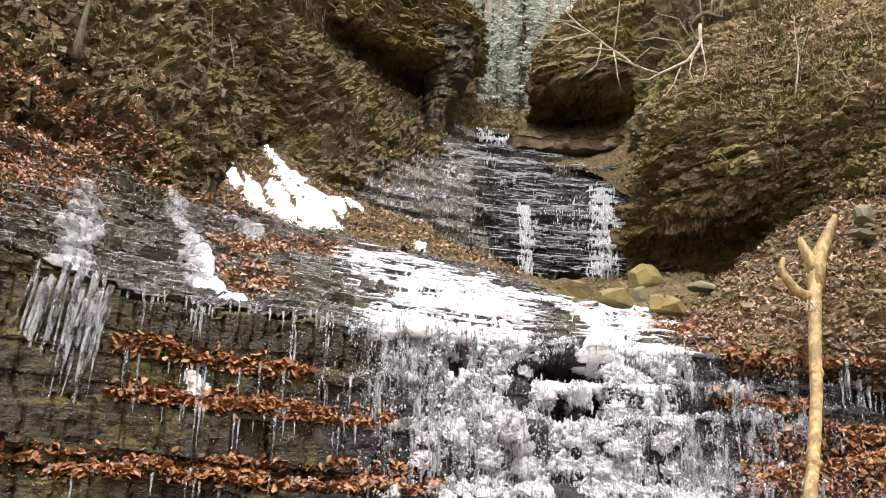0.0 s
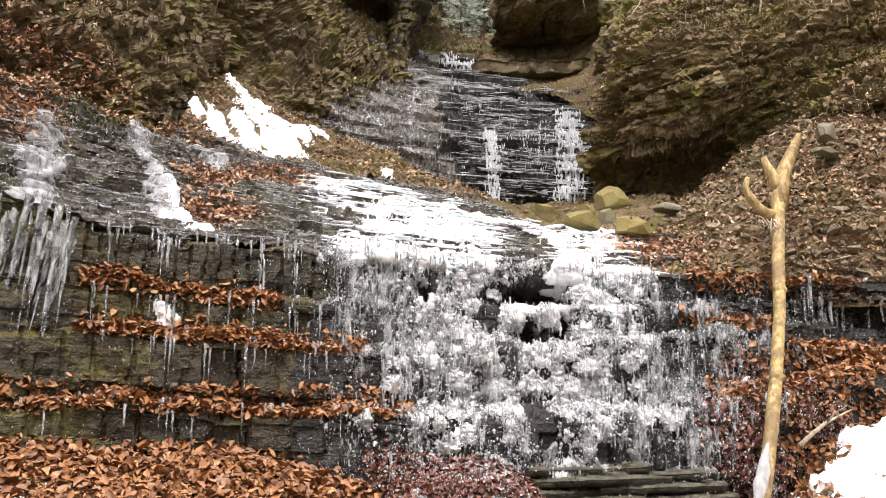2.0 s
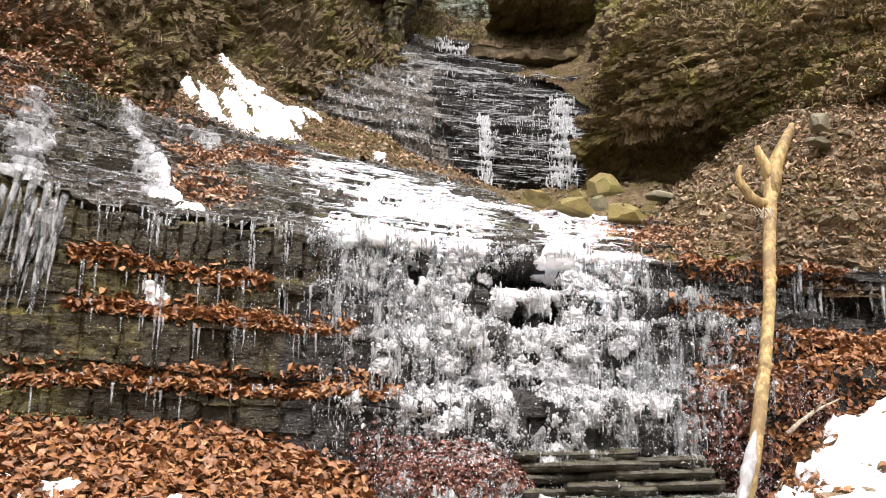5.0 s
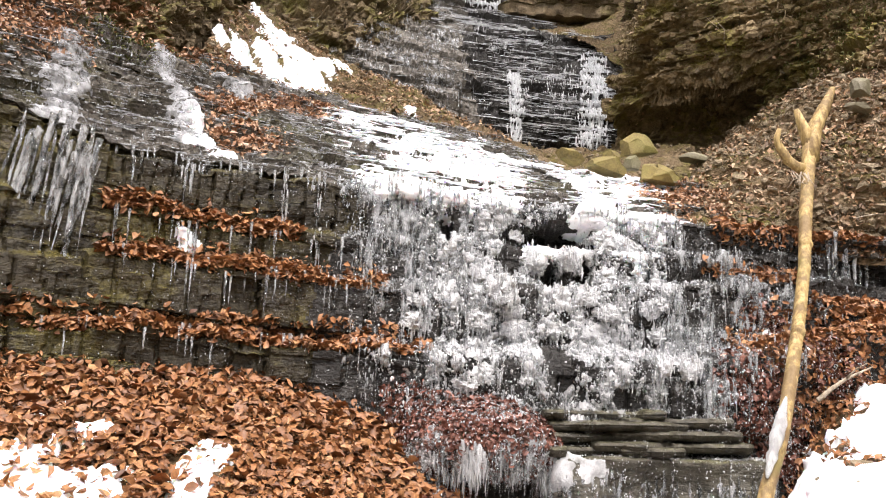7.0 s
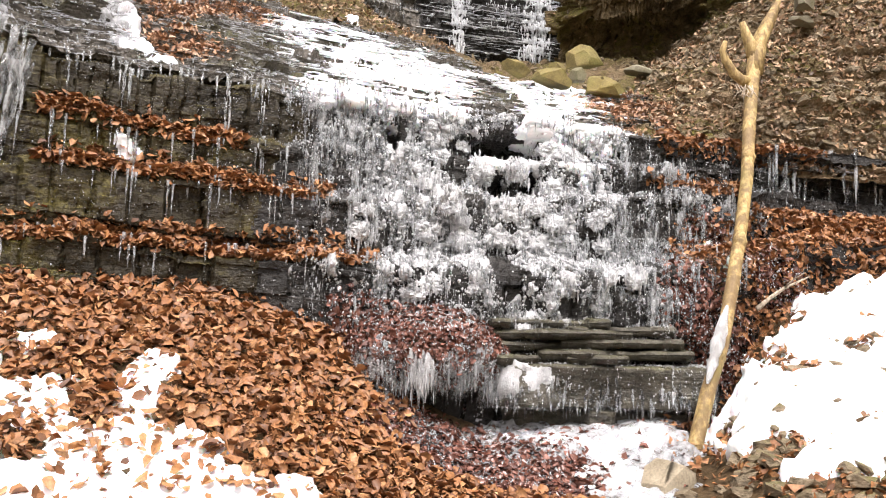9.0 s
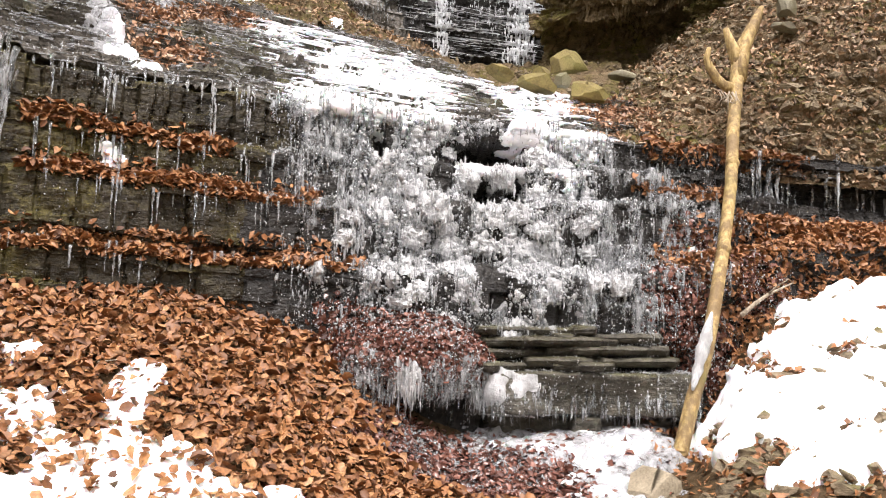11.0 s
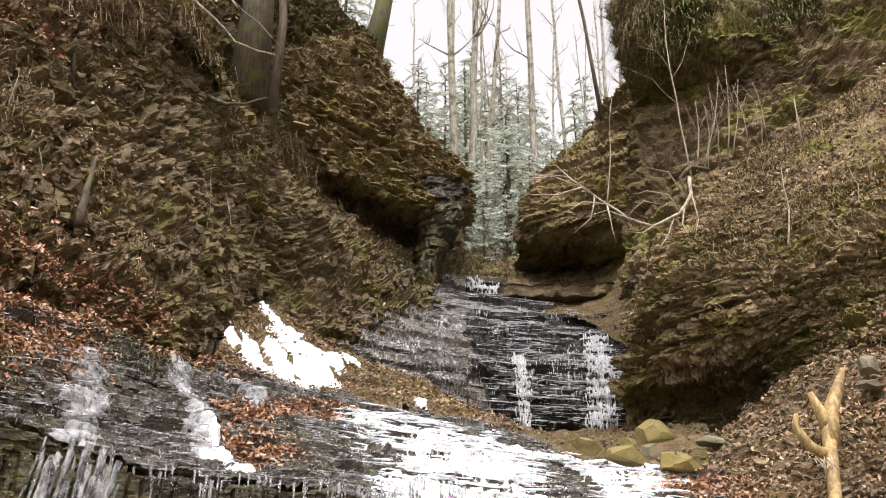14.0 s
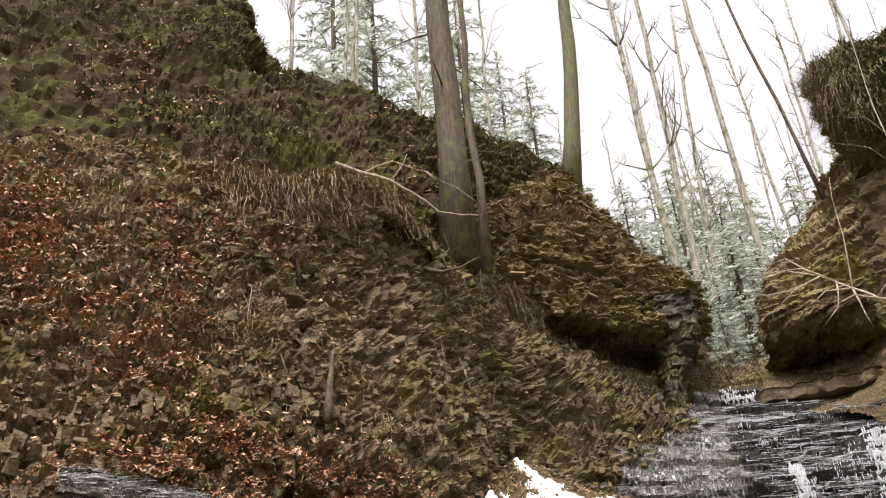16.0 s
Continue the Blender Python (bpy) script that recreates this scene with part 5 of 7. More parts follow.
drips("slab_icicles", slab_grid, np.clip(0.15 + zone(slab_grid, XZ, [((0.55, 1.27), (1.65, 1.28), 0.07)]), 0, 1), 420, (0.003, 0.009), (0.03, 0.12), CLOUDY_ICE, "short icicles along the lower edge of the slab", 150, 0.01)
stuff(cover("slab_glaze", slab_grid, slab_ice - 0.45, 0.012, WHITE_ICE, 1, 2.2, 16.0, 15.0, 1.2), "white ice frozen onto the slab's front", "ice")
# Beads double as glints on the slab's wet surface.
glints("slab_glints", slab_grid, 0.2 + np.clip(fbm(slab_grid, 4, 3, 151), 0, 1), 2600, (0.0015, 0.006), "white beads for frozen droplets and glints over the slab", 151)


def dome(cx, cy, z0, rx, ry, rz, seed):
    """A lumpy half dome seen from the front."""
    a, b = np.meshgrid(np.linspace(0, math.pi, 110), np.linspace(-0.5, math.pi / 2, 70))
    g = np.stack([cx - rx * np.cos(a) * np.cos(b), cy - ry * np.sin(a) * np.cos(b), z0 + rz * np.sin(b)], -1)
    return g + normals(g + 0.0)[..., :] * (0.05 * fbm(g, 4, 3, seed) + 0.02 * fbm(g, 14, 2, seed + 1))[..., None]


mound_grid = dome(0.24, 5.2, 1.42, 0.42, 0.27, 0.25, 6.0)
tagged(sheet("leaf_mound", mound_grid, LITTER_SOIL, smoothed=True), "dome of frozen dark red leaves under the fall", "mound")
crest = smooth(1.52, 1.66, mound_grid[..., 2])
hem = 1 - smooth(1.38, 1.46, mound_grid[..., 2])
leaves("mound_leaves", mound_grid, 1.0 - 0.3 * hem, 4500, 0.031, FROZEN_LEAF, "dark red leaves sealed in the ice of the mound", 152, 0.02, 0.45, 0.15)
stuff(cover("mound_glaze", mound_grid, 0.5 * crest + 0.4 * hem + 0.1 + 0.8 * fbm(mound_grid, 5, 3, 153), 0.014, CLEAR_ICE, 1, 0.7, 14.0, 16.0, 0.8), "clear ice glazing the mound of leaves", "ice")
drips("mound_icicles", mound_grid, np.clip(hem - 0.1, 0, 1), 700, (0.003, 0.01), (0.04, 0.19), CLOUDY_ICE, "fringe of icicles below the mound of leaves", 154, 0.012)
drips("mound_frost", mound_grid, np.clip(hem - 0.1, 0, 1) * np.clip(2 * fbm(mound_grid, 5, 3, 157), 0, 1), 500, (0.004, 0.01), (0.04, 0.16), WHITE_ICE, "white frozen runs in the mound's fringe", 157, 0.016)
# Beads stand for both ice spray and highlights on the glazed mound.
glints("mound_glints", mound_grid, 0.3 + crest + 0.5 * hem, 4200, (0.0015, 0.006), "white beads for frozen spray and glints on the mound", 155, 0.02)
pool = zone(front, XY, [((0.75, 5.25), (1.5, 5.2), 0.12), ((0.7, 5.0), (1.3, 4.9), 0.2), ((1.05, 4.7), (1.15, 4.5), 0.18)])
stuff(cover("pool_ice", front, pool + 0.2, 0.02, FROSTED_ICE, 3, 1.1, 9.0, 12.0, 1.2), "white and clear ice over the pool at the fall's foot", "ice")
lumps("pool_crumbs", front, np.clip(pool + 0.3, 0, 1) * np.clip(0.3 + 2 * fbm(front, 5, 3, 70), 0, 1), 700, (0.004, 0.014), WHITE_ICE, "white crumbs of ice round the pool", 70, 0.015)
stuff(cover("pool_snow", front, pool - 0.2 + 0.6 * fbm(front, 3, 3, 85), 0.02, SNOW, 1, 1.4, 12.0, 17.0, 1.0), "wet white snow lying on the pool's ice", "snow")
leaves("pool_leaves", front, np.clip(pool + 0.4, 0, 1), 500, 0.045, FROZEN_LEAF, "dark leaves frozen into the pool's ice", 84, 0.02, 0.4, 0.4)

# leaves
ledge_leaf = zone(face, XZ, [((-2.2, 1.98), (-0.1, 1.97), 0.07), ((-1.65, 2.36), (-0.35, 2.3), 0.06), ((-1.65, 2.6), (-0.8, 2.54), 0.06)])
leaves("ledge_leaves", face, np.clip((ledge_leaf + 0.35) * (0.8 + 1.5 * fbm(face, 3, 3, 50)), 0, 1) * (0.05 + tread), 11000, 0.045, LEAF, "russet beech leaves lying along the rock ledges", 51, 0.035, 0.36, 0.7)
right_leaf = zone(face, XZ, [((1.55, 2.52), (2.1, 2.5), 0.05), ((1.75, 2.22), (2.3, 2.26), 0.06), ((2.2, 2.3), (3.6, 2.3), 0.09), ((1.9, 2.05), (3.3, 1.95), 0.25), ((2.0, 1.8), (3.3, 1.85), 0.2), ((1.7, 2.78), (2.7, 2.76), 0.07)])
leaves("ledge_leaves", face, np.clip(right_leaf + 0.3, 0, 1) * (0.2 + tread), 13000, 0.042, LEAF, "brown beech leaves on the ledges beside the log", 52, 0.04, 0.5, 0.6)
lx, ly = front[..., 0], front[..., 1]
pile = (1 - smooth(-0.25, 0.2, lx - 0.85 * (1 - smooth(4.35, 4.75, ly)) + 0.25 * fbm(front, 2, 3, 61) + 0.35 * fbm(front, 6, 3, 64))) * (1 - 0.86 * smooth(-0.05, 0.15, snow_left - 0.17 + 2.0 * fbm(front, 6.5, 4, 10.0)))
leaves("leaf_pile", front, pile, 36000, 0.05, LEAF, "thick pile of russet beech leaves on the bank", 53, 0.06, 0.38, 0.3)
mound = zone(front, XY, [((0.1, 4.9), (0.5, 4.85), 0.2), ((0.1, 4.8), (0.75, 4.7), 0.25), ((0.62, 4.48), (0.8, 4.46), 0.1)])
leaves("frozen_leaves", front, np.clip(mound + 0.3, 0, 1), 8000, 0.034, FROZEN_LEAF, "dark red leaves sealed under clear ice", 54, 0.03, 0.45, 0.3)
stuff(cover("mound_ice_coat", front, mound - 0.1, 0.02, CLEAR_ICE, 4, 0.5, 8.0, 13.0, 0.3), "clear ice coat over dark frozen leaves", "ice")
red = zone(face, XZ, [((1.62, 1.8), (1.95, 1.42), 0.2), ((1.85, 2.2), (2.2, 1.9), 0.14), ((0.25, 1.5), (-0.15, 1.62), 0.14)])
leaves("frozen_leaves", face, np.clip(red + 0.2, 0, 1), 4200, 0.036, FROZEN_LEAF, "dark red leaves frozen onto the wet ledges", 65, 0.03, 0.5, 0.3)
# White sparkle on the frozen leaves is built from beads, with real ice spray.
glints("red_glints", face, np.clip(red + 0.3, 0, 1), 2600, (0.0015, 0.006), "white beads for frozen spray and glints on red leaves", 66, 0.03)
lumps("mound_beads", front, np.clip(mound + 0.2, 0, 1) * np.clip(0.5 + 2 * fbm(front, 5, 3, 68), 0, 1), 1600, (0.002, 0.006), CLOUDY_ICE, "beads of ice over the frozen leaves", 68, 0.035)
foot_runs = zone(front, XY, [((0.4, 4.95), (0.75, 4.8), 0.14)])
drips("mound_runs", front, np.clip(foot_runs, 0, 1) * np.clip(0.3 + 2 * fbm(front, 6, 3, 69), 0, 1), 1100, (0.002, 0.006), (0.02, 0.08), WHITE_ICE, "white frozen runs below the leaf mound", 69, 0.03)
drips("mound_ice", front, np.clip(mound, 0, 1), 1300, (0.002, 0.005), (0.012, 0.05), CLOUDY_ICE, "clear ice drops over the frozen leaves", 55, 0.02)
side = smooth(1.3, 1.6, lx) * (1 - 0.95 * smooth(-0.05, 0.15, snow_right - 0.05 + 1.7 * fbm(front, 7.0, 4, 11.0)))
leaves("bank_leaves", front, side, 9500, 0.043, LEAF, "damp brown leaves at the foot of the ledges", 56, 0.04, 0.5, 0.4)
leaves("bank_leaves", rbank, np.clip(0.45 + fbm(rbank, 1.5, 3, 57), 0, 1), 17000, 0.038, OLD_LEAF, "faded leaves strewn over the shaly bank", 57, 0.03, 0.5, 0.3)
leaves("brow_leaves", brow, np.clip(zone(brow, XY, [((-1.3, 5.85), (-1.1, 6.0), 0.2), ((-1.45, 6.3), (-0.85, 7.4), 0.16), ((-2.3, 6.2), (-1.75, 7.1), 0.22), ((-2.75, 5.4), (-2.35, 6.3), 0.3), ((-2.6, 5.15), (-2.3, 5.8), 0.2), ((1.5, 6.6), (2.6, 6.4), 0.3)]) + 0.15, 0, 1) * (small_snow < -0.2), 16000, 0.038, WALL_LEAF, "leaves caught on the shelves of the brow", 58, 0.03, 0.45, 0.7)
leaves("upper_leaves", bank, np.clip(0.6 - tongue * 3 + fbm(bank, 1.5, 3, 59), 0, 1) * (tongue < 0) * (bank[..., 0] < 0.6), 6300, 0.038, OLD_LEAF, "brown leaves heaped below the upper fall", 59, 0.03, 0.5, 0.3)
lv, lu = np.meshgrid(np.linspace(0, 1, left.shape[0]), np.linspace(0, 1, left.shape[1]), indexing="ij")
foot = smooth(0.12, 0.18, lv) * (1 - smooth(0.24, 0.3, lv)) * (1 - smooth(0.48, 0.58, lu))
drift = (1 - smooth(0.35, 0.55, lu)) * np.clip(0.1 + 1.6 * fbm(left, 0.9, 3, 60), 0, 1)
drifted = zone(left, [0, 1, 2], [((-5.0, 5.4, 7.0), (-4.3, 5.3, 5.9), 0.5), ((-4.3, 5.3, 5.9), (-3.7, 5.4, 5.1), 0.45), ((-3.7, 5.4, 5.1), (-2.95, 5.7, 4.4), 0.3), ((-4.1, 6.0, 7.0), (-3.4, 7.0, 6.95), 0.2), ((-3.95, 6.05, 6.7), (-3.6, 5.85, 5.7), 0.25)])
leaves("wall_leaves", left, np.clip(drifted + 0.2, 0, 1) * np.clip(0.5 + 1.2 * fbm(left, 3.0, 3, 66), 0, 1), 12000, 0.048, WALL_LEAF, "russet leaves lying thick on the wall's shelves", 66, 0.05, 0.45, 0.8)
leaves("wall_leaves", left, foot, 13000, 0.044, WALL_LEAF, "russet leaves drifted along the wall's foot", 60, 0.05, 0.4, 0.85)
leaves("wall_leaves", left, drift + 0.04, 5500, 0.046, OLD_LEAF, "dry leaves caught on the broken wall", 61, 0.03, 0.5, 0.4)
leaves("wall_leaves", left, (drift + 0.25 * (1 - smooth(0.3, 0.5, lu))) * smooth(0.15, 0.25, lv), 10000, 0.046, WALL_LEAF, "russet leaves caught on the broken wall", 64, 0.04, 0.5, 0.75)
leaves("slope_leaves", top, np.clip(1.6 * fbm(top, 1.0, 3, 67), 0, 1), 7000, 0.06, LEAF, "russet leaves caught on the steep slope", 67, 0.05, 0.5, 0.4)
leaves("slope_leaves", top, np.clip(0.4 + fbm(top, 0.8, 3, 62), 0, 1), 4500, 0.061, OLD_LEAF, "dry leaves on the wooded slope", 62, 0.03, 0.5, 0.4)
cv = np.linspace(0, 1, cliff.shape[0])[:, None] + 0 * cliff[..., 0]
cu = np.linspace(0, 1, cliff.shape[1])[None, :] + 0 * cliff[..., 0]
leaves("cliff_leaves", cliff, smooth(0.55, 0.8, cv) + 0.08 + 1.2 * smooth(0.5, 0.8, cu) * (1 - smooth(0.3, 0.55, cv)), 9000, 0.042, OLD_LEAF, "pale dry leaves on the cliff's upper slope", 63, 0.02, 0.5, 0.3)

# upper fall: running water and ice
ux, uz = back[..., 0], back[..., 2]
WATER = ice_material("white_water", (0.9, 0.92, 0.94), 0.1, 0.12)
strand = zone(back, XZ, [((0.87, 5.85), (0.84, 4.75), 0.09), ((1.9, 6.25), (1.7, 4.75), 0.16), ((0.42, 7.7), (0.85, 7.6), 0.12)])
film = zone(back, XZ, [((0.4, 6.9), (1.6, 6.7), 0.55), ((1.1, 5.8), (1.9, 5.5), 0.6), ((1.0, 5.2), (1.6, 5.0), 0.5)])
drips("falling_water", back, np.clip(strand + 0.1, 0, 1) ** 0.7, 3600, (0.005, 0.014), (0.03, 0.13), WATER, "white strands of falling water", 71, 0.03, "water")
lips("water_film", back, np.clip(film + 0.35, 0, 1) * np.clip(0.45 + 1.6 * fbm(back * (1, 1, 5), 2.0, 3, 72), 0, 1), 2400, (0.04, 0.32), (0.0012, 0.004), WATER, "thin water breaking white on the steps", 72, "water", 0.012)
drips("water_drops", back, np.clip(film + 0.2, 0, 1) * np.clip(2 * fbm(back * (3, 3, 1), 1.5, 3, 74), 0, 1), 1500, (0.0015, 0.004), (0.03, 0.1), WATER, "thin falling drops between the steps", 74, 0.03, "water")
ice_slope = zone(back, XZ, [((-0.7, 5.9), (0.3, 5.4), 0.35), ((-0.4, 6.4), (0.2, 6.0), 0.3)])
drips("slope_ice", back, np.clip(ice_slope + 0.1, 0, 1), 400, (0.003, 0.007), (0.04, 0.14), CLOUDY_ICE, "frozen drops on the grey shale slope", 73, 0.02)
slope_mask = (1 - smooth(0.05, 0.5, ux + 0.2 * fbm(back, 2, 2, 79))) * np.clip(0.6 + fbm(back, 2.0, 3, 80), 0, 1)
stuff(cover("slope_frost", back, slope_mask - 0.6 + 0.5 * fbm(back * (1, 1, 7), 3.0, 3, 81), 0.008, CLOUDY_ICE, 1, 0.6, 12.0, 82.0, 0.6), "thin frosted film over the grey shale slope", "ice")
lips("slope_lines", back, slope_mask, 500, (0.03, 0.14), (0.002, 0.006), FROSTED_ICE, "frosted lips on the beds of the grey slope", 83, "ice", 0.008)

# broken blocks standing out of the rock walls
rise = np.clip(0.45 + 1.4 * fbm(left, 1.3, 3, 94), 0, 1) * smooth(0.12, 0.18, lv)
shards("wall_shards", left, rise, 5500, (0.015, 0.06), MOSSY_SHALE, "small broken flakes of shale standing out of the wall", 94, (0.2, 0.6), 0.1, 0.05)
shards("wall_columns", left, rise * (1 - smooth(0.35, 0.55, lv)), 1800, (0.02, 0.06), MOSSY_SHALE, "upright knobs of shale under the beds of the wall", 95, (0.6, 1.2), 0.1, 0.0)
shards("cliff_shards", cliff, (1 - 0.75 * smooth(0.6, 0.85, cv)) * (hollow < 0.1), 4000, (0.012, 0.05), CLIFF_SHALE, "small broken flakes of shale on the tan cliff", 96, (0.2, 0.55), 0.1, 0.08, 0.0)
nv_ = np.linspace(0, 1, nose.shape[0])[:, None] + 0 * nose[..., 0]
shards("overhang_shards", nose, 0.3 + 0.7 * smooth(0.3, 0.5, nv_), 2000, (0.03, 0.12), CLIFF_SHALE, "broken slabs along the beds of the overhang", 98, (0.08, 0.2), 0.08, 0.1, -0.12)
shards("bank_shards", rbank, 0.5 + 0 * rbank[..., 0], 2600, (0.012, 0.04), SHALE_RUBBLE, "angular chips of shale on the leafy bank", 102, (0.15, 0.5), 0.4)

# flakes of shale among the litter
lumps("shale_flakes", rbank, 0.5 + 0 * rbank[..., 0], 1500, (0.012, 0.04), SHALE_RUBBLE, "small flakes of shale among the bank's leaves", 75, 0.01, "rubble", (1, 0.7, 0.2))
lumps("shale_flakes", cliff, smooth(0.5, 0.8, cv) + 0.1, 1300, (0.012, 0.045), SHALE_RUBBLE, "small flakes of shale on the cliff's slope", 76, 0.01, "rubble", (1, 0.7, 0.25))
lumps("shale_flakes", left, np.clip(0.3 + fbm(left, 1.2, 3, 77), 0, 1), 1500, (0.008, 0.025), MOSSY_SHALE, "small flakes of shale on the broken wall", 77, 0.01, "rubble", (1, 0.7, 0.3))
lumps("shale_flakes", bank, 0.5 + 0 * bank[..., 0] * (tongue < 0), 900, (0.012, 0.04), SHALE_RUBBLE, "flakes of shale below the upper fall", 78, 0.01, "rubble", (1, 0.7, 0.25))


# ---- wood: trees, saplings, twigs and grass ----
def limbs(bm_list, start, way, length, radius, depth, rnd):
    """Points and radii of a branching limb."""
    pts, p, d = [start], start.copy(), way.normalized()
    for _ in range(5):
        d = (d + Vector((rnd.uniform(-0.25, 0.25), rnd.uniform(-0.25, 0.25), rnd.uniform(-0.05, 0.22)))).normalized()
        p = p + d * length / 5
        pts.append(p.copy())
    bm_list.append((pts, [radius * (1 - 0.16 * i) for i in range(6)]))
    if depth:
        for k in range(3):
            i = rnd.randint(1, 5)
            side = Vector((rnd.uniform(-1, 1), rnd.uniform(-1, 1), rnd.uniform(0, 0.8)))
            limbs(bm_list, pts[i], d + side, length * rnd.uniform(0.35, 0.6), radius * 0.5, depth - 1, rnd)


def merged(tubes, sides=5):
    bm = bmesh.new()
    for k, (pts, radii) in enumerate(tubes):
        piece = tube(pts, radii, sides, 0.05, k)
        me = bpy.data.meshes.new("piece")
        piece.to_mesh(me)
        piece.free()
        bm.from_mesh(me)
        bpy.data.meshes.remove(me)
    return bm


def bare_tree(name, base, height, radius, lean, label, material, seed, forks=0, curve=1.3, start=0.35, group="trees above the ravine"):
    t = thing(name, label, "tree", group, base)
    rnd = random.Random(seed)
    n = 12
    pts = [Vector((lean[0] * (i / n) ** curve + rnd.uniform(-1, 1) * 0.035 * (i > 0), lean[1] * i / n, height * i / n - 0.5 * (i == 0))) for i in range(n + 1)]
    part("trunk", tube(pts, [radius * (1.3 if i == 0 else 1 - 0.65 * i / n) for i in range(n + 1)], 12, 0.05, seed), material, t)
    for k in range(forks):
        i = rnd.randint(int(n * start), n)
        a, out = rnd.uniform(0, 6.28), []
        limbs(out, pts[i], Vector((math.cos(a), math.sin(a), rnd.uniform(0.5, 1.4))), rnd.uniform(0.5, 1.6) * (1.2 - 0.5 * i / n), radius * 0.3, 1, rnd)
        part("branch", merged(out), material, t)
    return t


spruce = bare_tree("spruce_tree", (-2.33, 9.75, 8.7), 14, 0.195, (0.15, 0), "thick brown spruce trunk rooted at the wall's edge", BARK, 1, 0)
for k in range(7):
    a, z = k * 2.4, 1.2 + 0.55 * k
    part("dead_branch", tube([(0, 0, z), (0.35 * math.cos(a), 0.35 * math.sin(a), z - 0.05), (0.8 * math.cos(a), 0.8 * math.sin(a), z - 0.22)], [0.02, 0.012, 0.004], 6, 0.1, 40 + k), BARK, spruce)
bare_tree("slim_tree", (-1.93, 9.25, 8.25), 9, 0.05, (0.1, 0), "slim grey trunk standing beside the spruce", BARK, 2, 3, start=0.6)
bare_tree("mossy_tree", (-1.25, 13.4, 11.8), 9, 0.15, (0.9, 0), "mossy trunk curving up from the overhang", MOSSY_BARK, 3, 4, 0.6, 0.5)
bare_tree("leaning_tree", (2.5, 13.6, 11.05), 9, 0.03, (-1.0, 0), "thin bare tree leaning out from the far rock", BARK, 4, 4, 1.0, 0.6)
PALE = bare_tree("pale_tree", (2.11, 20, 12.2), 17, 0.085, (0, 0), "tall straight pale trunk without leaves", PALE_HAZE_BARK, 5, 12, start=0.25)
bare_tree("pale_tree", (0.24, 18, 11.3), 15, 0.085, (-0.2, 0), "tall pale beech trunk behind the ravine", PALE_HAZE_BARK, 6, 13, start=0.3)
FORKED = bare_tree("forked_tree", (0.62, 19, 11.6), 14, 0.09, (0.35, 0), "forked pale beech trunk behind the ravine", PALE_HAZE_BARK, 7, 16, 0.8, 0.25)
THIN = bare_tree("young_tree", (1.0, 22, 12.6), 9, 0.035, (0.15, 0), "thin young grey trunk among the far trees", PALE_HAZE_BARK, 8, 13, start=0.15)
spots = random.Random(77)
for k in range(44):
    x, y = spots.uniform(-7, 9), spots.uniform(21, 42)
    src = (PALE, THIN, FORKED, THIN, THIN)[k % 5]
    z = float(ground_height(np.array(x), np.array(y)))
    s = spots.uniform(0.8, 1.15)
    copy_thing(src, pose(x, y, z - 0.2, 0, spots.uniform(-5, 5), spots.uniform(0, 360)) @ Matrix.Scale(s, 4))
for x, y, s in ((-5.1, 10.9, 0.8), (-4.3, 11.3, 1.0), (-4.0, 11.0, 0.7), (-3.4, 12.4, 1.1), (-4.7, 12.5, 1.3), (-2.4, 13.2, 0.9), (-5.5, 12.0, 1.0)):
    z = float(np.interp(x, [-6, -5.2, -3.3, -1.3], [13.6, 12.6, 12.1, 11.6]))
    copy_thing(THIN, pose(x, y, z - 0.3, 0, spots.uniform(-6, 6), spots.uniform(0, 360)) @ Matrix.Scale(s, 4))

# Needle tones are whitened to stand in for bright haze, besides frost.
FROST_HAZE_NEEDLE = leaf_material("frost_haze_needles", [(0.35, 0.43, 0.3), (0.66, 0.72, 0.63), (0.48, 0.56, 0.44), (0.76, 0.81, 0.75), (0.86, 0.88, 0.86)], 0.7)


def let_light_through(m, share):
    """Mixes the light that thin leaves pass on."""
    n, l = m.node_tree.nodes, m.node_tree.links
    p, out = n["Principled BSDF"], n["Material Output"]
    t, s = n.new("ShaderNodeBsdfTranslucent"), n.new("ShaderNodeMixShader")
    l.new(p.inputs["Base Color"].links[0].from_socket, t.inputs["Color"])
    s.inputs[0].default_value = share
    l.new(p.outputs[0], s.inputs[1])
    l.new(t.outputs[0], s.inputs[2])
    l.new(s.outputs[0], out.inputs["Surface"])


let_light_through(FROST_HAZE_NEEDLE, 0.5)


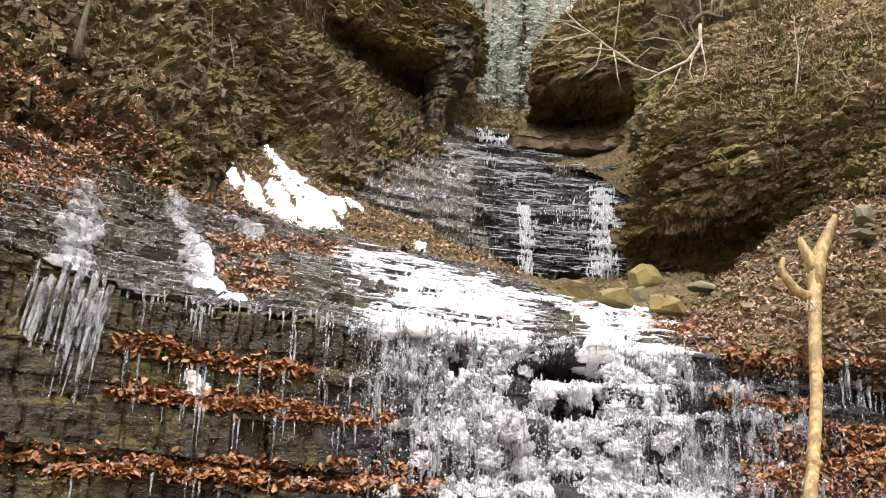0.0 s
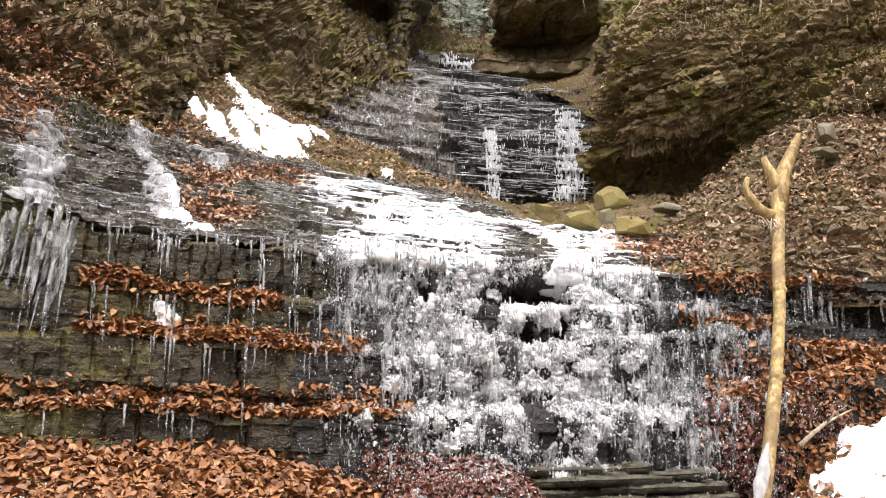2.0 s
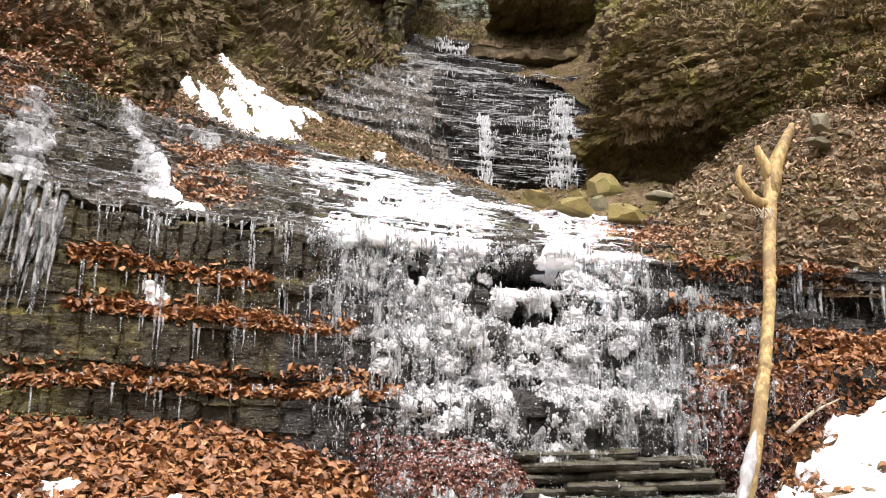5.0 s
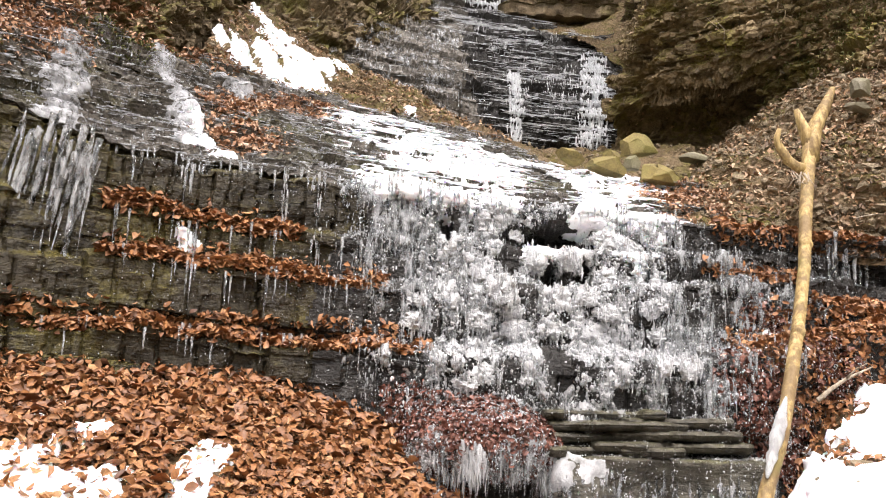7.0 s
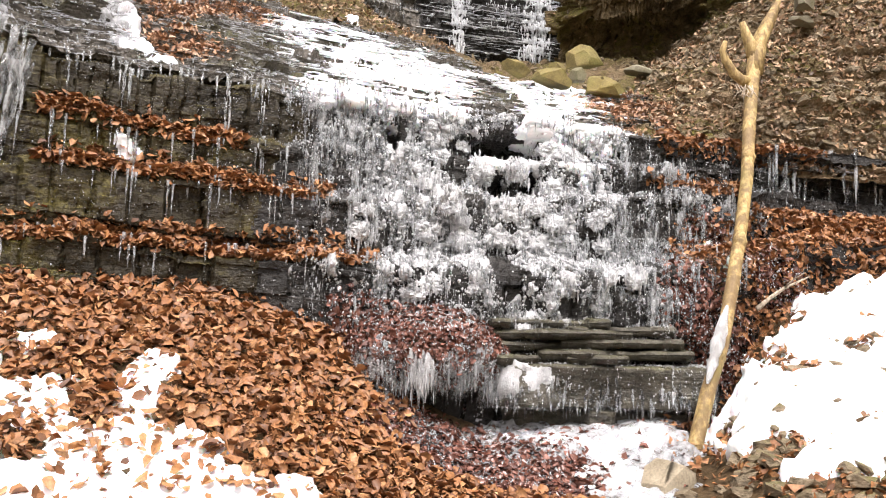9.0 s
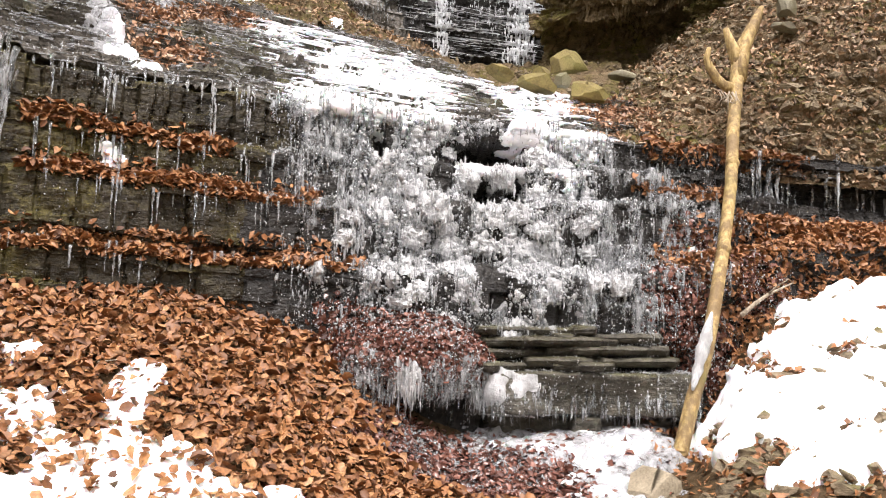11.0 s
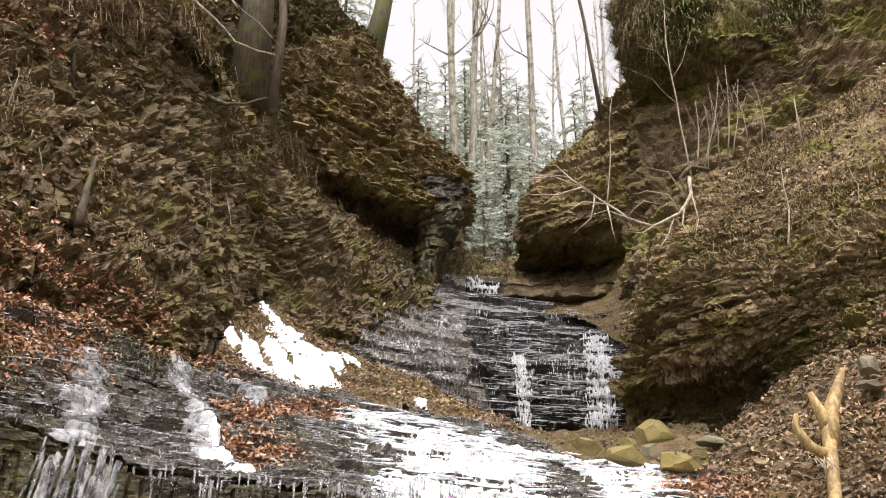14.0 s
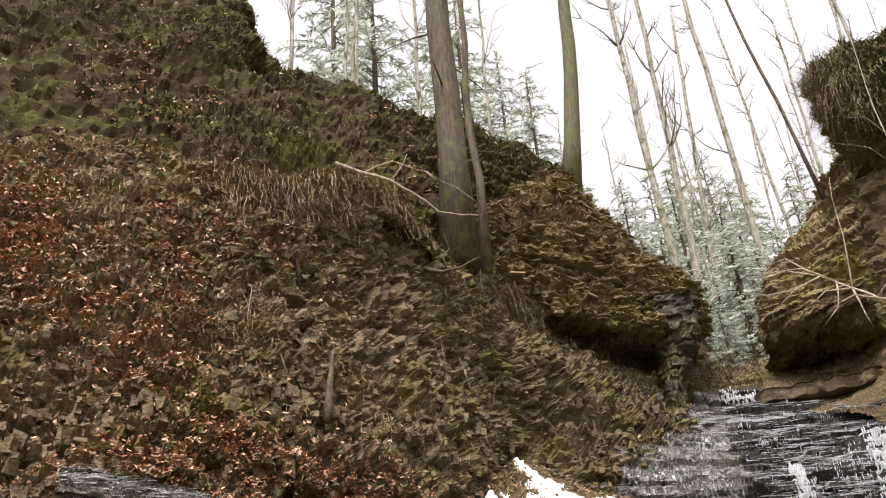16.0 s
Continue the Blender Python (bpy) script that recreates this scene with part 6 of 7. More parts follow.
def conifer(base, height, spread, seed, label):
    t = thing("conifer", label, "tree", "conifers in the gully", base)
    rnd = random.Random(seed)
    nr = np.random.RandomState(seed)
    part("trunk", tube([(0, 0, -0.4), (0.02, 0, height * 0.5), (0, 0.03, height)], [0.07, 0.045, 0.008], 8, 0.05, seed), BARK, t)
    places, ways, boughs = [], [], []
    z = height * 0.12
    while z < height:
        reach = spread * (1 - z / height) ** 0.8 * rnd.uniform(0.6, 1.1) + 0.1
        a = rnd.uniform(0, 6.28)
        tip = Vector((math.cos(a) * reach, math.sin(a) * reach, z - reach * rnd.uniform(0.05, 0.45)))
        pts = bend((0, 0, z), tip, 5, 0.12 * reach, 0.02, seed + int(z * 31))
        boughs.append((pts, [0.014, 0.012, 0.01, 0.008, 0.006, 0.003]))
        for i in range(int(36 * reach)):
            f = rnd.uniform(0.15, 1.0)
            p = pts[min(int(f * 5), 4)].lerp(pts[min(int(f * 5) + 1, 5)], f * 5 % 1)
            sideways = Vector((-math.sin(a), math.cos(a), 0)) * rnd.choice((-1, 1)) + Vector((math.cos(a), math.sin(a), 0)) * 0.7
            places.append(p)
            ways.append(sideways + Vector((rnd.uniform(-0.3, 0.3), rnd.uniform(-0.3, 0.3), rnd.uniform(-0.6, 0.1))))
        z += height * 0.012 * rnd.uniform(0.6, 1.4)
    for pts, radii in boughs[::6]:
        part("bough", tube(pts, radii, 4), BARK, t)
    tagged(part("twig_mass", merged([b for i, b in enumerate(boughs) if i % 6], 3), BARK, t), kind="stuff")
    y = np.array([w.normalized()[:] for w in ways])
    zz = np.cross(y, nr.normal(size=y.shape))
    zz /= np.linalg.norm(zz, axis=1, keepdims=True)
    axes = np.stack([np.cross(y, zz), y, zz], 1)
    form = [(-0.5, 0, 0), (0.5, 0, 0), (0.45, 0.5, 0.03), (-0.45, 0.5, 0.03), (0.08, 1, -0.05), (-0.08, 1, -0.05)]
    ln = nr.uniform(0.08, 0.2, len(y))
    crown = many("crown", form, [(0, 1, 2, 3), (3, 2, 4, 5)], np.array([p[:] for p in places]), axes, np.stack([ln * 0.28, ln, ln], 1), FROST_HAZE_NEEDLE)
    crown.parent = t
    tagged(crown, kind="stuff")
    return t


C1 = conifer((1.3, 17.6, 9.9), 3.4, 1.1, 3, "frosted young conifer in the gully, whitened for haze")
C2 = conifer((0.6, 21.5, 11.6), 6.0, 1.6, 4, "frosted conifer among bare trunks, whitened for haze")
for x, y, s, k in ((0.75, 16.6, 0.5, 0), (1.2, 16.9, 0.55, 0), (0.4, 17.3, 0.6, 0), (0.9, 17.9, 0.7, 0), (0.75, 18.6, 0.8, 0), (1.9, 18.8, 0.9, 0), (0.1, 20.2, 1.1, 0), (1.5, 21.0, 1.2, 0), (2.6, 20.5, 1.0, 0), (-0.6, 21.5, 1.0, 1), (2.2, 24, 1.0, 1), (-1.6, 23, 1.1, 1), (3.6, 23, 0.9, 1), (1.4, 26, 1.1, 1), (-0.4, 27, 1.2, 1), (3.0, 28, 1.2, 1), (-3, 19.5, 1.0, 1), (-4.2, 18, 1.1, 1), (-5.6, 17, 1.2, 1), (-3.4, 16.5, 0.9, 1), (-7, 18, 1.3, 1), (-2.2, 18.4, 0.8, 1), (0.9, 24.5, 1.2, 1), (2.0, 27.5, 1.4, 1), (0.2, 30, 1.5, 1), (1.1, 33, 1.6, 1), (3.4, 31, 1.4, 1), (-1.4, 31, 1.4, 1), (2.5, 35, 1.6, 1), (4.6, 27, 1.2, 1)):
    z = float(ground_height(np.array(x), np.array(y))) if x > -2 else float(np.interp(x, [-8, -5, -3, -1.7], [19.5, 16.4, 15.2, 14.0]))
    copy_thing((C1, C2)[k], pose(x, y, z - 0.1, 0, 0, spots.uniform(0, 360)) @ Matrix.Scale(s, 4))


def twig(name, lines, label, radius=0.012, material=TWIG, seed=0, group="bare twigs and branches"):
    t = thing(name, label, "branch", group)
    for k, line in enumerate(lines):
        rnd = random.Random(seed + k)
        fine = []
        for a, b in zip(line, line[1:]):
            fine += [Vector(a), Vector(a).lerp(Vector(b), 0.5) + Vector((rnd.uniform(-1, 1), rnd.uniform(-1, 1), rnd.uniform(-1, 1))) * 0.012]
        fine.append(Vector(line[-1]))
        r0 = radius * (1 if k == 0 else 0.45)
        part("stem" if k == 0 else "side_twig", tube(fine, [r0 * (1 - 0.75 * i / (len(fine) - 1)) for i in range(len(fine))], 7, 0.05, seed + k), material, t)
    return t


ARCH = [(2.33, 8.6, 6.62), (2.3, 8.5, 6.38), (2.11, 8.3, 6.06), (1.83, 8.2, 5.87), (1.59, 8.2, 5.96), (1.44, 8.3, 6.15), (1.25, 8.5, 6.44), (1.02, 8.7, 6.67), (0.82, 8.9, 6.81)]
twig("hanging_branch", [ARCH, [(2.05, 8.3, 6.0), (1.97, 8.25, 5.8), (1.85, 8.2, 5.61)], [(1.44, 8.3, 6.15), (1.49, 8.3, 6.5), (1.52, 8.3, 6.88), (1.57, 8.3, 7.34)], [(1.44, 8.3, 6.14), (1.45, 8.2, 5.85), (1.48, 8.2, 5.7)],
     [(1.59, 8.2, 5.96), (1.74, 8.1, 6.08), (1.94, 8.1, 6.04)], [(1.25, 8.5, 6.44), (1.03, 8.5, 6.38), (0.8, 8.5, 6.2)], [(1.25, 8.5, 6.44), (1.02, 8.6, 6.75), (0.76, 8.8, 6.81)], [(1.35, 8.4, 6.3), (1.1, 8.4, 6.5), (0.85, 8.4, 6.52), (0.7, 8.5, 6.6)],
     [(2.2, 8.4, 6.2), (2.1, 8.2, 5.9), (2.12, 8.1, 5.7)], [(1.83, 8.2, 5.87), (1.7, 8.1, 5.75), (1.55, 8.1, 5.76)],
     [(1.25, 8.5, 6.44), (1.0, 8.4, 6.3), (0.75, 8.4, 6.3), (0.55, 8.4, 6.36)], [(1.44, 8.3, 6.15), (1.2, 8.2, 6.12), (1.0, 8.2, 6.0)], [(1.02, 8.7, 6.67), (0.85, 8.6, 6.6), (0.6, 8.6, 6.62)], [(1.59, 8.2, 5.96), (1.4, 8.1, 5.98), (1.2, 8.1, 5.9)],
     [(2.11, 8.3, 6.06), (2.0, 8.2, 6.2), (1.8, 8.2, 6.24), (1.65, 8.2, 6.2)], [(2.25, 8.45, 6.3), (2.05, 8.3, 6.5), (1.85, 8.3, 6.55)], [(2.3, 8.5, 6.38), (2.28, 8.3, 6.0), (2.2, 8.2, 5.75)], [(1.35, 8.4, 6.3), (1.28, 8.3, 6.0), (1.12, 8.3, 5.85)]], "pale bare branch arching down across the ravine", 0.019, TWIG, 3)
twig("mossy_root", [[(2.6, 8.85, 6.85), (2.36, 8.6, 6.74), (2.22, 8.55, 6.58), (2.26, 8.5, 6.32)]], "mossy root hooked over the cliff's edge", 0.028, BARK, 4)
twig("sapling", [[(2.44, 8.9, 6.8), (2.39, 8.9, 7.44), (2.35, 8.9, 8.09), (2.38, 9.0, 8.86), (2.42, 9.0, 9.51)], [(2.35, 8.9, 8.0), (2.5, 8.9, 8.25), (2.62, 8.9, 8.6)], [(2.36, 8.9, 8.1), (2.2, 8.8, 8.3), (2.0, 8.8, 8.35)], [(2.37, 8.9, 7.7), (2.1, 8.7, 7.85), (1.8, 8.7, 8.0)]], "slim bare sapling standing on the cliff", 0.01, TWIG, 5)
for k, (a, b) in enumerate((((2.62, 9.3, 7.1), (2.67, 9.2, 7.93)), ((2.78, 9.4, 7.2), (2.8, 9.3, 7.92)), ((2.95, 9.5, 7.3), (2.87, 9.3, 8.07)), ((3.09, 9.5, 7.4), (3.21, 9.3, 8.29)), ((3.33, 9.6, 7.6), (3.17, 9.4, 8.28)), ((3.54, 9.6, 7.7), (3.4, 9.4, 8.32)), ((2.7, 9.3, 7.1), (2.95, 9.2, 8.2)), ((3.0, 9.4, 7.3), (3.05, 9.2, 8.4)))):
    a, b = Vector(a), Vector(b)
    twig("sapling", [[a, a.lerp(b, 0.5) + Vector((0.03, 0, 0)), b], [a.lerp(b, 0.6), b + Vector((-0.12, 0, -0.05))], [a.lerp(b, 0.45), a.lerp(b, 0.8) + Vector((0.12, 0, 0.02))]], "thin grey sapling in the thicket on the cliff", 0.009, TWIG, 30 + k)
twig("fallen_branch", [[(-3.06, 7.6, 8.36), (-2.8, 7.7, 8.23), (-2.54, 7.8, 8.13), (-2.36, 7.9, 8.0), (-2.14, 8.1, 7.83), (-1.93, 8.2, 7.8), (-1.77, 8.3, 7.82)], [(-2.8, 7.7, 8.23), (-2.54, 7.9, 8.46), (-2.25, 8.2, 8.45), (-2.01, 8.5, 8.39), (-1.79, 8.6, 8.17)], [(-2.54, 7.8, 8.13), (-2.4, 7.8, 8.3), (-2.35, 7.8, 8.42)], [(-2.25, 8.2, 8.45), (-2.15, 8.2, 8.3)]], "pale fallen branch hanging over the wall's lip", 0.022, TWIG, 6)
twig("sapling", [[(-3.27, 7.2, 6.7), (-3.31, 7.2, 7.25), (-3.32, 7.1, 7.48), (-3.29, 7.1, 7.8)], [(-3.31, 7.1, 7.48), (-3.41, 7.1, 7.74), (-3.45, 7.0, 7.95)]], "forked brown sapling growing out of the wall", 0.022, BARK, 7)
twig("dead_stub", [[(-2.75, 6.55, 5.0), (-2.77, 6.65, 5.37), (-2.78, 6.75, 5.7)]], "rotten brown stub sticking out of the wall", 0.04, BARK, 8)
twig("mossy_root", [[(-2.5, 8.75, 7.62), (-2.3, 8.7, 7.5), (-2.12, 8.7, 7.5), (-1.9, 8.75, 7.62)], [(-2.25, 8.7, 7.5), (-2.27, 8.65, 7.65), (-2.2, 8.7, 7.78)]], "mossy spruce root curling over the edge", 0.03, BARK, 9)
twig("dry_stem", [[(2.9, 7.85, 5.5), (3.0, 7.95, 5.93), (3.03, 8.05, 6.4)], [(3.0, 7.95, 5.9), (3.1, 7.9, 6.2)]], "dry brown stem on the cliff", 0.01, TWIG, 10)
twig("dry_stem", [[(3.5, 8.6, 7.0), (3.5, 8.6, 7.56)]], "short pale dead stem on the cliff's slope", 0.014, TWIG, 11)
twig("stick", [[(1.95, 5.22, 1.76), (2.12, 5.28, 1.88), (2.27, 5.3, 1.95)], [(2.12, 5.28, 1.88), (2.2, 5.2, 1.96)]], "broken stick lying at the snow's edge", 0.014, TWIG, 12)
rt = random.Random(9)
for k in range(26):
    u, v = rt.uniform(0.2, 0.95), rt.uniform(0.35, 0.98)
    g = left if k % 2 else cliff
    p = Vector(g[int(v * (g.shape[0] - 1)), int(u * (g.shape[1] - 1))])
    q = p + Vector((rt.uniform(-0.2, 0.2), rt.uniform(-0.25, 0.0), rt.uniform(0.2, 0.6)))
    twig("dry_stem", [[p - Vector((0, -0.05, 0.05)), p.lerp(q, 0.5) + Vector((0.03, -0.02, 0)), q], [p.lerp(q, 0.5), p.lerp(q, 0.8) + Vector((rt.uniform(-0.12, 0.12), 0, 0.05))]], "thin dry stem growing from the rock", 0.007, TWIG, 100 + k)

DRY_GRASS = leaf_material("dry_grass", [(0.1, 0.075, 0.032), (0.28, 0.21, 0.105), (0.17, 0.125, 0.055), (0.42, 0.34, 0.2)], 0.7)
GREEN_TUFT = leaf_material("green_moss", [(0.04, 0.046, 0.011), (0.12, 0.135, 0.03), (0.07, 0.078, 0.018), (0.22, 0.24, 0.065)], 0.8)


def grass(name, grid, mask, count, length, width, material, label, seed, droop=0.8):
    rnd = np.random.RandomState(seed)
    p, n = pick(grid, mask, count, rnd)
    k = len(p)
    d = rnd.uniform(0.3, 1.0, (k, 1)) * droop
    o = np.zeros((k, 1))
    c = lambda x, y, z: np.concatenate([o + x, o + y, z + o], 1)
    form = np.stack([c(-0.5, 0, o), c(0.5, 0, o), c(0.4, 0.5, 0.25 - 0.3 * d), c(-0.4, 0.5, 0.25 - 0.3 * d), c(0.05, 0.9, -d), c(-0.05, 0.9, -d)], 1)
    out = n * (1, 1, 0.3) + rnd.normal(size=n.shape) * 0.5
    out[:, 2] = np.clip(out[:, 2], -0.2, 0.6)
    out /= np.linalg.norm(out, axis=1, keepdims=True)
    x = np.cross(out, (0, 0, 1.0))
    x /= np.maximum(np.linalg.norm(x, axis=1, keepdims=True), 1e-6)
    axes = np.stack([x, out, np.cross(x, out)], 1)
    ln = rnd.uniform(*length, k)
    return stuff(many(name, form, [(0, 1, 2, 3), (3, 2, 4, 5)], p, axes, np.stack([np.full(k, width), ln, ln], 1), material), label, "grass")


grass("brow_moss", brow, np.clip(zone(brow, XY, [((-2.7, 4.9), (-2.6, 5.2), 0.25), ((-2.2, 6.0), (-1.9, 6.6), 0.16)]) + 0.1, 0, 1), 2400, (0.015, 0.045), 0.012, GREEN_TUFT, "moss tufts on the wet slope's edge", 79, 0.5)
lip = smooth(0.8, 0.95, lv) * smooth(0.25, 0.45, lu)
grass("hanging_grass", left, lip * np.clip(0.4 + 1.5 * fbm(left, 2, 3, 80), 0, 1), 5200, (0.12, 0.4), 0.008, DRY_GRASS, "dry grass hanging over the wall's lip", 80)
grass("wall_grass", left, np.clip(1.6 * fbm(left, 1.4, 3, 81) - 0.1, 0, 1), 5200, (0.05, 0.2), 0.007, DRY_GRASS, "tufts of dry grass on the broken wall", 81)
grass("wall_moss", left, np.clip(1.8 * fbm(left, 1.1, 3, 82) - 0.2, 0, 1), 9000, (0.02, 0.06), 0.012, GREEN_TUFT, "green moss tufts on the broken wall", 82, 0.4)
grass("cliff_grass", cliff, np.clip(1.6 * fbm(cliff, 1.3, 3, 83), 0, 1) * (hollow < 0.05), 7500, (0.04, 0.14), 0.007, DRY_GRASS, "tufts of dry grass on the tan cliff", 83)
grass("cliff_moss", cliff, np.clip(1.8 * fbm(cliff, 1.2, 3, 84), 0, 1) * (hollow < 0.05), 10000, (0.02, 0.06), 0.013, GREEN_TUFT, "olive moss tufts on the tan cliff", 84, 0.4)
uv = np.linspace(0, 1, upper.shape[0])[:, None] + 0 * upper[..., 0]
uu = np.linspace(0, 1, upper.shape[1])[None, :] + 0 * upper[..., 0]
grass("hanging_moss", upper, smooth(0.45, 0.7, uv) * np.clip(0.5 + 1.4 * fbm(upper, 1.2, 3, 85), 0, 1), 12000, (0.04, 0.16), 0.01, GREEN_TUFT, "green moss and grass hanging from the upper cliff", 85)
grass("fern_tufts", upper, smooth(0.6, 0.8, uv) * np.clip(1.8 * fbm(upper, 1.6, 3, 92), 0, 1), 3200, (0.08, 0.24), 0.022, GREEN_TUFT, "green ferns and moss cushions on the upper cliff", 92, 0.6)
grass("hanging_roots", upper, (1 - smooth(0.1, 0.25, uu)) * smooth(0.6, 0.8, uv), 1600, (0.1, 0.35), 0.005, DRY_GRASS, "dark roots hanging from the cliff's overhang", 86, 1.0)
grass("slope_moss", top, np.clip(0.2 + 1.6 * fbm(top, 1.0, 3, 93), 0, 1), 11000, (0.05, 0.16), 0.02, GREEN_TUFT, "green moss tufts on the steep slope", 93, 0.5)
grass("slope_grass", top, np.clip(0.3 + fbm(top, 1.0, 3, 87), 0, 1), 5200, (0.06, 0.25), 0.009, DRY_GRASS, "dry grass on the wooded slope", 87)
grass("rock_grass", nose, smooth(0.6, 0.9, nv_) + 0.1, 3600, (0.05, 0.2), 0.008, DRY_GRASS, "dry grass along the top of the overhang", 88)
grass("rock_grass", block, np.clip(fbm(block, 1.5, 3, 89) + 0.2, 0, 1), 1800, (0.05, 0.16), 0.008, DRY_GRASS, "thin grass on the far rock block", 89)
grass("gully_brush", gully, np.clip(fbm(gully, 1.5, 3, 90) + 0.4, 0, 1), 700, (0.12, 0.4), 0.007, DRY_GRASS, "pale dry brush in the upper gully", 90, 0.2)
grass("gully_moss", gully, np.clip(fbm(gully, 1.2, 3, 91) + 0.3, 0, 1), 2600, (0.03, 0.08), 0.014, GREEN_TUFT, "green moss on the gully banks", 91, 0.4)

# ---- icicles ----
def icicle_mesh(seed):
    rnd = random.Random(seed)
    pts = [Vector((rnd.uniform(-0.03, 0.03), rnd.uniform(-0.03, 0.03), -i / 8)) for i in range(9)]
    bm = tube(pts, [(0.1, 0.095, 0.08, 0.075, 0.06, 0.05, 0.036, 0.02, 0.004)[i] * rnd.uniform(0.85, 1.15) for i in range(9)], 8, 0.12, seed)
    me = bpy.data.meshes.new("icicle")
    bm.to_mesh(me)
    bm.free()
    me.materials.append(CLEAR_ICE if seed % 2 else CLOUDY_ICE)
    me.polygons.foreach_set("use_smooth", [True] * len(me.polygons))
    return me


ICICLES = [icicle_mesh(s) for s in range(6)]


def icicle(p, length, thick, k, lean=0.0, label="clear icicle hanging from a rock ledge", group="icicles on the ledges"):
    ob = new("icicle", ICICLES[k % 6])
    ob.matrix_world = Matrix.Translation(p) @ pose(0, 0, 0, 0, lean, 0) @ pose(0, 0, 0, 0, 0, (k * 47) % 360) @ Matrix.Diagonal((thick * 5, thick * 5, length, 1))
    return tagged(ob, label, "icicle", group)


ri = np.random.RandomState(4)
ledge_lips = zone(face, XZ, [((-1.75, 2.82), (-0.35, 2.84), 0.05), ((-1.7, 2.52), (-0.4, 2.46), 0.04), ((-1.6, 2.28), (-0.3, 2.22), 0.04), ((-1.9, 1.92), (0.0, 1.9), 0.04)])
p, n = pick(face, np.clip(ledge_lips, 0, 1), 150, ri)
for k in range(len(p)):
    icicle(Vector(p[k] + n[k] * 0.03 + (0, 0, 0.04)), ri.uniform(0.07, 0.24), ri.uniform(0.009, 0.019), k)
p, n = pick(face, np.clip(zone(face, XZ, [((2.4, 2.74), (3.7, 2.7), 0.06)]), 0, 1), 70, ri)
for k in range(len(p)):
    icicle(Vector(p[k] + n[k] * 0.04 + (0, 0, 0.05)), ri.uniform(0.15, 0.46), ri.uniform(0.014, 0.034), k, 0, "grey icicle under the overhanging ledge", "icicles under the overhang")
for k in range(30):
    x = -2.08 + 0.013 * k + ri.uniform(-0.02, 0.02)
    icicle(Vector((x, 4.93 + 0.5 * (x + 2.0) * 0.6 - 0.02, ri.uniform(2.75, 3.0))), ri.uniform(0.35, 0.8), ri.uniform(0.014, 0.04), k, ri.uniform(2, 16), "long grey icicle of the frozen side run", "icicles of the frozen side run")

# ---- loose stones and blocks of shale ----
def block_mesh(seed, flat):
    rnd = random.Random(seed)
    bm = bmesh.new()
    bmesh.ops.create_cube(bm, size=1)
    for _ in range(7):
        no = Vector((rnd.uniform(-1, 1), rnd.uniform(-1, 1), rnd.uniform(-0.6, 0.8))).normalized()
        bmesh.ops.bisect_plane(bm, geom=bm.verts[:] + bm.edges[:] + bm.faces[:], plane_co=no * rnd.uniform(0.36, 0.5), plane_no=no, clear_outer=True)
        bmesh.ops.holes_fill(bm, edges=[e for e in bm.edges if e.is_boundary])
    for v in bm.verts:
        v.co = Vector((v.co.x, v.co.y, v.co.z * flat)) * rnd.uniform(0.93, 1.07)
    me = bpy.data.meshes.new("rock_block")
    bm.to_mesh(me)
    bm.free()
    return me


def strew(name, grid, mask, count, size, material, parent, seed, flat=0.45, sink=0.2, tilt=14):
    rnd = np.random.RandomState(seed)
    shapes = [block_mesh(seed * 10 + k, flat) for k in range(6)]
    for me in shapes:
        me.materials.append(material)
    p, n = pick(grid, mask, count, rnd)
    for k in range(len(p)):
        s = rnd.uniform(*size) * rnd.uniform(0.6, 1)
        ob = new(name, shapes[k % 6])
        ob.parent = parent
        ob.matrix_world = Matrix.Translation(Vector(p[k] - n[k] * s * sink)) @ pose(0, 0, 0, rnd.uniform(-tilt, tilt), rnd.uniform(-tilt, tilt), rnd.uniform(0, 360)) @ Matrix.Diagonal((s, s * rnd.uniform(0.6, 1), s, 1))


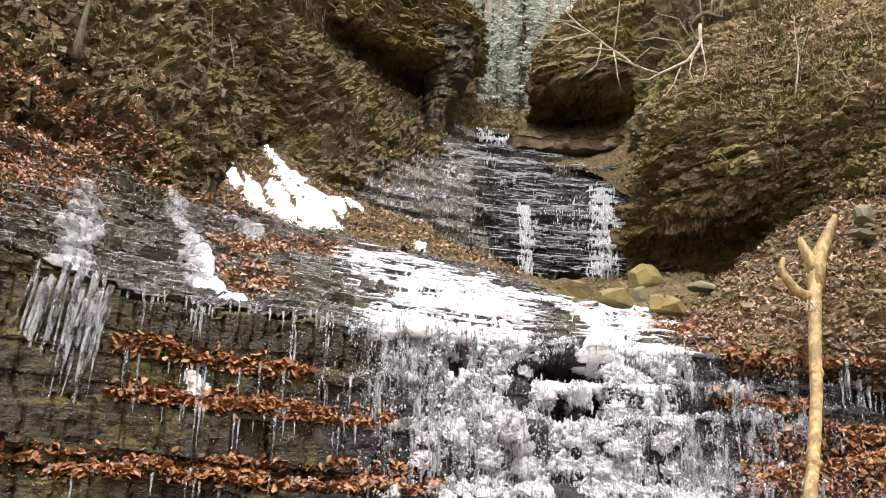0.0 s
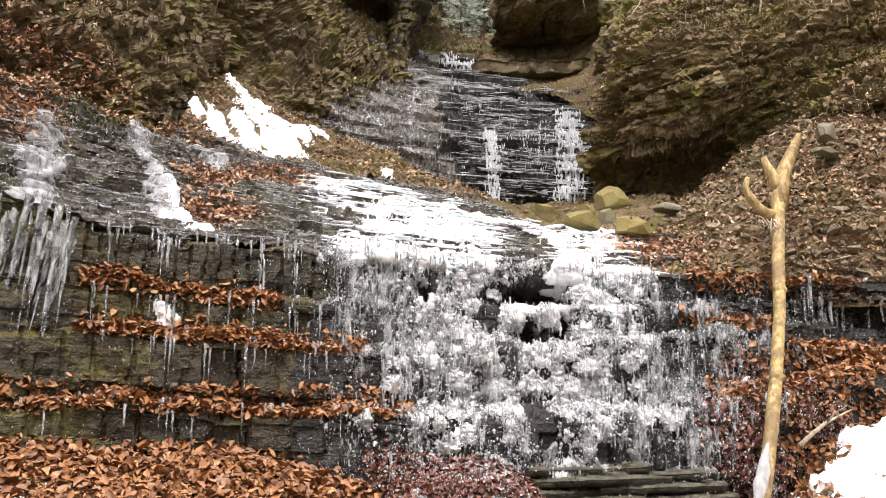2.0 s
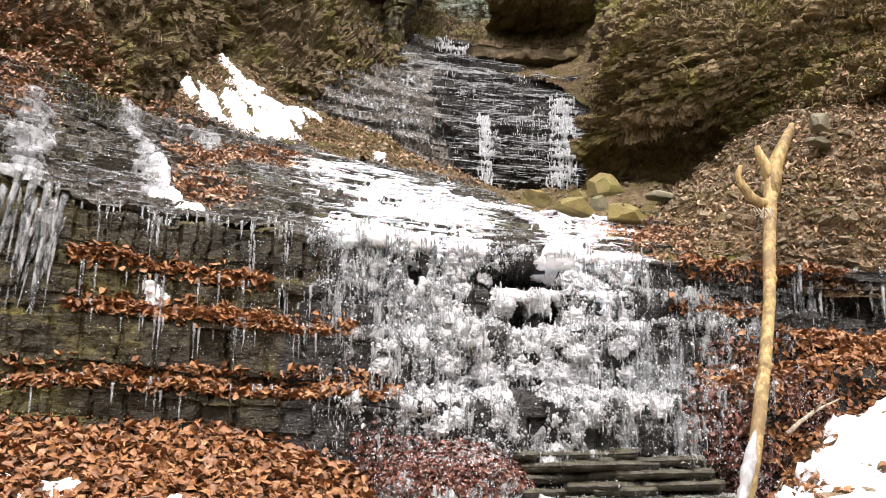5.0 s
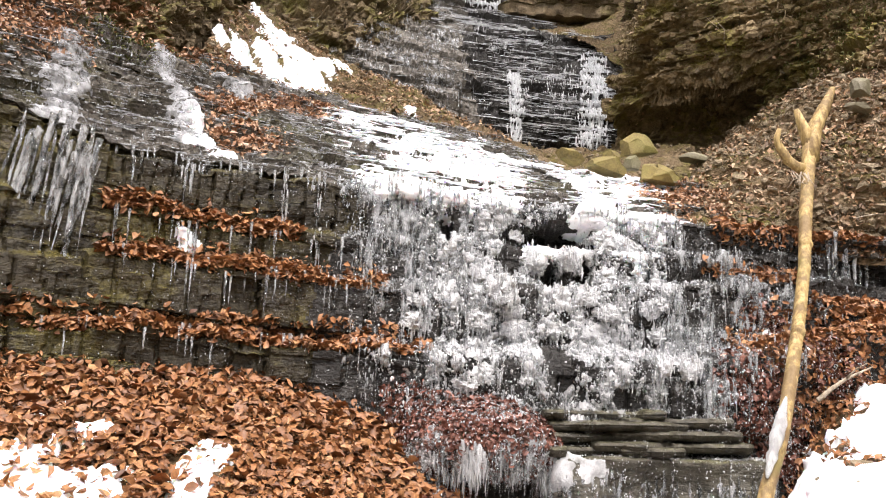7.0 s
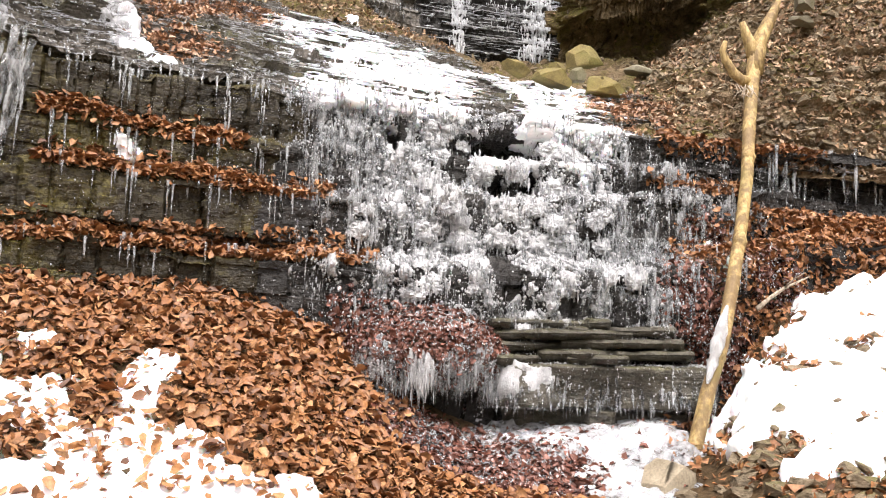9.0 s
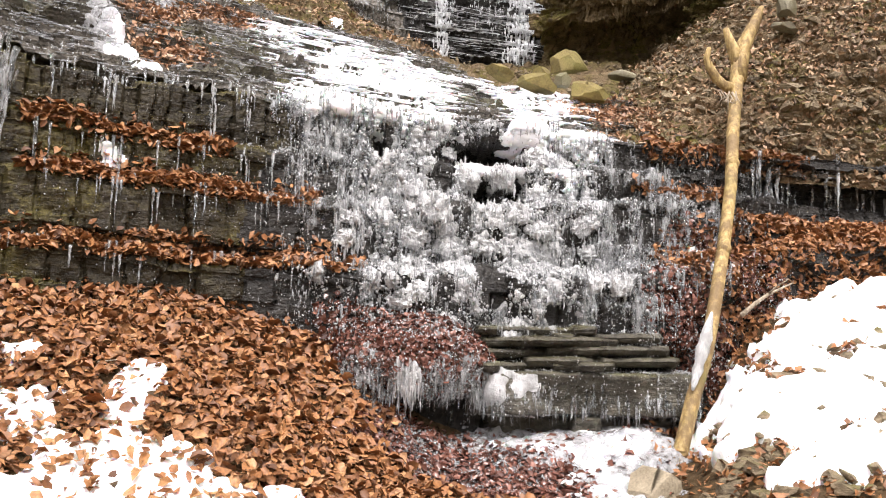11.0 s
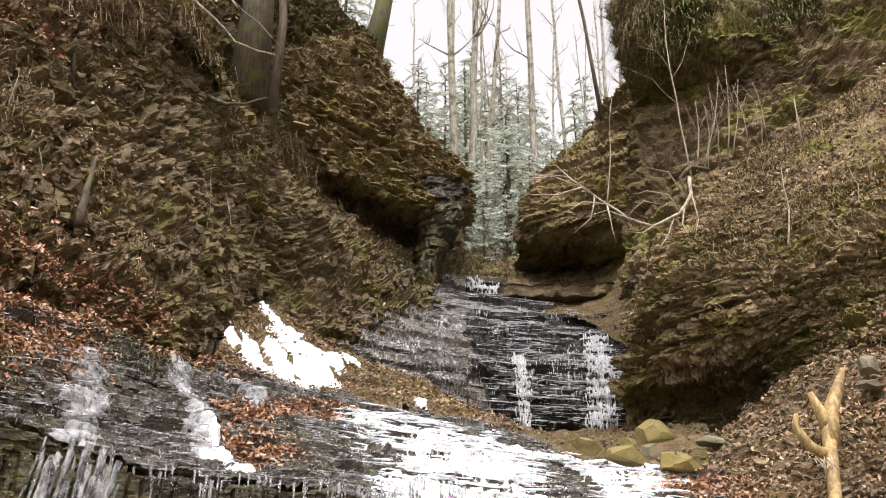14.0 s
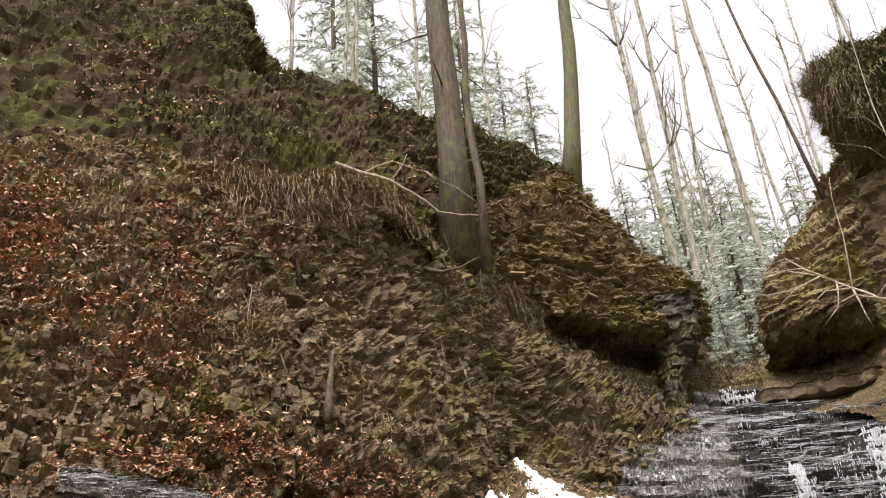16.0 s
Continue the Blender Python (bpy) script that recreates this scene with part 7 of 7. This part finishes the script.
strew("rock_block", left, (1 - smooth(0.75, 0.95, lv)) * smooth(0.12, 0.2, lv), 240, (0.05, 0.15), MOSSY_SHALE, left_wall, 3, 0.5, 0.4, 8)
strew("rock_block", cliff, (1 - smooth(0.55, 0.75, cv)) * (hollow < 0.1), 240, (0.05, 0.16), CLIFF_SHALE, right_wall, 4, 0.5, 0.4, 6)
strew("stone", rbank, 0.3 + 0 * rbank[..., 0], 260, (0.04, 0.16), SHALE_RUBBLE, right_bank, 6, 0.35, 0.1, 30)
stones = zone(front, XY, [((1.7, 4.0), (2.6, 4.15), 0.25), ((2.2, 4.45), (2.7, 4.4), 0.2), ((2.0, 4.7), (2.6, 4.7), 0.1), ((1.2, 4.2), (1.9, 4.1), 0.2), ((2.5, 5.3), (2.9, 5.2), 0.08)])
strew("stone", front, np.clip(stones + 0.2, 0, 1), 230, (0.03, 0.13), SHALE_RUBBLE, stream_bank, 7, 0.5, -0.15, 25)

# ---- single leaves on the nearest snow and pile ----
rl = np.random.RandomState(12)
forms = leaf_forms(8, rl)
LEAF_MESHES = [shape_mesh("beech_leaf", f, LEAF_FACES, LEAF, False) for f in forms]
near = np.clip(snow_left + 0.3, 0, 1) + 0.4 * (lx < 0.2) * (ly > 3.6) * (ly < 4.9)
p, n = pick(front, near, 280, rl)
ax = frames_of(n * 0.4 + np.array((0, -0.3, 0.8)), rl, 0.5)
for k in range(len(p)):
    ob = new("beech_leaf", LEAF_MESHES[k % 8])
    m = Matrix(ax[k].T.tolist()).to_4x4()
    ob.matrix_world = Matrix.Translation(Vector(p[k] + n[k] * 0.055)) @ m @ Matrix.Scale(rl.uniform(0.045, 0.075), 4)
    ob.parent = stream_bank

# ---- fallen twigs in the litter ----
rs = np.random.RandomState(31)
for g, m, count in ((front, pile, 40), (rbank, 0.5 + 0 * rbank[..., 0], 46), (cliff, smooth(0.6, 0.8, cv), 30), (left, drift + 0.05, 40), (bank, (bank[..., 0] < 0.6) * 1.0, 14)):
    p, n = pick(g, m, count, rs)
    for k in range(len(p)):
        a, ln = rs.uniform(0, 6.28), rs.uniform(0.08, 0.3)
        w = Vector((math.cos(a), math.sin(a) * 0.6, rs.uniform(-0.3, 0.3))) * ln
        c = Vector(p[k] + n[k] * 0.03)
        tagged(part("twig", tube([c - w / 2, c + Vector((0, 0, 0.01)), c + w / 2], [0.004, 0.0035, 0.002], 5, 0.1, k), TWIG), "thin bare twig lying in the leaf litter", "twig", "twigs in the litter")
